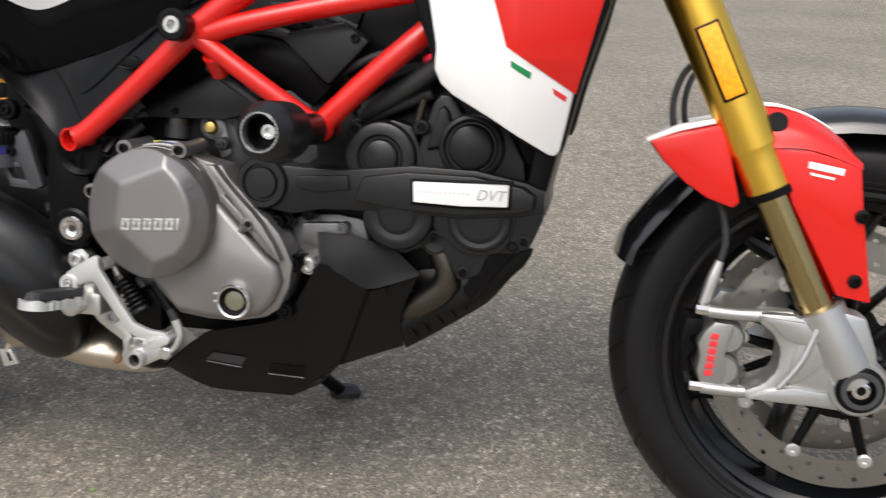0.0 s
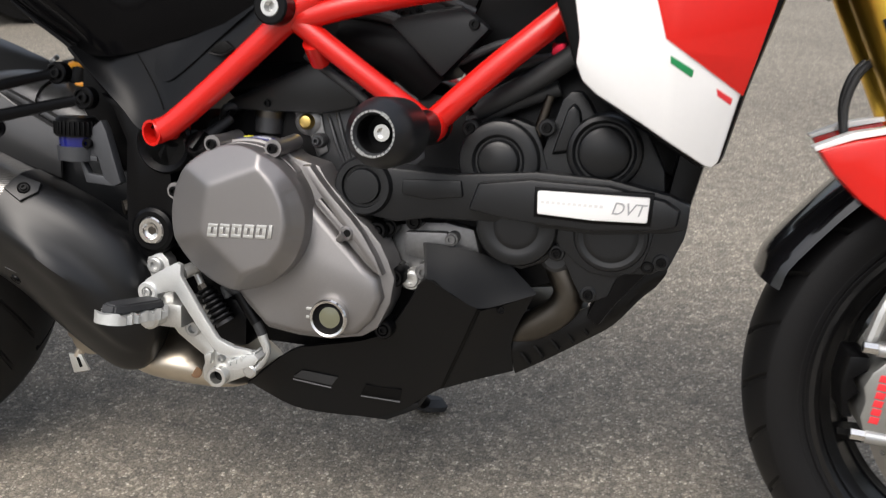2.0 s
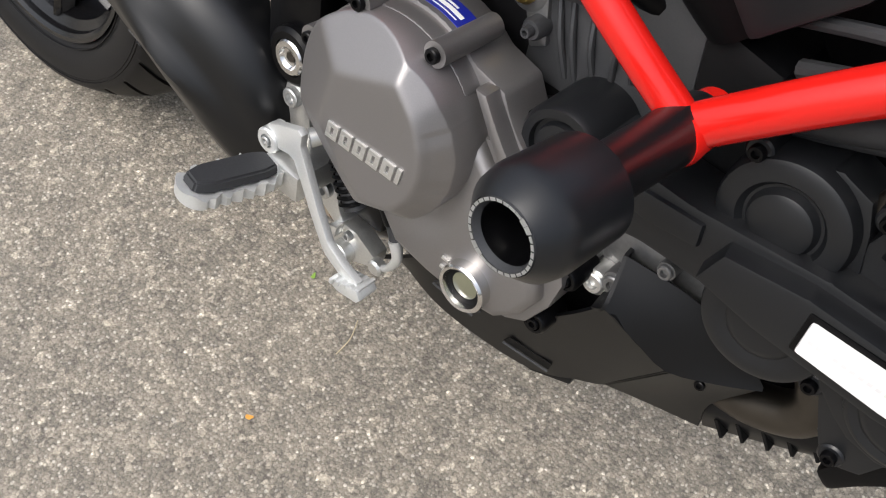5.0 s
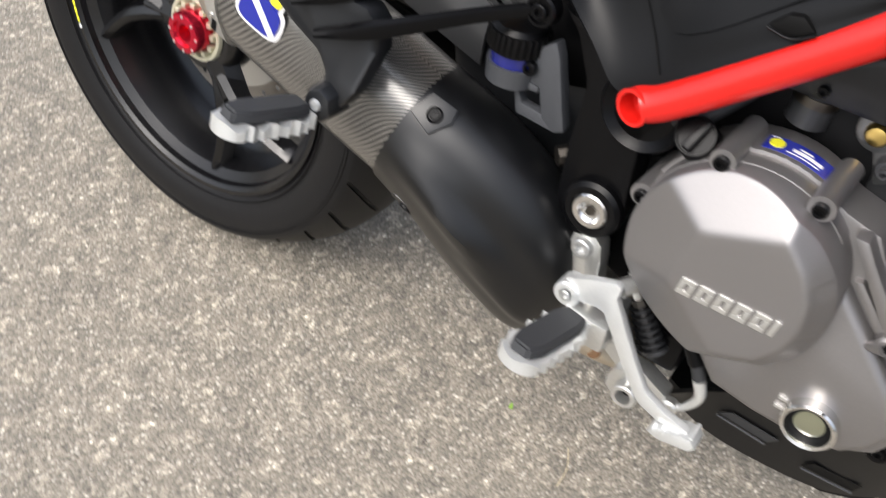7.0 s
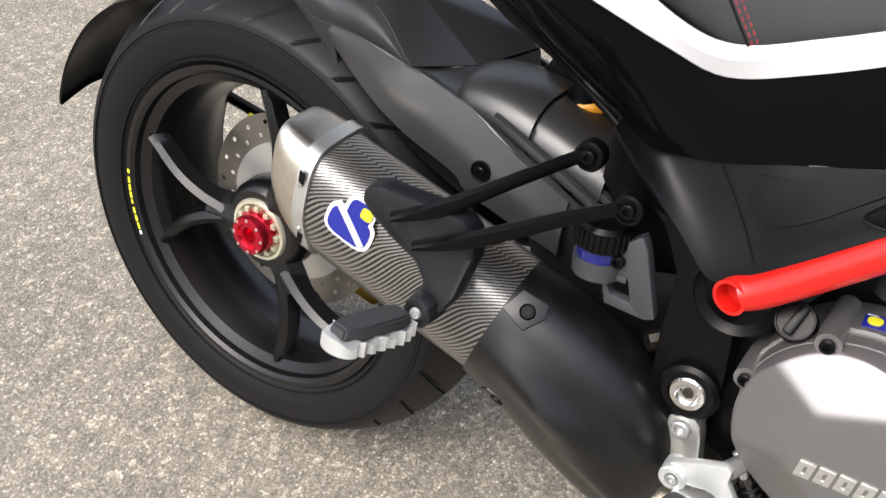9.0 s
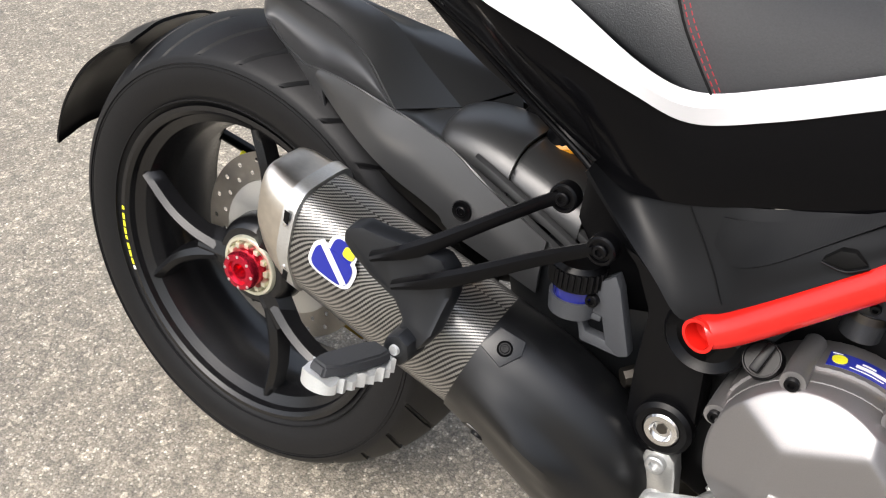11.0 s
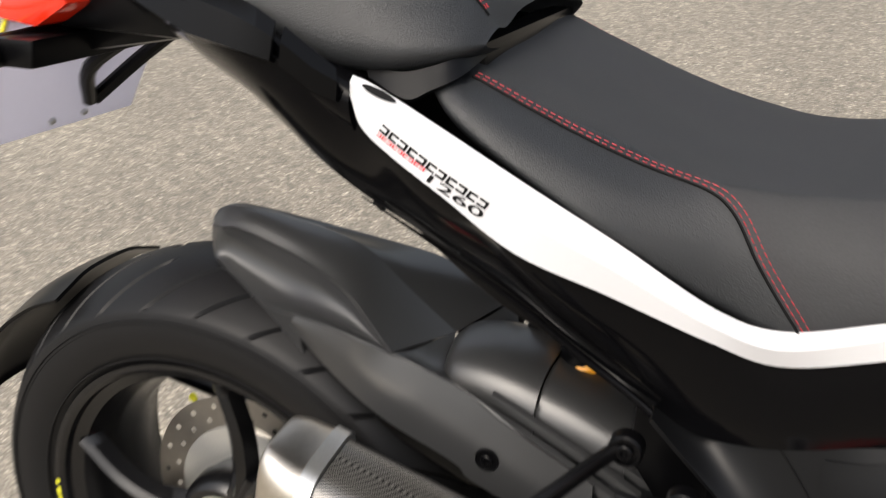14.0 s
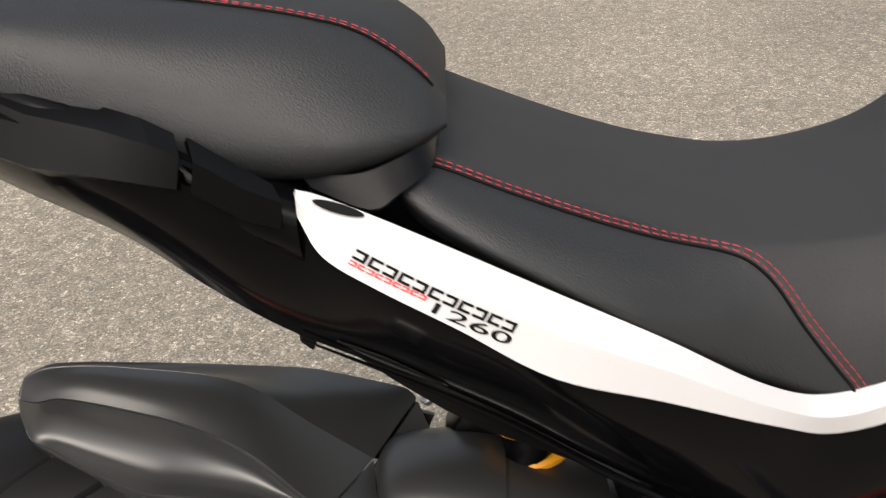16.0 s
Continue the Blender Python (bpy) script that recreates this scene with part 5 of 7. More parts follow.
for u, hl in ((-0.03, 0.0055), (0.042, 0.006)):
    slot_ = prism([(-0.0025 + 0.22 * hl, -hl), (0.0035 + 0.22 * hl, -hl), (0.0035 - 0.22 * hl, hl), (-0.0025 - 0.22 * hl, hl)], -0.0009, 0.0, 0.0003)
    face = Matrix((DIRX, -NY, NZ)).transposed().to_4x4()
    part("band_slot", turned(slot_, Matrix.Translation(AX0 + DIRX * (0.0405 - 0.22 * u) + NZ * u + NY * (0.0526 * (1.0 - 0.5 * max(0.0, -u / 0.0668)) + 0.001)) @ face), BLACKD, silencer)
for a, b in ((0.86, 0.6), (0.52, 1.02), (-0.3, 0.88)):
    part("rivet", lathe([(0, 0.003), (0.002, 0.0022), (0.0025, 0)], AX0 + DIRX * (0.0405 - 0.22 * a * 0.064) + NZ * (a * 0.064) + NY * (b * 0.0515), NY, 12), CHROME, silencer)
c = AX0 + DIRX * 0.092 + NZ * 0.032 + NY * 0.0515
for dx, dz, w, h, mat, lift in ((0, -0.004, 0.026, 0.019, WHITE, 0.0008), (0.004, 0.012, 0.016, 0.019, WHITE, 0.0009), (0, -0.004, 0.022, 0.0155, BLUE, 0.0022), (0.004, 0.013, 0.012, 0.0155, BLUE, 0.0023), (0.011, 0.02, 0.006, 0.006, YELLOW, 0.0034)):
    bm = bmesh.new()
    ring = []
    for k in range(24):
        a = 2 * math.pi * k / 24
        ring.append(bm.verts.new(c + NY * lift + DIRX * (dx + w * math.copysign(abs(math.cos(a)) ** 0.6, math.cos(a))) + NZ * (dz + h * math.copysign(abs(math.sin(a)) ** 0.6, math.sin(a)))))
    bm.faces.new(ring)
    bmesh.ops.recalc_face_normals(bm, faces=bm.faces[:])
    bmesh.ops.solidify(bm, geom=bm.faces[:], thickness=0.0008)
    part("silencer_badge", bm, mat, silencer, "blue and white maker's badge" if mat is BLUE else "", smooth=False)
bar = prism([(-0.024, -0.0035), (0.024, -0.0035), (0.024, 0.0035), (-0.024, 0.0035)], 0, 0.001, 0.0002)
basis = Matrix((DIRX, -NY, NZ)).transposed().to_4x4()
part("silencer_badge", turned(bar, Matrix.Translation(c + NY * 0.0035) @ basis @ pose(0, 0, 0, 0, 38, 0)), WHITE, silencer)

# heat shield in front of the silencer
hs = []
for d, h, w, o, oy in ((0.262, 0.0715, 0.059, 0.0, 0.0), (0.31, 0.076, 0.06, -0.005, 0.0), (0.36, 0.083, 0.058, -0.017, -0.002), (0.41, 0.084, 0.052, -0.033, -0.006), (0.45, 0.072, 0.043, -0.052, -0.01), (0.473, 0.049, 0.03, -0.065, -0.015), (0.481, 0.03, 0.018, -0.07, -0.02)):
    centre = AX0 + DIRX * (d - 0.014) + NZ * o + NY * oy
    crest = 0.024 - 0.17 * (d - 0.265)
    swell = 0.014 * max(0.0, math.sin(math.pi * (d - 0.265) / 0.21)) if d < 0.475 else 0.0
    ring = oval(centre, h, w, 0.46, 2.4, 30)
    hs.append([p + NY * (swell * (math.exp(-(((p - centre).dot(NZ) - crest) / 0.014) ** 2) - 0.12 * math.exp(-(((p - centre).dot(NZ) - crest - 0.034) / 0.014) ** 2)) if (p - centre).dot(NY) > 0 else 0.0) for p in ring])
heat = part("heat_shield", loft(hs, 5, 3, wrap=True, caps=True), SHIELDM, bike, "matt black exhaust heat shield")
for a, b, d, deg in ((0.0595, 0.0385, 0.268, 44), (-0.047, 0.0325, 0.292, -40)):
    out_ = NY * math.cos(radians(deg)) + NZ * math.sin(radians(deg))
    up_ = NZ * math.cos(radians(deg)) - NY * math.sin(radians(deg))
    p0 = AX0 + DIRX * d + NZ * a + NY * b
    tilt = Matrix((DIRX, -out_, up_)).transposed().to_4x4()
    tab = prism([(-0.02, -0.01), (0.006, -0.016), (0.016, 0.004), (0.012, 0.016), (-0.014, 0.014)], -0.0035, 0.004, 0.001)
    part("shield_tab", turned(tab, Matrix.Translation(p0) @ tilt), SHIELDM, heat)
    part("shield_bolt", joined(lathe([(0, 0.0075), (0.0025, 0.007), (0.001, 0.0055), (0.001, 0)], p0 + out_ * 0.0035, out_, 18), bolt(p0 + out_ * 0.0035, 0.0042, out_, 0.003)), SATIN, heat)

# passenger foot rest bracket
bracket_bm = prism([(0.3028, 0.558), (0.3042, 0.569), (0.3115, 0.5746), (0.3236, 0.579), (0.342, 0.5755), (0.37, 0.569), (0.392, 0.5605), (0.4, 0.549), (0.403, 0.522), (0.4, 0.492), (0.39, 0.475), (0.372, 0.468), (0.366, 0.478), (0.368, 0.497), (0.357, 0.5125), (0.331, 0.535), (0.3127, 0.5475)], -0.266, -0.246, 0.0065, 0.05)
for v in bracket_bm.verts:
    v.co.y += 0.42 * max(0.0, v.co.x - 0.335) * max(0.0, min(1.0, (v.co.z - 0.485) / 0.04))
bracket = part("footrest_bracket", bracket_bm, PLASTIC, bike, "cast black passenger foot rest bracket")


def cast_arm(line, tall, wide):
    """A cast arm of flat oval section, tapering from its root to its eye, with a ridge along its outer face."""
    path = spline(line, 4)
    bm = bmesh.new()
    rings = []
    for i, p in enumerate(path):
        u = i / (len(path) - 1) * (len(tall) - 1)
        h, w = float(np.interp(u, range(len(tall)), tall)), float(np.interp(u, range(len(wide)), wide))
        d = (path[min(i + 1, len(path) - 1)] - path[max(i - 1, 0)]).normalized()
        up_ = (Vector((0, 0, 1)) - d * d.z).normalized()
        out_ = d.cross(up_)
        if out_.y > 0:
            out_ = -out_
        rings.append([bm.verts.new(p + up_ * (a * h) + out_ * (b * w)) for a, b in ((1, 0.1), (0.72, 0.85), (0.1, 1.0), (-0.75, 0.8), (-1, -0.2), (-0.5, -1), (0.5, -1))])
    for r0, r1 in zip(rings, rings[1:]):
        for k in range(7):
            bm.faces.new((r0[k], r0[(k + 1) % 7], r1[(k + 1) % 7], r1[k]))
    bm.faces.new(rings[0])
    bm.faces.new(rings[-1][::-1])
    return bm


part("bracket_arm", cast_arm([(0.337, -0.267, 0.5545), (0.372, -0.25, 0.5675), (0.41, -0.202, 0.5865), (0.44, -0.157, 0.6), (0.456, -0.142, 0.6055)], [0.0035, 0.008, 0.0066, 0.006, 0.008], [0.008, 0.0065, 0.0055, 0.0055, 0.006]), SATIN, bracket)
part("bracket_arm", cast_arm([(0.357, -0.262, 0.5325), (0.4, -0.244, 0.546), (0.455, -0.194, 0.564), (0.488, -0.168, 0.574), (0.505, -0.158, 0.58)], [0.0035, 0.0082, 0.0068, 0.0062, 0.0085], [0.008, 0.007, 0.006, 0.006, 0.006]), SATIN, bracket)
part("bracket_bolt", bolt((0.453, -0.151, 0.604), 0.0065, height=0.005), SATIN, bracket)
part("bracket_bolt", bolt((0.501, -0.169, 0.578), 0.0065, height=0.005), SATIN, bracket)
for x, y, z in ((0.453, -0.148, 0.604), (0.501, -0.166, 0.578)):
    part("arm_eye", lathe([(-0.008, 0.0135), (0.004, 0.0135), (0.006, 0.012), (0.006, 0.01), (0.003, 0.0095), (0.003, 0)], (x, y, z), sides=26), SATIN, bracket)
part("bracket_lug", prism([(0.358, 0.4775), (0.362, 0.4895), (0.375, 0.4955), (0.387, 0.4885), (0.389, 0.4725), (0.379, 0.4605), (0.365, 0.4615)], -0.277, -0.25, 0.004, 0.1), PLASTIC, bracket)
part("peg_screw", lathe([(0, 0.0052), (0.003, 0.0046), (0.0036, 0)], (0.3735, -0.2768, 0.479), sides=18), ALUW, bracket)


def foot_peg(base, along, across, length, width, parent_, name):
    """A foot peg: toothed pale casting with a rubber pad."""
    along, across = Vector(along).normalized(), Vector(across).normalized()
    up_ = along.cross(across).normalized()
    if up_.z < 0:
        up_ = -up_
    outline = []
    n = 22
    for k in range(n + 1):
        t = k / n
        outline.append((t * length, width * (0.55 + 0.45 * min(1, t * 4)) + 0.0022 * math.sin(t * 44)))
    tipn = [(length + width * 0.75 * math.cos(a), width * math.sin(a)) for a in (radians(d) for d in range(70, -71, -14))]
    pts = outline + tipn + [(a, -b) for a, b in outline[::-1]]
    bm = bmesh.new()
    lo = [bm.verts.new(Vector(base) + along * a + across * b) for a, b in pts]
    hi = [bm.verts.new(Vector(base) + along * a + across * b + up_ * (0.0105 + 0.003 * math.sin(a * 300))) for a, b in pts]
    k = len(pts)
    bm.faces.new(lo[::-1])
    bm.faces.new(hi)
    for i in range(k):
        bm.faces.new((lo[i], lo[(i + 1) % k], hi[(i + 1) % k], hi[i]))
    bmesh.ops.bevel(bm, geom=[e for e in bm.edges if len(e.link_faces) == 2 and e.calc_face_angle(0) > 1.2], offset=0.0012, segments=1, affect="EDGES", clamp_overlap=True)
    peg = part(name, bm, ALUW, parent_, "pale toothed metal foot peg")
    pad = bmesh.new()
    shape = [(0.006, width * 0.6), (0.02, width * 0.8), (length * 0.9, width * 0.8), (length + width * 0.42, width * 0.48)]
    shape = shape + [(a, -b) for a, b in shape[::-1]]
    lo = [pad.verts.new(Vector(base) + along * a + across * b + up_ * 0.011) for a, b in shape]
    hi = [pad.verts.new(Vector(base) + along * (length / 2 + (a - length / 2) * 0.93) + across * b * 0.85 + up_ * 0.021) for a, b in shape]
    pad.faces.new(hi)
    pad.faces.new(lo[::-1])
    for i in range(8):
        pad.faces.new((lo[i], lo[(i + 1) % 8], hi[(i + 1) % 8], hi[i]))
    bmesh.ops.bevel(pad, geom=pad.edges[:], offset=0.002, segments=2, affect="EDGES", clamp_overlap=True)
    part("peg_rubber", pad, RUBBERG, peg, "dark grey rubber pad")
    return peg


foot_peg((0.366, -0.278, 0.46), (-0.21, -0.955, 0.2), (0.97, -0.24, 0.05), 0.074, 0.0195, bracket, "passenger_peg")

# rider foot rest and brake lever
plate_ = part("footrest_plate", prism([(0.574, 0.392), (0.583, 0.399), (0.594, 0.399), (0.602, 0.391), (0.606, 0.374), (0.612, 0.33), (0.63, 0.322), (0.6405, 0.3215), (0.65, 0.31), (0.6549, 0.295), (0.6621, 0.2835), (0.679, 0.284), (0.7042, 0.2715), (0.704, 0.257), (0.6767, 0.2435), (0.66, 0.236), (0.647, 0.246), (0.6464, 0.2601), (0.6516, 0.2743), (0.6302, 0.2885), (0.614, 0.3), (0.59, 0.33), (0.57, 0.345), (0.568, 0.36)], -0.158, -0.138, 0.003), ALU, bike, "cast aluminium foot rest plate")
for x, z, r in ((0.5865, 0.3835, 0.0095), (0.6364, 0.3103, 0.0095)):
    part("plate_bolt", lathe([(0, r), (0.006, r), (0.007, r * 0.85), (0.007, r * 0.55), (0.002, r * 0.5), (0.002, 0)], (x, -0.158, z), sides=22), CAST, plate_)
part("plate_bush", lathe([(0, 0.0125), (0.011, 0.0125), (0.012, 0.0115), (0.012, 0.008), (-0.012, 0.0075), (-0.012, 0)], (0.6703, -0.158, 0.2549), sides=28), ALU, plate_)
# black disc closes the bush and paints its inner shade
part("bush_bore", lathe([(0, 0.0078), (0.001, 0)], (0.6703, -0.158, 0.2549), sides=20), BLACKD, plate_)
part("plate_rib", prism([(0.653, 0.281), (0.664, 0.285), (0.662, 0.27), (0.655, 0.268)], -0.168, -0.15, 0.002), ALU, plate_)
part("plate_bolt", bolt((0.6725, -0.158, 0.2765), 0.005), CAST, plate_)
lever_out = Matrix(((1, 0, 0, 0), (-0.18, 1, 0, 0.1071), (0, 0, 1, 0), (0, 0, 0, 1)))
lever = part("brake_lever", turned(prism([(0.5879, 0.3653), (0.5926, 0.374), (0.6111, 0.3861), (0.6369, 0.4006), (0.6433, 0.3983), (0.6426, 0.3856), (0.6566, 0.367), (0.6755, 0.3413), (0.6942, 0.319), (0.7162, 0.3131), (0.7395, 0.3123), (0.7397, 0.3045), (0.7128, 0.2999), (0.6926, 0.3028), (0.6852, 0.3079), (0.6645, 0.3301), (0.6455, 0.3527), (0.6348, 0.3655), (0.6265, 0.3653), (0.6054, 0.3571), (0.5898, 0.3526)], -0.1945, -0.186, 0.002), lever_out), ALUW, bike, "pale aluminium rear brake lever")
part("lever_pivot", lathe([(-0.018, 0.0125), (0.001, 0.0125), (0.0025, 0.011), (0.0025, 0.0068), (-0.001, 0.0065), (-0.001, 0)], (0.5976, -0.197, 0.3602), sides=28), ALUW, lever)
part("pivot_screw", bolt((0.5976, -0.1985, 0.3602), 0.005, height=0.003), CAST, lever)
part("clevis", joined(tube([(0.638, -0.188, 0.386), (0.652, -0.165, 0.392)], [0.0085, 0.0075], 14, 2), lathe([(0, 0.0055), (0.008, 0.0055), (0.008, 0)], (0.645, -0.158, 0.396), (0.2, -0.3, 1), 6)), ALU, lever)
toe = part("lever_toe", turned(prism([(0.7086, 0.288), (0.711, 0.2964), (0.7448, 0.3122), (0.7513, 0.3065), (0.7469, 0.2994), (0.7203, 0.2878)], -0.2, -0.178, 0.002), lever_out), ALUW, lever, "toothed toe piece")
for k in range(5):
    x, z = 0.711 + 0.00768 * k, 0.2964 + 0.00359 * k
    part("tooth", box(x + 0.0008, x + 0.0045, -0.225, -0.204, z - 0.003, z + 0.0025, 0.0012), ALUW, toe)
part("peg_mount", joined(box(0.6, 0.645, -0.205, -0.15, 0.322, 0.352, 0.006), lathe([(0, 0.013), (0.03, 0.013), (0.032, 0.01), (0.032, 0)], (0.615, -0.195, 0.338), sides=18)), ALU, plate_)
foot_peg((0.616, -0.203, 0.337), (-0.16, -0.96, 0.12), (0.98, -0.17, 0.0), 0.079, 0.02, plate_, "rider_peg")
cyl = part("master_cylinder", tube([(0.6541, -0.165, 0.3614), (0.6682, -0.165, 0.3417), (0.6805, -0.165, 0.3234)], [0.0075, 0.0095, 0.0115], 16, 4), RUBBERG, bike, "black rear brake master cylinder")
part("push_rod", tube([(0.6365, -0.168, 0.392), (0.6424, -0.168, 0.3861), (0.6505, -0.168, 0.3691), (0.6541, -0.168, 0.3614)], [0.003, 0.0042, 0.0042, 0.0035], 12, 3), ALU, cyl)
part("lock_nut", tube([(0.6505, -0.168, 0.3691), (0.6545, -0.168, 0.3631)], 0.0062, 6, 2), DULL, cyl)
for k in range(7):
    u = k / 7
    part("bellows_ring", lathe([(-0.0022, 0.0088 + 0.0005 * k), (0, 0.0108 + 0.0006 * k), (0.0022, 0.0088 + 0.0005 * k)], (0.6541 + 0.0264 * u, -0.165, 0.3614 + -0.038 * u), (-0.56, 0, 0.83), 20), SATIN, cyl)
part("brake_hose", tube([(0.6805, -0.156, 0.35340000000000005), (0.6759, -0.156, 0.3653), (0.6932, -0.156, 0.3606), (0.7038, -0.156, 0.3438), (0.7162, -0.156, 0.3256), (0.7251, -0.156, 0.3086)], 0.0062, 12, 5), RUBBERG, bike)
part("hose_sleeve", tube([(0.6932, -0.1555, 0.3606), (0.7038, -0.1555, 0.3438), (0.7162, -0.1555, 0.3256)], 0.0075, 12, 4), SATIN, bike)
part("brake_pipe", tube([(0.7243, -0.158, 0.3118), (0.7306, -0.158, 0.2928), (0.7224, -0.158, 0.2735), (0.7105, -0.158, 0.2654)], [0.0062, 0.005, 0.0036, 0.0036], 12, 5), ALUW, bike)
part("pipe_banjo", lathe([(-0.004, 0.0085), (0.004, 0.0085), (0.006, 0.006), (0.006, 0)], (0.7105, -0.158, 0.2654), sides=20), ALU, bike)
part("exhaust_valve_box", box(0.655, 0.7, -0.148, -0.11, 0.29, 0.35, 0.008), SATIN, bike)

# pivot plate
pivot = part("pivot_plate", prism([(0.512, 0.585), (0.53, 0.568), (0.548, 0.53), (0.546, 0.47), (0.548, 0.41), (0.56, 0.392), (0.582, 0.388), (0.604, 0.405), (0.61, 0.44), (0.606, 0.5), (0.624, 0.532), (0.608, 0.549), (0.57, 0.558), (0.552, 0.572)], -0.158, -0.12, 0.006), SATIN, bike, "black frame plate around the swing arm pivot")
part("tube_socket", lathe([(0, 0.034), (0.008, 0.036), (0.012, 0.033), (0.006, 0.026), (0.006, 0)], (0.6, -0.152, 0.531), sides=36), SATIN, pivot)
part("pivot_boss", lathe([(0, 0.027), (0.009, 0.027), (0.012, 0.023), (0.012, 0.0175), (0.008, 0.017), (0.008, 0)], (0.585, -0.155, 0.427), sides=32), SATIN, pivot)
part("pivot_bolt", lathe([(0, 0.0165), (0.006, 0.0165), (0.0078, 0.015), (0.0078, 0.0105), (0.005, 0.0088), (0.0042, 0.0075), (0.0042, 0)], (0.585, -0.161, 0.427), sides=32), CHROME, pivot, "bright swing arm pivot bolt")
part("bolt_socket", lathe([(0, 0.0052), (0.0006, 0.0052), (0.0006, 0)], (0.585, -0.1653, 0.427), sides=6), DULL, pivot)
part("pinch_bolt", tube([(0.55, -0.13, 0.45), (0.535, -0.145, 0.447)], [0.011, 0.009], 8, 2), DULL, pivot)
part("front_bolt", bolt((0.632, -0.158, 0.472), 0.007), SATIN, pivot)

# fluid reservoir
res = part("fluid_reservoir", lathe([(0.004, 0.0), (0.004, 0.0205), (0.03, 0.0218), (0.03, 0.0)], (0.478, -0.15, 0.512), (0, 0, 1), 28), FLUID, bike, "clear reservoir with blue fluid")
res_cap = part("reservoir_cap", lathe([(0.019, 0.0), (0.019, 0.0245), (0.038, 0.0245), (0.042, 0.021), (0.042, 0.0)], (0.478, -0.15, 0.512), (0, 0, 1), 36), SATIN, res, "ribbed black screw cap")
for k in range(28):
    a = 2 * math.pi * k / 28
    part("cap_rib", box(0.478 + 0.0245 * math.cos(a) - 0.0016, 0.478 + 0.0245 * math.cos(a) + 0.0016, -0.15 + 0.0245 * math.sin(a) - 0.0016, -0.15 + 0.0245 * math.sin(a) + 0.0016, 0.533, 0.549, 0.0004), SATIN, res_cap)
part("reservoir_bracket", joined(
    prism([(0.498, 0.539), (0.503, 0.543), (0.5146, 0.5525), (0.521, 0.54), (0.5395, 0.479), (0.53, 0.474), (0.5165, 0.483), (0.5085, 0.5085), (0.494, 0.51)], -0.157, -0.143, 0.002),
    prism([(0.482, 0.509), (0.494, 0.51), (0.5085, 0.5085), (0.508, 0.5025), (0.488, 0.502)], -0.157, -0.145, 0.0015),
    prism([(0.482, 0.509), (0.488, 0.502), (0.496, 0.487), (0.5165, 0.4855), (0.53, 0.474), (0.492, 0.476)], -0.156, -0.145, 0.0015),
    lathe([(-0.012, 0.0), (-0.01, 0.0222), (0.007, 0.0235), (0.008, 0.0)], (0.478, -0.15, 0.512), (0, 0, 1), 28)), GREYB, res, "dark grey cast bracket")
part("bracket_screw", bolt((0.4985, -0.158, 0.5235), 0.0062), SATIN, res)

# rear hugger over the tyre
B_EDGE = [(-0.012, -0.013, 0.655), (-0.004, -0.022, 0.6406), (0.0153, -0.033, 0.6344), (0.0527, -0.05, 0.6232), (0.091, -0.066, 0.6153), (0.1255, -0.08, 0.6195), (0.1637, -0.086, 0.6176), (0.1964, -0.087, 0.611), (0.224, -0.08, 0.5995), (0.2479, -0.082, 0.5962), (0.2748, -0.083, 0.589), (0.3014, -0.084, 0.58), (0.325, -0.086, 0.566), (0.3604, -0.089, 0.549), (0.42, -0.094, 0.524)]
C_EDGE = [(-0.0105, -0.011, 0.668), (0.006, -0.02, 0.67), (0.03, -0.024, 0.674), (0.085, -0.034, 0.6655), (0.13, -0.045, 0.6555), (0.17, -0.056, 0.638), (0.204, -0.07, 0.6135), (0.2235, -0.078, 0.6005)]
D_EDGE = [(-0.0089, -0.004, 0.6809), (0.0074, -0.002, 0.6873), (0.0424, 0.0, 0.6865), (0.0768, 0.002, 0.6813), (0.1161, 0.003, 0.6748), (0.1466, 0.003, 0.6668), (0.1716, 0.004, 0.6526), (0.2046, 0.005, 0.6242), (0.2515, 0.008, 0.5865)]
F_EDGE = [(-0.0085, 0.002, 0.681), (0.012, 0.008, 0.687), (0.0584, 0.02, 0.6791), (0.1043, 0.045, 0.6619), (0.1542, 0.06, 0.6489), (0.2015, 0.07, 0.6377), (0.2516, 0.08, 0.618), (0.277, 0.085, 0.6067), (0.2846, 0.0865, 0.5963)]


def along(points, n):
    """n points at even steps of a smooth line."""
    line = spline(points, 10)
    return [line[round(i * (len(line) - 1) / (n - 1))] for i in range(n)]


def flip(points):
    return [Vector((p[0], -p[1], p[2])) for p in points]


N_H = 17
b_line, c_line, d_line, f_line = along(B_EDGE[:9], N_H), along(C_EDGE, N_H), along(D_EDGE, N_H), along(F_EDGE, N_H)
strip = []
for i, (c, d) in enumerate(zip(c_line, d_line)):
    u = i / (N_H - 1)
    lift = Vector((0, -0.002, 0.004)) * math.sin(math.pi * min(1.0, u * 1.2)) if u < 0.83 else Vector((0, 0, 0))
    strip.append([c, c.lerp(d, 0.3) + lift, c.lerp(d, 0.65) + lift, d])
nose = [[p.lerp(Vector((-0.0135, -0.008, 0.672)), k) for p in strip[0]] for k in (0.8, 0.4)]
hugger = part("rear_hugger", loft(nose + strip, 3, 4, thick=-0.002), HUGM, bike, "matt black rear wheel hugger")
channel = []
for i, (b, c) in enumerate(zip(b_line, c_line)):
    hollow = math.sin(math.pi * min(1.0, max(0.0, i - 2) / (N_H - 3))) ** 0.8 if 2 < i < N_H - 1 else 0.0
    channel.append([b, b.lerp(c, 0.3) + Vector((0, 0.014 * hollow, -0.012 * hollow)), b.lerp(c, 0.68) + Vector((0, 0.015 * hollow, -0.01 * hollow)), c])
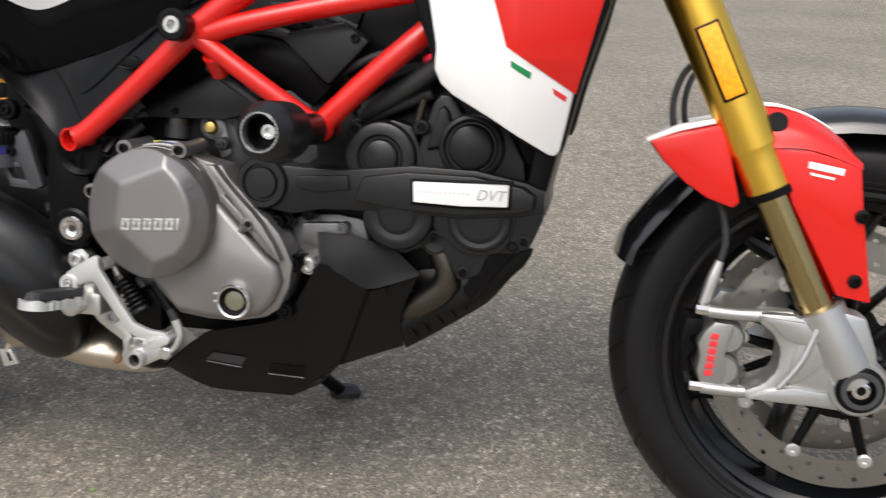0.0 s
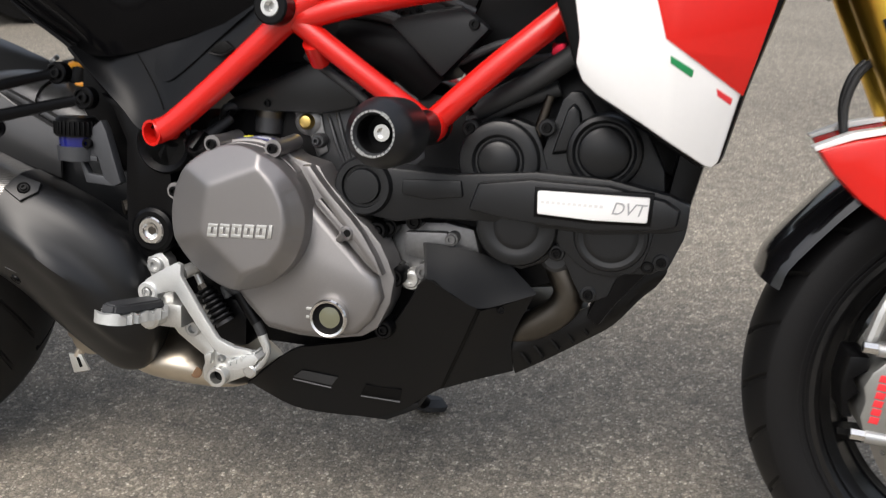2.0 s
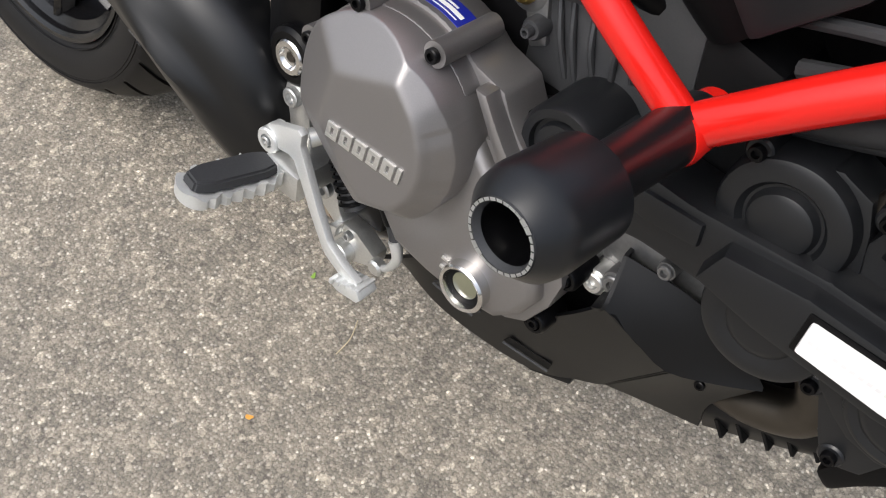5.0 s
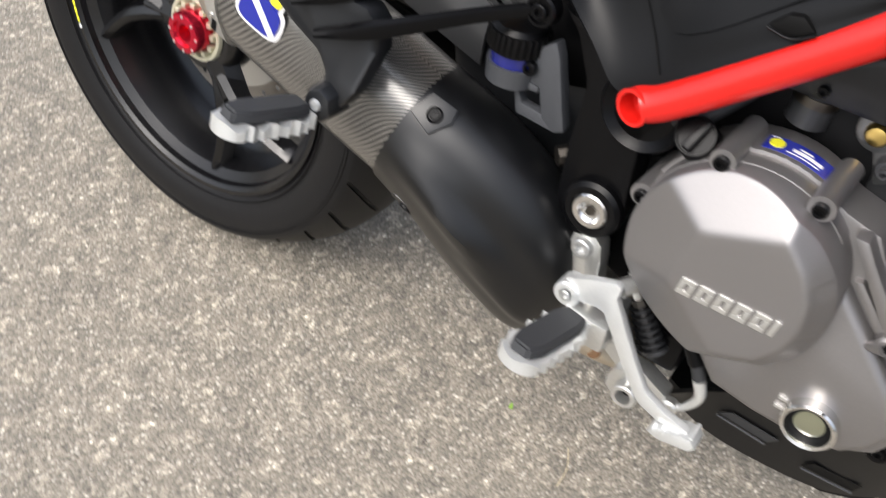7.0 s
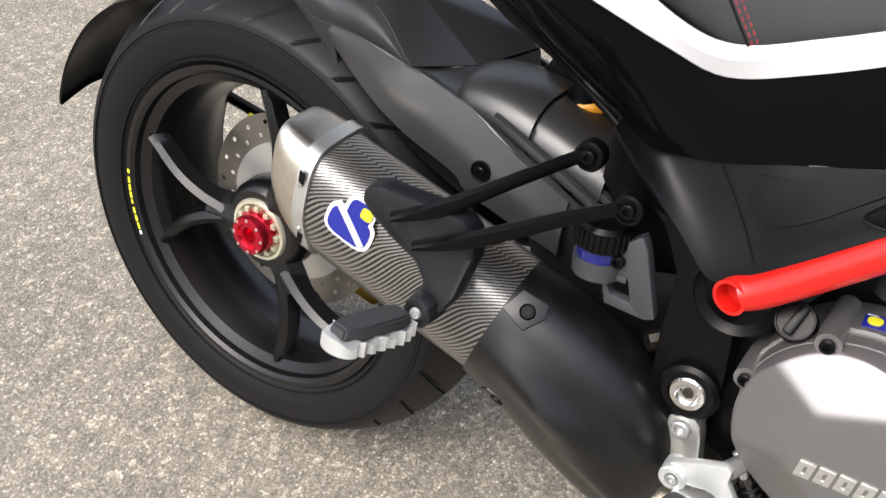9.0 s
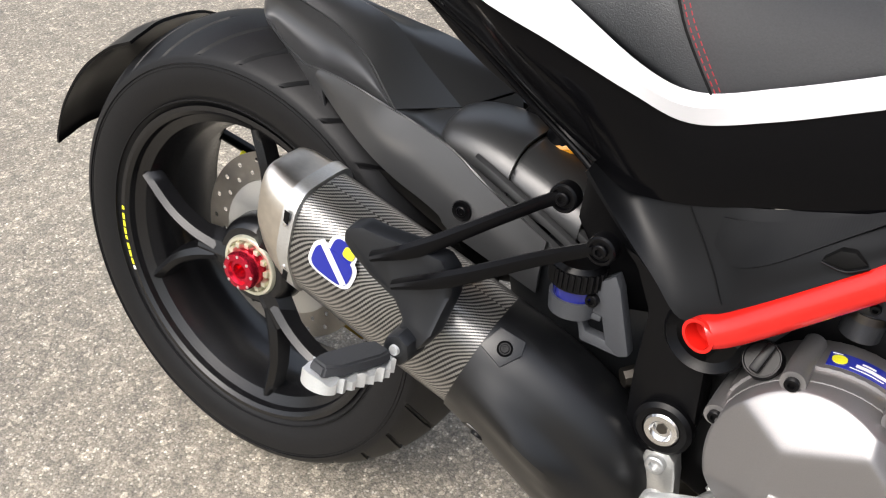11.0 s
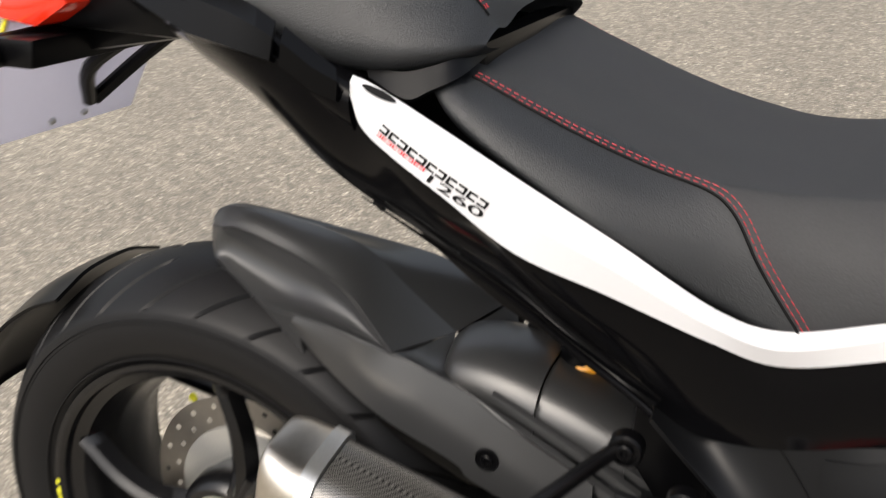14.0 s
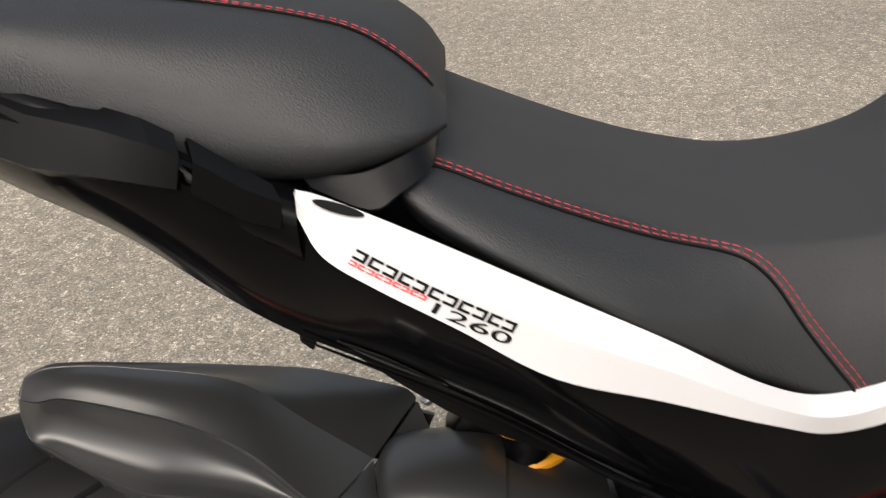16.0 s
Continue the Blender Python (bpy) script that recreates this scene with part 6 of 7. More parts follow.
tip_ = [[p.lerp(Vector((-0.0135, -0.008, 0.668)), k) for p in channel[0]] for k in (0.8, 0.4)]
part("hugger_channel", loft(tip_ + channel, 3, 4, thick=0.002), HUGM, hugger, "hollow side of the hugger")
facet = []
for i, (d, f) in enumerate(zip(d_line, f_line)):
    sink = 0.004 * math.sin(math.pi * i / (N_H - 1))
    facet.append([d, d.lerp(f, 0.35) + Vector((0, 0, -sink)), d.lerp(f, 0.75) + Vector((0, 0, -sink * 0.6)), f])
part("hugger_facet", loft(facet, 3, 3, thick=-0.002), HUGM, hugger, "flat far facet of the crest")
part("hugger_skirt", loft([[f, f + Vector((0.004, 0.012, -0.02 - 0.03 * i / N_H)), f + Vector((0.01, 0.014, -0.04 - 0.05 * i / N_H))] for i, f in enumerate(f_line)], 2, 2, thick=0.002), HUGM, hugger)
part("facet_end", loft([[d_line[-1] + Vector((0.004, 0.004, -0.002)), f_line[-1] + Vector((0.001, -0.002, -0.002))], [d_line[-1] + Vector((0.03, 0.02, -0.02)), f_line[-1] + Vector((0.016, -0.02, -0.034))]], 3, 3, thick=-0.002), HUGM, hugger)
part("hugger_lip", loft([[b, b + Vector((0.006, 0.004, -0.012 - 0.006 * i)), b + Vector((0.012, 0.012, -0.02 - 0.012 * i))] for i, b in enumerate(along(B_EDGE[:6], 6))], 3, 2, thick=0.002), HUGM, hugger)
# slope from the strip's end down to the raised side edge, in front of the hump
part("hugger_saddle", loft([[Vector((0.223, -0.079, 0.6)), Vector((0.232, -0.045, 0.592)), Vector((0.2515, 0.006, 0.5865))], [Vector((0.248, -0.082, 0.595)), Vector((0.254, -0.055, 0.58)), Vector((0.262, -0.028, 0.574))], [Vector((0.3, -0.084, 0.579)), Vector((0.302, -0.068, 0.565)), Vector((0.304, -0.058, 0.556))], [Vector((0.36, -0.089, 0.547)), Vector((0.36, -0.076, 0.541)), Vector((0.36, -0.066, 0.535))]], 5, 5, thick=-0.002), HUGM, hugger)
low = along([(0.116, -0.0785, 0.6085), (0.1586, -0.0885, 0.5793), (0.2037, -0.094, 0.5507), (0.2459, -0.0965, 0.5317), (0.2935, -0.098, 0.5151), (0.3181, -0.099, 0.4974), (0.42, -0.103, 0.47)], 11)
blade = [[b + Vector((0, -0.002, 0.0012)), b.lerp(a, 0.5) + Vector((0, -0.004, 0.001)), a] for a, b in zip(low, along(B_EDGE[5:], 11))]
part("hugger_blade", loft(blade, 3, 3, thick=0.004), HUGM, hugger, "flat side blade with a crisp upper edge")
far_blade = [flip([b + Vector((0, -0.003, 0.001)), a]) for a, b in zip(low[:7], along(B_EDGE[5:12], 7))]
part("hugger_blade", loft(far_blade, 3, 3, thick=0.004), HUGM, hugger)
def hump_rows(stations):
    """Sections of a rounded lid with a flattened top and soft shoulders."""
    out = []
    for x, z, w, h, dx in stations:
        row = []
        for d in range(-90, 91, 15):
            a = radians(d)
            yy = w * math.copysign(abs(math.sin(a)) ** 0.75, math.sin(a))
            row.append((x + dx * (1 - abs(yy) / w), yy, z - h + h * abs(math.cos(a)) ** 0.75))
        out.append(row)
    return out


part("hugger_hump", loft(hump_rows(((0.262, 0.579, 0.046, 0.03, -0.006), (0.266, 0.5885, 0.052, 0.04, -0.006), (0.276, 0.594, 0.058, 0.045, -0.006), (0.305, 0.597, 0.062, 0.05, -0.004), (0.335, 0.594, 0.064, 0.05, 0.0), (0.356, 0.589, 0.065, 0.05, 0.003))), 4, 3, thick=-0.003), HUGM, hugger, "rounded cover behind the crest")
part("hump_step", loft(hump_rows(((0.359, 0.584, 0.062, 0.05, 0.003), (0.362, 0.5845, 0.0635, 0.05, 0.003), (0.395, 0.577, 0.066, 0.05, 0.0), (0.44, 0.562, 0.068, 0.05, 0.0))), 4, 3, thick=-0.003), HUGM, hugger)
part("step_gap", loft(hump_rows(((0.258, 0.577, 0.047, 0.034, -0.006), (0.264, 0.585, 0.0505, 0.04, -0.006))), 2, 3, thick=-0.002), BLACKD, hugger)
part("step_gap", loft(hump_rows(((0.354, 0.5865, 0.0635, 0.05, 0.003), (0.362, 0.5815, 0.0615, 0.05, 0.003))), 2, 3, thick=-0.002), BLACKD, hugger)
part("shock_seat", prism([(0.31, 0.585), (0.33, 0.615), (0.375, 0.622), (0.4, 0.605), (0.39, 0.58)], 0.03, 0.075, 0.005), SATIN, hugger)
part("seat_bolt", bolt((0.3, 0.06, 0.612), 0.008, (-0.6, -0.3, 0.7), 0.006), CAST, hugger)
part("hugger_floor", prism([(0.2, 0.53), (0.26, 0.53), (0.36, 0.525), (0.45, 0.5), (0.45, 0.47), (0.3, 0.48), (0.23, 0.51)], -0.08, 0.08, 0.006), SATIN, hugger)
for k, (x0, z0) in enumerate(((0.298, 0.5735), (0.318, 0.5735), (0.337, 0.573))):
    y0 = -0.076 + 0.011 * k
    line = [Vector((x0 + 0.14 * u, y0 - 0.012 * u, z0 - 0.052 * u - 0.008 * u * u)) for u in (0, 0.2, 0.5, 0.8, 1)]
    part("hugger_rail", loft([[p + Vector((0, 0.001, 0.003)), p + Vector((0, -0.0045, 0.0005)), p + Vector((0, -0.0055, -0.007))] for p in line], 3, 2, thick=0.002), HUGM, hugger)
part("hugger_bolt", joined(lathe([(0, 0.0115), (0.002, 0.0105), (0.001, 0.008), (0.001, 0)], (0.325, -0.098, 0.5262), sides=20), bolt((0.325, -0.098, 0.5262), 0.0055, height=0.003)), SATIN, hugger)

# spray guard behind the wheel
part("spray_guard", loft([[(RC[0] + r * math.cos(radians(a)), y, RC[2] + r * math.sin(radians(a)) - 0.9 * abs(y) ** 1.5) for y in (-0.085, -0.065, -0.03, 0.03, 0.065, 0.085)] for a, r in ((121, 0.333), (129, 0.343), (140, 0.353), (152, 0.36), (161, 0.362), (164, 0.36))], 5, 4, thick=0.004), SATIN, bike, "black spray guard behind the rear tyre")
part("spray_guard_arm", tube([(0.02, 0.13, 0.33), (-0.2, 0.14, 0.36), (-0.36, 0.1, 0.42)], 0.009, 12, 5), SATIN, bike)

part("inner_mudguard", prism([(0.445, 0.56), (0.45, 0.66), (0.56, 0.64), (0.58, 0.5), (0.5, 0.48)], -0.095, 0.095, 0.01), SATIN, bike, "black plastic behind the shock absorber")

# rear shock
shock = part("shock_spring", tube([(0.345 + 0.06 * t + 0.034 * math.cos(t * 31), 0.03 + 0.034 * math.sin(t * 31), 0.498 + 0.15 * t) for t in (k / 50 for k in range(51))], 0.0065, 10, 2), ORANGE, bike, "yellow shock absorber spring")
part("shock_body", tube([(0.345, 0.012, 0.48), (0.408, 0.012, 0.68)], 0.021, 18, 2), SATIN, bike)

# tail and side panels --------------------------------------------------------
WP = [((0.250, -0.183, 0.875), (0.250, -0.188, 0.862)), ((0.262, -0.180, 0.870), (0.262, -0.195, 0.842)), ((0.29, -0.183, 0.858), (0.289, -0.203, 0.826)), ((0.33, -0.184, 0.838), (0.328, -0.207, 0.804)),
      ((0.38, -0.182, 0.811), (0.378, -0.204, 0.771)), ((0.44, -0.174, 0.777), (0.438, -0.19, 0.746)), ((0.505, -0.165, 0.738), (0.503, -0.179, 0.7205)), ((0.549, -0.157, 0.7265), (0.549, -0.165, 0.7045)),
      ((0.606, -0.162, 0.746), (0.607, -0.168, 0.7225)), ((0.672, -0.168, 0.774), (0.675, -0.173, 0.752)), ((0.756, -0.182, 0.814), (0.758, -0.188, 0.79))]
white_rows = []
for i, (a, b) in enumerate(WP):
    a, b = Vector(a), Vector(b)
    crest = a.lerp(b, 0.45) + Vector((0, -(0.002 + 0.007 * min(1.0, i / 3)) if i < 8 else -0.004, 0.002))
    white_rows.append([a, crest, b])
white_bm = loft(white_rows, 6, 1, thick=0.004)
# panel takes the darkened white, so its shade is partly painted in
part("white_side_panel", mirrored(white_bm), TAILW, bike, "white tail side panel", sharp=11)
white_r = part("white_side_panel", white_bm, TAILW, bike, "white tail side panel with printed model name", sharp=11)
wtree = BVHTree.FromBMesh(loft(white_rows, 6, 1))
def panel_mark(quad_uv):
    """A thin printed patch on the white panel; corners as (x, z)."""
    bm = bmesh.new()
    ring = []
    for x, z in quad_uv:
        q = wtree.ray_cast(Vector((x, -0.4, z)), Vector((0, 1, 0)))[0]
        ring.append(bm.verts.new((q if q else Vector((x, -0.205, z))) + Vector((0, -0.0008, 0))))
    bm.faces.new(ring)
    return bm


for x0, x1, z0, z1, h, mat, n, stroke in ((0.277, 0.3575, 0.8425, 0.7985, 0.0045, BLACKD, 11, 0.0012), (0.275, 0.3135, 0.8395, 0.8195, 0.0021, REDD, 9, 0.0006)):
    for k in range(n):
        def spot(u, up_):
            return x0 + (x1 - x0) * (k + u) / n + up_ * 0.7, z0 + (z1 - z0) * (k + u) / n + up_
        bms = [panel_mark([spot(u, a) for u, a in ((u0, a0), (u1, a0), (u1, a1), (u0, a1))]) for u0, u1, a0, a1 in ((0, 0.84, 0, stroke), (0, 0.84, h - stroke, h), (0, 0.22, stroke, h - stroke) if k % 2 else (0.62, 0.84, stroke, h - stroke))]
        part("model_mark", joined(*bms), mat, white_r, smooth=False)
number = lettering("1260", 0.0104, 0.0, (0, 0, 0), 0.0, 2.0, bold=0.0001)
for v in number.verts:
    u = v.co.x
    x, z = 0.311 + u * 1.04 + v.co.z * 0.45, 0.8165 - u * 0.57 + v.co.z * 0.62
    q = wtree.ray_cast(Vector((x, -0.4, z)), Vector((0, 1, 0)))[0]
    v.co = (q if q else Vector((x, -0.206, z))) + Vector((0, -0.0008, 0))
part("model_number", number, BLACKD, white_r, smooth=False)
# black oval laid on the panel paints the dark of its hole
slot = [wtree.find_nearest(Vector((0.272 + 0.0125 * math.cos(a) + 0.002 * math.sin(a), -0.186, 0.8655 - 0.0052 * math.cos(a) + 0.0042 * math.sin(a))))[0] + Vector((0, -0.0012, 0.0012)) for a in (2 * math.pi * k / 20 for k in range(20))]
tip_hole = bmesh.new()
tip_hole.faces.new([tip_hole.verts.new(p) for p in slot])
bmesh.ops.solidify(tip_hole, geom=tip_hole.faces[:], thickness=0.0006)
part("tip_slot", tip_hole, BLACKD, white_r, smooth=False)

tail_rows = []
for x, yt, zt, yb, zb in ((-0.09, -0.05, 0.95, -0.05, 0.905), (-0.02, -0.1, 0.95, -0.085, 0.9), (0.05, -0.15, 0.948, -0.115, 0.885), (0.1, -0.175, 0.936, -0.132, 0.866), (0.15, -0.187, 0.918, -0.145, 0.843), (0.2, -0.19, 0.89, -0.15, 0.81), (0.25, -0.19, 0.866, -0.15, 0.776)):
    tail_rows.append([(x, yt + 0.035, zt + 0.004), (x, yt + 0.004, zt), (x, yt + 0.002, zt - (zt - zb) * 0.25), (x, (yt + yb) / 2 + 0.008, (zt + zb) / 2 - 0.006), (x, yb + 0.012, zb + 0.002), (x, yb + 0.05, zb - 0.004)])
tail_r, tail_l = both("tail_panel", loft(tail_rows, 5, 4, thick=0.003), GLOSS, bike, "black tail side panel")
rail = [[(0.0, -0.10, 0.972), (0.0, -0.132, 0.958), (0.0, -0.146, 0.938), (0.0, -0.12, 0.918)], [(0.07, -0.135, 0.948), (0.072, -0.166, 0.937), (0.074, -0.179, 0.916), (0.074, -0.15, 0.9)], [(0.12, -0.158, 0.9285), (0.124, -0.186, 0.9185), (0.128, -0.196, 0.9), (0.126, -0.165, 0.885)],
        [(0.1475, -0.17, 0.9195), (0.16, -0.193, 0.911), (0.168, -0.2, 0.893), (0.163, -0.168, 0.88)], [(0.178, -0.186, 0.9135), (0.186, -0.1985, 0.9035), (0.186, -0.2, 0.889), (0.183, -0.17, 0.878)], [(0.1935, -0.188, 0.9055), (0.1985, -0.1985, 0.8975), (0.1965, -0.1985, 0.8865), (0.1935, -0.172, 0.876)]]
rail_end = [[(0.1985, -0.187, 0.903), (0.204, -0.198, 0.895), (0.2035, -0.197, 0.8835), (0.201, -0.17, 0.872)], [(0.222, -0.186, 0.8865), (0.226, -0.196, 0.8795), (0.225, -0.194, 0.868), (0.222, -0.168, 0.858)], [(0.2375, -0.186, 0.8765), (0.2435, -0.193, 0.8705), (0.243, -0.191, 0.861), (0.24, -0.168, 0.852)]]
for rows, nm in ((rail, "grab_rail"), (rail_end, "grab_rail_end")):
    part(nm, loft(rows, 1, 1, thick=-0.004), COVERM, tail_r, "matt black passenger grab rail", sharp=14)
    part(nm, loft([[(x, -y, z) for x, y, z in r] for r in rows], 1, 1, thick=-0.004), COVERM, tail_l, sharp=14)
under = part("tail_underside", prism([(-0.12, 0.91), (-0.1, 0.875), (0.09, 0.87), (0.25, 0.788), (0.31, 0.748), (0.42, 0.672), (0.5, 0.61), (0.58, 0.56), (0.62, 0.64), (0.5, 0.7), (0.3, 0.85), (0.1, 0.93)], -0.1, 0.1, 0.01), SATIN, bike, "black underside of the tail")
both("tail_flank", prism([(0.19, 0.81), (0.2275, 0.777), (0.2305, 0.758), (0.238, 0.7515), (0.2425, 0.7625), (0.25, 0.757), (0.268, 0.7435), (0.285, 0.729), (0.317, 0.705), (0.346, 0.687), (0.404, 0.66), (0.46, 0.63), (0.45, 0.665), (0.36, 0.725), (0.3, 0.765), (0.24, 0.81)], -0.12, -0.106, 0.002), SATIN, under)

gloss_rows = []
for x, yt, zt, yb, zb in ((-0.09, -0.05, 0.945, -0.05, 0.905), (-0.02, -0.104, 0.944, -0.088, 0.9), (0.05, -0.158, 0.94, -0.12, 0.885), (0.1, -0.184, 0.926, -0.138, 0.866), (0.15, -0.195, 0.906, -0.148, 0.843), (0.2, -0.195, 0.882, -0.15, 0.805)):
    a, b = Vector((x, yt, zt)), Vector((x - 0.004, yb, zb))
    gloss_rows.append([a, a.lerp(b, 0.33) + Vector((0, -0.009, 0)), a.lerp(b, 0.7) + Vector((0, -0.008, 0)), b])
for (xt, yt, zt), (xb, yb, zb) in (((0.25, -0.189, 0.863), (0.236, -0.146, 0.776)), ((0.29, -0.2, 0.826), (0.3, -0.142, 0.742)), ((0.33, -0.203, 0.804), (0.36, -0.137, 0.706)), ((0.38, -0.2, 0.771), (0.412, -0.132, 0.669)), ((0.44, -0.187, 0.746), (0.462, -0.131, 0.638)),
                                   ((0.503, -0.177, 0.7205), (0.505, -0.144, 0.6265)), ((0.549, -0.166, 0.705), (0.56, -0.151, 0.634)), ((0.607, -0.169, 0.7225), (0.618, -0.152, 0.652)), ((0.675, -0.174, 0.752), (0.692, -0.162, 0.676)), ((0.758, -0.189, 0.79), (0.758, -0.174, 0.713))):
    a, b = Vector((xt, yt + 0.003, zt + 0.002)), Vector((xb, yb, zb))
    bulge = Vector((0, -0.008 if xt < 0.5 else -0.003, 0))
    gloss_rows.append([a, a.lerp(b, 0.33) + bulge, a.lerp(b, 0.7) + bulge, b])
side_r, side_l = both("side_panel", loft(gloss_rows, 5, 5, thick=0.004), GLOSS, bike, "glossy black side panel below the seat")
gtree = BVHTree.FromBMesh(loft(gloss_rows, 5, 5))
on_side = lambda x, z, lift: gtree.find_nearest(Vector((x, -0.152, z)))[0] + Vector((0, -lift, 0))
# black strip on the panel's skin paints the shade of a recess
vent = loft([[on_side(x, z0, 0.0012), on_side(x, z1, 0.0012)] for x, z0, z1 in ((0.262, 0.7785, 0.777), (0.275, 0.776, 0.769), (0.29, 0.773, 0.761), (0.306, 0.763, 0.754), (0.32, 0.749, 0.748))], 4, 3, thick=0.0008)
part("side_vent", vent, BLACKD, side_r, "narrow dark slot")
part("vent_lip", tube([on_side(x, z, 0.0012) for x, z in ((0.26, 0.7775), (0.275, 0.768), (0.29, 0.76), (0.306, 0.753), (0.322, 0.747))], [0.0004, 0.0014, 0.0016, 0.0014, 0.0004], 8, 4), PLASTIC, side_r)
part("side_panel_lip", tube([(0.236, -0.149, 0.775), (0.3, -0.146, 0.741), (0.36, -0.141, 0.705), (0.412, -0.137, 0.668), (0.462, -0.138, 0.637), (0.505, -0.15, 0.61)], [0.0006, 0.0016, 0.0024, 0.003, 0.003, 0.003], 10, 5), GLOSS, side_r)

matte_rows = []
for (xt, yt, zt), (xb, yb, zb) in (((0.468, -0.131, 0.638), (0.47, -0.15, 0.636)), ((0.503, -0.131, 0.628), (0.512, -0.164, 0.603)), ((0.53, -0.141, 0.6305), (0.549, -0.169, 0.571)), ((0.56, -0.148, 0.6345), (0.578, -0.173, 0.546)), ((0.59, -0.15, 0.643), (0.605, -0.175, 0.5585)),
                                   ((0.622, -0.151, 0.652), (0.632, -0.178, 0.5835)), ((0.662, -0.157, 0.667), (0.669, -0.18, 0.6165)), ((0.7, -0.163, 0.6815), (0.707, -0.18, 0.65)), ((0.75, -0.172, 0.713), (0.738, -0.178, 0.68))):
    a, b = Vector((xt, yt, zt)), Vector((xb, yb, zb))
    matte_rows.append([a, a.lerp(b, 0.5) + Vector((0, 0.002 if xt < 0.6 else -0.003, 0)), a.lerp(b, 0.86), b])
matte_r, matte_l = both("frame_cover", loft(matte_rows, 5, 4, thick=0.004), FRAMEM, bike, "matt black cover above the frame tube")
mtree = BVHTree.FromBMesh(loft(matte_rows, 5, 4))
seam_line = [mtree.find_nearest(p)[0] + Vector((0, -0.0012, 0.0005)) for p in spline([(0.561, -0.14, 0.63), (0.579, -0.153, 0.608), (0.608, -0.168, 0.57)], 6)]
part("cover_seam", tube(seam_line, 0.0006, 6, 1), BLACKD, matte_r)
insert = loft([[mtree.find_nearest(Vector((x, -0.15, z0 + (z1 - z0) * k)))[0] + Vector((0, -0.0012, 0.0004)) for k in (0.08, 0.5, 0.86)] for x, z0, z1 in ((0.588, 0.636, 0.606), (0.612, 0.641, 0.592), (0.64, 0.65, 0.605), (0.68, 0.665, 0.638), (0.735, 0.7, 0.684))], 4, 3, thick=0.001)
part("cover_insert", insert, MESHM, matte_r, "finely ribbed insert")
# solid black piece; the hole's shade is put into its colour
part("cover_hole", prism([(0.667, 0.639), (0.677, 0.65), (0.687, 0.652), (0.697, 0.645), (0.684, 0.637)], -0.181, -0.172, 0.0015), BLACKD, matte_r)
part("cover_hole_edge", tube([(0.667, -0.1815, 0.638), (0.684, -0.1815, 0.636), (0.698, -0.1815, 0.644)], 0.0012, 8, 3), SATIN, matte_r)

# seats
SEAT = []
for x, wt, zs, zc, we, ze in ((0.298, 0.118, 0.88, 0.886, 0.155, 0.862), (0.318, 0.135, 0.874, 0.882, 0.168, 0.846), (0.36, 0.137, 0.856, 0.864, 0.176, 0.822), (0.42, 0.136, 0.832, 0.84, 0.175, 0.788), (0.47, 0.135, 0.816, 0.824, 0.164, 0.757),
                              (0.51, 0.131, 0.81, 0.818, 0.155, 0.7345), (0.55, 0.126, 0.808, 0.816, 0.155, 0.7245), (0.6, 0.122, 0.812, 0.82, 0.158, 0.74), (0.66, 0.122, 0.828, 0.838, 0.163, 0.766), (0.71, 0.124, 0.86, 0.87, 0.169, 0.792), (0.76, 0.126, 0.905, 0.915, 0.175, 0.812)):
    half = [(0.0, zc), (wt * 0.5, zc - (zc - zs) * 0.2), (wt * 0.86, zs + 0.002), (wt, zs - 0.004), ((wt + we) / 2 + 0.008, (zs + ze) / 2 + 0.004), (we + 0.002, ze + 0.004), (we - 0.012, ze - 0.008)]
    settle = 0.009 * max(0.0, min(1.0, (0.56 - x) / 0.1))
    SEAT.append([(x, -y, z) for y, z in half[::-1]] + [(x, y, z + settle * min(1.0, y / 0.1)) for y, z in half[1:]])
seat_bm = loft(SEAT, 18, 18)
seat_tree_bm = seat_bm.copy()
bmesh.ops.solidify(seat_bm, geom=seat_bm.faces[:], thickness=-0.02)
seat = part("rider_seat", seat_bm, VINYL, bike, "black vinyl rider seat with red double stitching")
seat_tree_bm.normal_update()
tree = BVHTree.FromBMesh(seat_tree_bm)
seat.data.materials.append(SUEDE)
SEAM_Z = [(0.32, 0.874), (0.379, 0.848), (0.444, 0.825), (0.485, 0.81), (0.505, 0.794), (0.524, 0.769), (0.545, 0.743), (0.559, 0.7265)]
for pl_ in seat.data.polygons:
    c = pl_.center
    edge = float(np.interp(c.x, [p[0] for p in SEAM_Z], [p[1] for p in SEAM_Z]))
    if abs(c.y) < 0.115 or c.x > 0.559 or c.z > edge:
        pl_.material_index = 1


def laid(points, tree_, lift, steps=8):
    """A line laid onto a surface."""
    out = []
    for p in spline(points, steps):
        q, n, _, _ = tree_.find_nearest(p)
        if n.z < 0 and abs(n.y) < 0.9:
            n = -n
        if n.dot(Vector((0, p.y, 0.25))) < 0:
            n = -n
        out.append(q + n * lift)
    return out


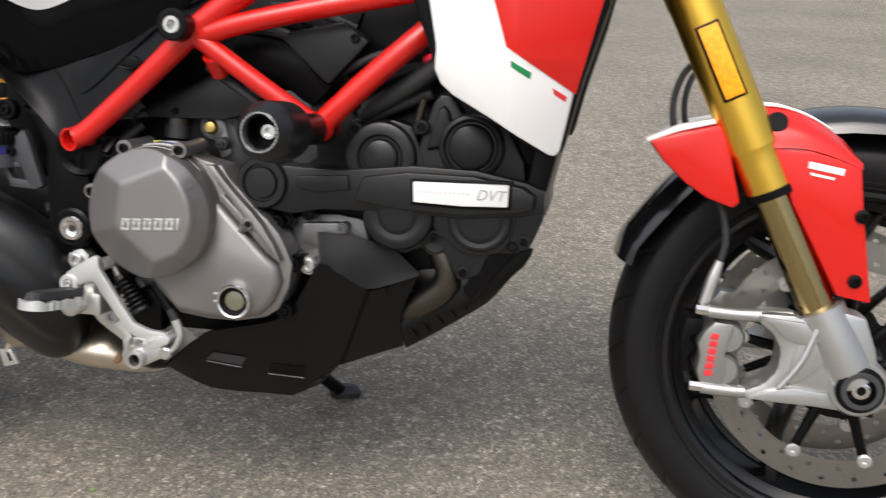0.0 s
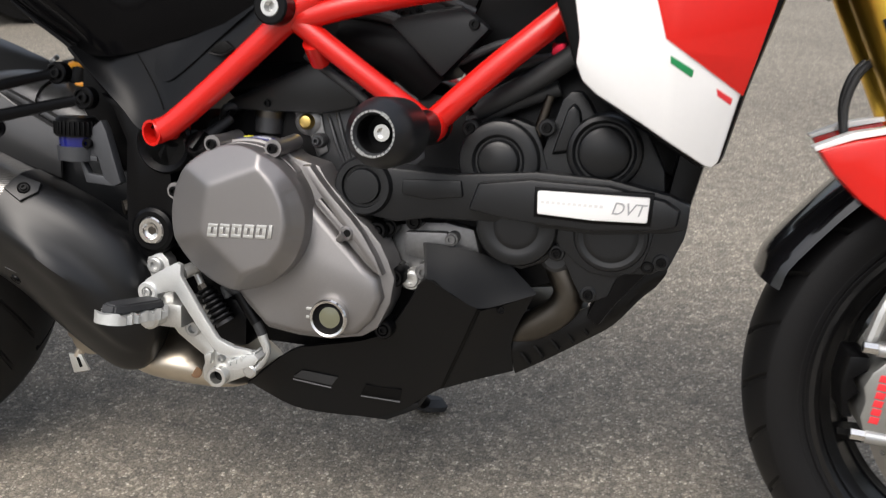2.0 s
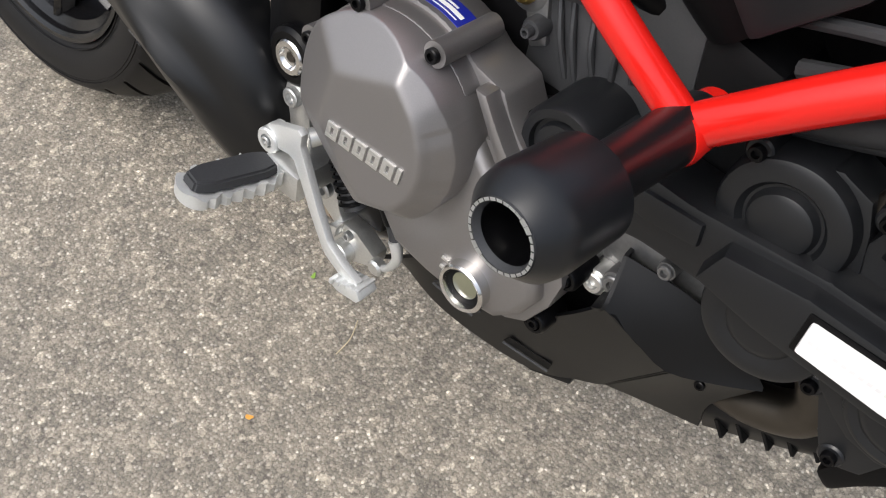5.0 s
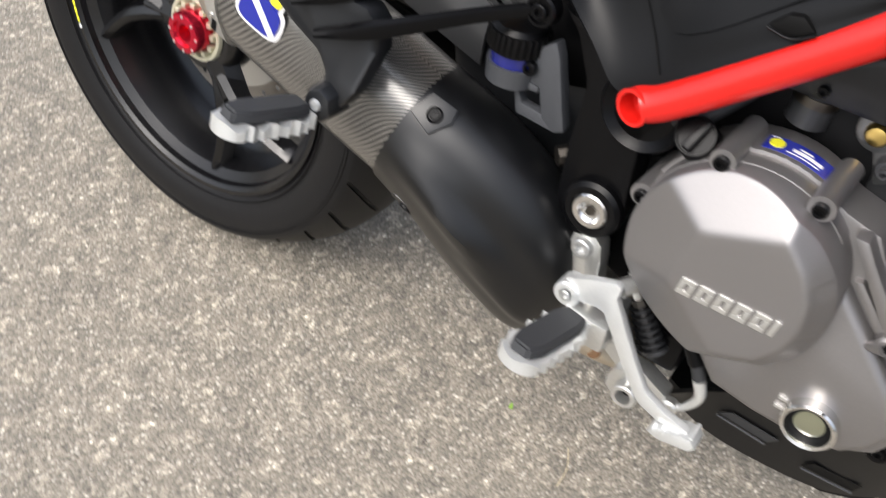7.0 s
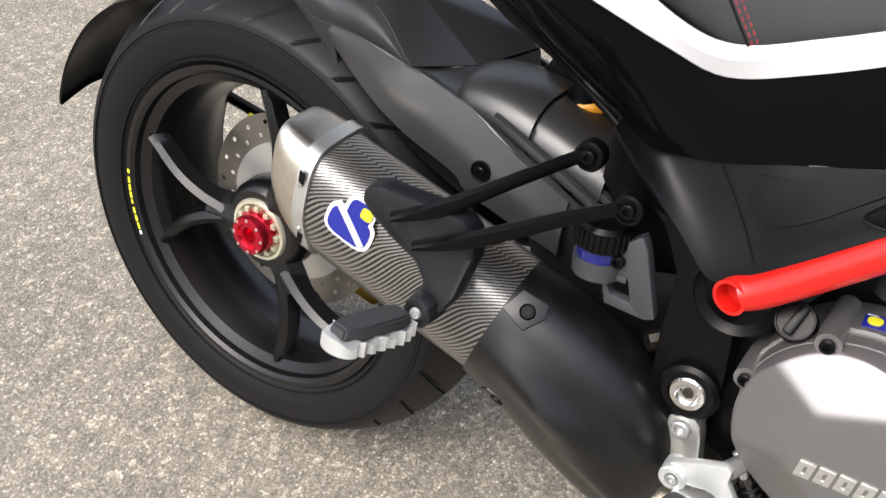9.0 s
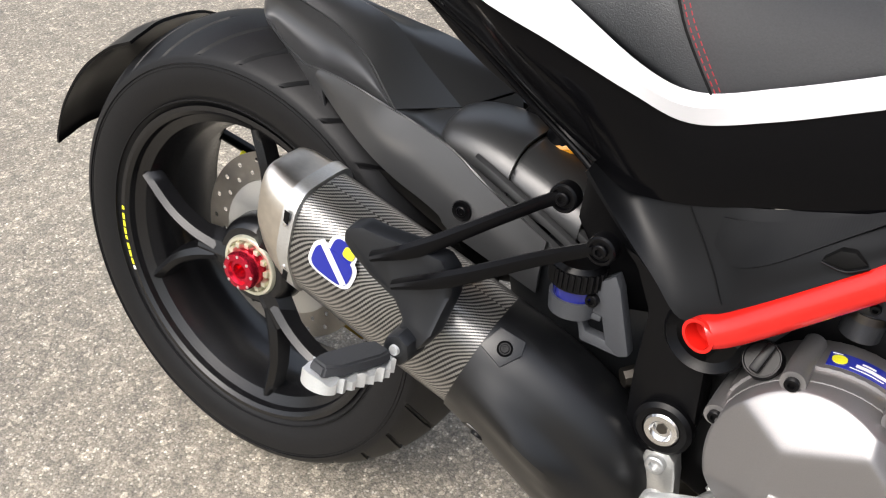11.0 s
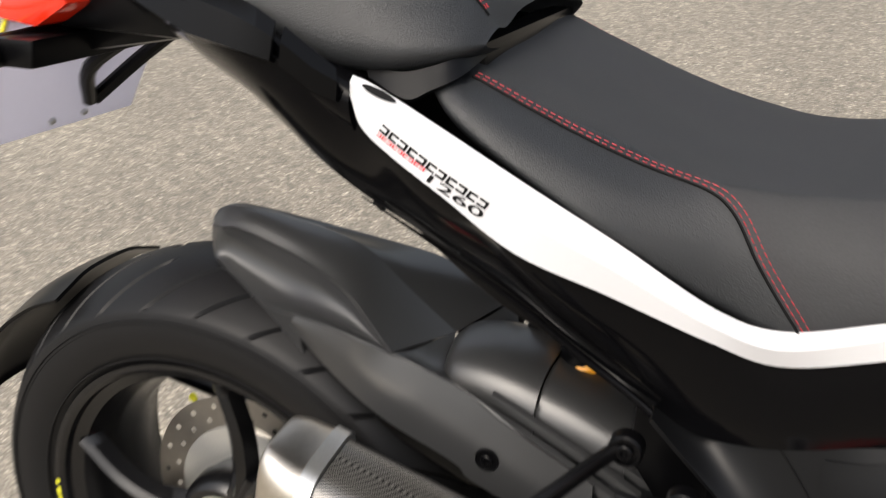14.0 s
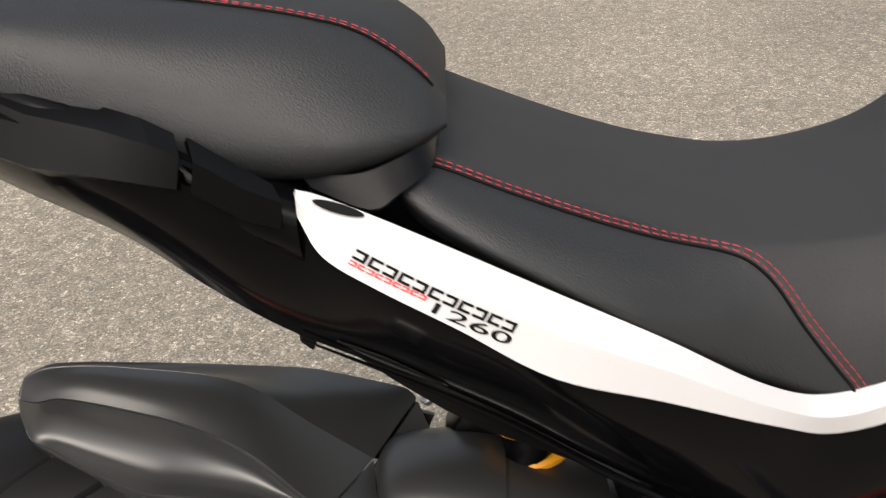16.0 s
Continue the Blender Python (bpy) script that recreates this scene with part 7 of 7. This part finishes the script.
def stitching(line, shift, parent_, tree_, mat=THREAD, pitch=0.006):
    """A row of single stitches beside a seam line, each a short thread."""
    def at(dist):
        for a, b in zip(line, line[1:]):
            step = (b - a).length
            if dist <= step:
                return a.lerp(b, dist / step), (b - a).normalized()
            dist -= step
        return line[-1], (line[-1] - line[-2]).normalized()

    bms = []
    for k in range(int(sum((b - a).length for a, b in zip(line, line[1:])) / pitch)):
        ends = []
        for f in (0.15, 0.78):
            p, d = at((k + f) * pitch)
            n = tree_.find_nearest(p)[1]
            if n.dot(Vector((0, p.y, 0.08))) < 0:
                n = -n
            q = tree_.find_nearest(p + d.cross(n).normalized() * shift)[0]
            ends.append(q + n * 0.0004)
        bms.append(tube(ends, 0.00048, 5, 1))
    return part("stitching", joined(*bms), mat, parent_, "red double stitching")


for s in (-1, 1):
    seam = laid([(x, y * s, z) for x, y, z in ((0.32, 0.135, 0.874), (0.379, 0.136, 0.848), (0.444, 0.136, 0.825), (0.485, 0.134, 0.81), (0.505, 0.136, 0.795), (0.524, 0.145, 0.769), (0.545, 0.151, 0.743), (0.559, 0.154, 0.7265))], tree, 0.0004)
    part("seam", tube(seam, 0.0011, 6, 1), BLACKD, seat)
    stitching(seam, 0.003 * s, seat, tree)
    stitching(seam, 0.007 * s, seat, tree)

PIL = []
for x, w, zt, zb, wb in ((-0.06, 0.11, 0.985, 0.955, 0.1), (0.0, 0.15, 0.985, 0.945, 0.15), (0.07, 0.17, 0.982, 0.925, 0.172), (0.14, 0.172, 0.974, 0.902, 0.178), (0.2, 0.165, 0.964, 0.882, 0.176), (0.25, 0.155, 0.955, 0.876, 0.172), (0.285, 0.14, 0.945, 0.878, 0.165), (0.313, 0.128, 0.926, 0.884, 0.15), (0.328, 0.11, 0.906, 0.89, 0.13)):
    half = [(0.0, zt + 0.006), (w * 0.5, zt + 0.003), (w * 0.8, zt - 0.006), (w * 0.98, zt - (zt - zb) * 0.3), (wb, zb + (zt - zb) * 0.25), (wb - 0.006, zb), (wb - 0.03, zb - 0.004)]
    PIL.append([(x, -y, z) for y, z in half[::-1]] + [(x, y, z) for y, z in half[1:]])
pil_bm = loft(PIL, 5, 4)
pil_copy = pil_bm.copy()
bmesh.ops.solidify(pil_bm, geom=pil_bm.faces[:], thickness=-0.02)
pillion = part("passenger_seat", pil_bm, VINYL, bike, "grained black vinyl passenger seat with red stitching")
pil_copy.normal_update()
tree2 = BVHTree.FromBMesh(pil_copy)
for s in (-1, 1):
    seam = laid([(x, y * s, z) for x, y, z in ((0.1, 0.12, 0.98), (0.16, 0.118, 0.976), (0.207, 0.115, 0.97), (0.251, 0.114, 0.961), (0.284, 0.112, 0.952), (0.31, 0.111, 0.935), (0.324, 0.108, 0.912))], tree2, 0.0004)
    part("seam", tube(seam, 0.0011, 6, 1), BLACKD, pillion)
    stitching(seam, 0.003 * s, pillion, tree2)
    stitching(seam, 0.007 * s, pillion, tree2)
both("seat_bridge", loft([[(0.25, -0.164, 0.878), (0.256, -0.171, 0.872)], [(0.278, -0.164, 0.876), (0.286, -0.176, 0.86)], [(0.297, -0.158, 0.88), (0.302, -0.169, 0.866)], [(0.313, -0.145, 0.886), (0.318, -0.152, 0.874)], [(0.319, -0.11, 0.891), (0.322, -0.112, 0.882)]], 4, 3, thick=0.004), SATIN, bike, "black trim between the seats")
part("seat_bridge_middle", box(0.3, 0.322, -0.115, 0.115, 0.868, 0.892, 0.006), SATIN, bike)

# tail lamp and plate
lamp = part("tail_lamp", prism([(-0.14, 0.884), (-0.125, 0.906), (-0.06, 0.925), (-0.05, 0.9), (-0.09, 0.878)], -0.13, 0.13, 0.008), TAIL, bike, "red tail lamp")
part("lower_lens", prism([(-0.135, 0.853), (-0.13, 0.866), (-0.09, 0.866), (-0.095, 0.853)], -0.145, 0.145, 0.004), TAIL, lamp)
part("lens_surround", prism([(-0.132, 0.846), (-0.128, 0.872), (-0.075, 0.872), (-0.08, 0.846)], -0.15, 0.15, 0.004), SATIN, lamp)
part("lamp_housing", prism([(-0.13, 0.878), (-0.03, 0.902), (0.06, 0.9), (0.03, 0.87), (-0.09, 0.85)], -0.08, 0.08, 0.008), SATIN, bike)
holder = part("plate_holder", joined(tube([(-0.08, -0.02, 0.86), (-0.15, -0.01, 0.82), (-0.192, 0.025, 0.775)], 0.008, 10, 4), tube([(-0.08, 0.06, 0.86), (-0.14, 0.055, 0.82), (-0.19, 0.03, 0.775)], 0.008, 10, 4)), SATIN, bike)
number_plate = part("number_plate", prism([(-0.212, 0.75), (-0.207, 0.75), (-0.117, 0.905), (-0.122, 0.905)], -0.118, 0.106, 0.001), PLATEM, holder, "grey back of the number plate")
part("plate_edge", prism([(-0.2125, 0.75), (-0.209, 0.75), (-0.119, 0.905), (-0.1225, 0.905)], -0.1215, -0.1185, 0), YELLOW, holder)
for y in (-0.025, 0.022):
    part("plate_bolt", bolt((-0.2, y, 0.762), 0.004, (0.86, 0, -0.5), 0.004), ALU, number_plate)
indicator = part("indicator", tube([(-0.1, -0.08, 0.87), (-0.12, -0.13, 0.86), (-0.13, -0.19, 0.858)], [0.012, 0.014, 0.017], 14, 4), SATIN, bike)
part("indicator_lens", tube([(-0.138, -0.13, 0.86), (-0.146, -0.185, 0.858)], [0.009, 0.012], 12, 3), AMBER, indicator)

# side fairing, radiator
fair = [(1.06, 0.8), (1.065, 0.74), (1.079, 0.671), (1.077, 0.648), (1.084, 0.632), (1.098, 0.62), (1.145, 0.594), (1.203, 0.559), (1.211, 0.556), (1.217, 0.563), (1.229, 0.627), (1.256, 0.741), (1.268, 0.8)]


def creased(bm):
    """Cuts a plate along the lines where the fairing bends."""
    for co, no in (((1.16, 0, 0), (1, 0, 0)), ((1.17, 0, 0), (1, 0, 0)), ((0, 0, 0.66), (0, 0, 1))):
        bmesh.ops.bisect_plane(bm, geom=bm.verts[:] + bm.edges[:] + bm.faces[:], plane_co=co, plane_no=no)
    return bm


def fairing_y(x, z, s):
    """The fairing stands widest at its rear middle and draws in towards its lower front tip."""
    return s * (0.272 - 0.5 * max(0.0, x - 1.17) - 0.25 * max(0.0, 0.66 - z) - 0.2 * max(0.0, 1.16 - x))


for s in (-1, 1):
    skin = creased(prism(fair, -0.25, -0.228, 0.009))
    for v in skin.verts:
        v.co.y = fairing_y(v.co.x, v.co.z, s) + s * (-v.co.y - 0.25)
    fairing = part("side_fairing", skin, WHITE, bike, "white and red front side fairing")
    for nm, outline, lift, mat in (("red_panel", [(1.122, 0.8), (1.136, 0.737), (1.157, 0.673), (1.231, 0.626), (1.2585, 0.741), (1.2705, 0.8)], 0.0015, RED),
                                   ("flag_mark", [(1.162, 0.659), (1.184, 0.647), (1.183, 0.640), (1.163, 0.652)], 0.0006, GREEN), ("flag_mark", [(1.206, 0.632), (1.222, 0.623), (1.221, 0.617), (1.208, 0.625)], 0.0006, REDD)):
        face = creased(prism(outline, -lift, 0.01, 0.0004))
        for v in face.verts:
            v.co.y = fairing_y(v.co.x, v.co.z, s) - s * v.co.y
        part(nm, face, mat, fairing, "red painted panel" if mat is RED else "")
    part("fairing_inner", prism([(1.03, 0.8), (1.045, 0.72), (1.068, 0.66), (1.077, 0.636), (1.1, 0.615), (1.2, 0.555), (1.22, 0.56), (1.236, 0.63), (1.262, 0.72), (1.28, 0.8)], s * 0.222, s * 0.16, 0.008), SATIN, bike, "black inner fairing")
radiator = part("radiator", prism([(1.26, 0.78), (1.235, 0.68), (1.215, 0.57), (1.2, 0.5), (1.185, 0.455), (1.13, 0.385), (1.115, 0.36), (1.1, 0.37), (1.12, 0.42), (1.17, 0.48), (1.19, 0.6), (1.21, 0.78)], -0.13, 0.13, 0.006), SATIN, bike, "black radiator shroud")
part("radiator_bolt", bolt((1.162, -0.13, 0.435), 0.007), SATIN, radiator)
part("steering_head", prism([(1.24, 0.775), (1.31, 0.775), (1.32, 0.84), (1.2, 0.84)], -0.09, 0.09, 0.01), SATIN, bike)
for s in (-1, 1):
    fork_part("fork_clamp", tube([LEG_TOP.lerp(LEG_BOT, -0.06), LEG_TOP.lerp(LEG_BOT, 0.07), LEG_TOP.lerp(LEG_BOT, 0.085)], [0.036, 0.036, 0.0335], 32, 2), CAST, bike, s, "grey cast fork clamp")
part("fork_yoke", box(1.275, 1.36, -0.13, 0.11, 0.79, 0.83, 0.01), SATIN, bike, "black lower fork yoke")

# side stand on the far side
stand = part("side_stand", tube([(0.72, 0.12, 0.25), (0.77, 0.2, 0.16), (0.825, 0.31, 0.058)], 0.012, 12, 4), SATIN, bike, "black side stand")
part("stand_foot", lathe([(0, 0.0), (0, 0.028), (0.008, 0.03), (0.02, 0.02), (0.02, 0)], (0.826, 0.316, 0.052), (0, 0.19, 0.98), 24), RUBBERG, stand)


# parked car far behind -----------------------------------------------------
def build_car():
    car = new("parked_car")
    car.matrix_world = Matrix.Translation((-3.0, 4.36, 0)) @ pose(0, 0, 0, 0, 0, 45.0)
    tagged(car, "dark parked car standing on the asphalt", "car")
    rows = []
    for x, w, z0, z1 in ((-0.75, 0.7, 0.35, 0.75), (-0.6, 0.85, 0.28, 0.95), (0.0, 0.9, 0.26, 1.0), (1.2, 0.9, 0.26, 1.0), (2.4, 0.9, 0.26, 0.95), (3.2, 0.86, 0.28, 0.85), (3.45, 0.7, 0.38, 0.7)):
        rows.append([(x, -w + 0.1, z0), (x, -w, z0 + 0.15), (x, -w, z1 - 0.2), (x, -w + 0.12, z1), (x, 0, z1 + 0.03), (x, w - 0.12, z1), (x, w, z1 - 0.2), (x, w, z0 + 0.15), (x, w - 0.1, z0)])
    body = part("body", loft(rows, 4, 3, wrap=True, caps=True), GLOSS, car)
    cabin = []
    for x, w, z in ((-0.5, 0.62, 0.98), (-0.2, 0.66, 1.36), (0.6, 0.68, 1.45), (1.4, 0.66, 1.4), (2.2, 0.66, 1.0)):
        cabin.append([(x, -w - 0.08, 0.95), (x, -w, z - 0.06), (x, 0, z), (x, w, z - 0.06), (x, w + 0.08, 0.95)])
    part("cabin", loft(cabin, 4, 3, thick=-0.03), SATIN, body)
    for x in (0.0, 2.55):
        for y in (-0.75, 0.75):
            wheel = part("wheel", lathe([(-0.1, 0.19), (-0.09, 0.29), (-0.06, 0.31), (0.06, 0.31), (0.09, 0.29), (0.1, 0.19)], (x, y, 0.31), (0, 1, 0), 40), RUBBER, car)
            part("rim", lathe([(0.07, 0.0), (0.085, 0.05), (0.075, 0.18), (0.09, 0.195), (0.0, 0.195), (0.0, 0)], (x, y, 0.31), (0, math.copysign(1, y), 0), 30), ALU, wheel)


build_car()


# small litter on the asphalt
def leaf(x, y, size, turn, mat, label):
    bm = bmesh.new()
    ring = [bm.verts.new((size * math.cos(a) * (1 + 0.25 * math.cos(3 * a)), 0.6 * size * math.sin(a), 0.002 + 0.002 * math.cos(2 * a))) for a in (2 * math.pi * k / 10 for k in range(10))]
    bm.faces.new(ring)
    bmesh.ops.recalc_face_normals(bm, faces=bm.faces[:])
    bmesh.ops.solidify(bm, geom=bm.faces[:], thickness=0.0008)
    ob = part("leaf", bm, mat, None, label)
    ob.matrix_world = pose(x, y, 0.0, 0, 0, turn)
    tagged(ob, category="leaf", group="litter on the asphalt")


LEAFO = material("dry_orange_leaf", (0.6, 0.3, 0.05), 0.7, grain=0.4)
LEAFG = material("small_green_leaf", (0.2, 0.35, 0.05), 0.7, grain=0.4)
TWIG = material("dry_grass_stalk", (0.45, 0.38, 0.24), 0.7)
leaf(0.607, -0.293, 0.005, 30, LEAFO, "small dry orange leaf on the asphalt")
leaf(0.517, -0.105, 0.0045, 100, LEAFG, "tiny green leaf on the asphalt")
stalk = part("grass_stalk", tube([(0.621, -0.165, 0.002), (0.620, -0.139, 0.006), (0.607, -0.113, 0.003)], 0.0007, 6, 4), TWIG, None, "thin dry grass stalk lying on the asphalt")
tagged(stalk, category="stalk")
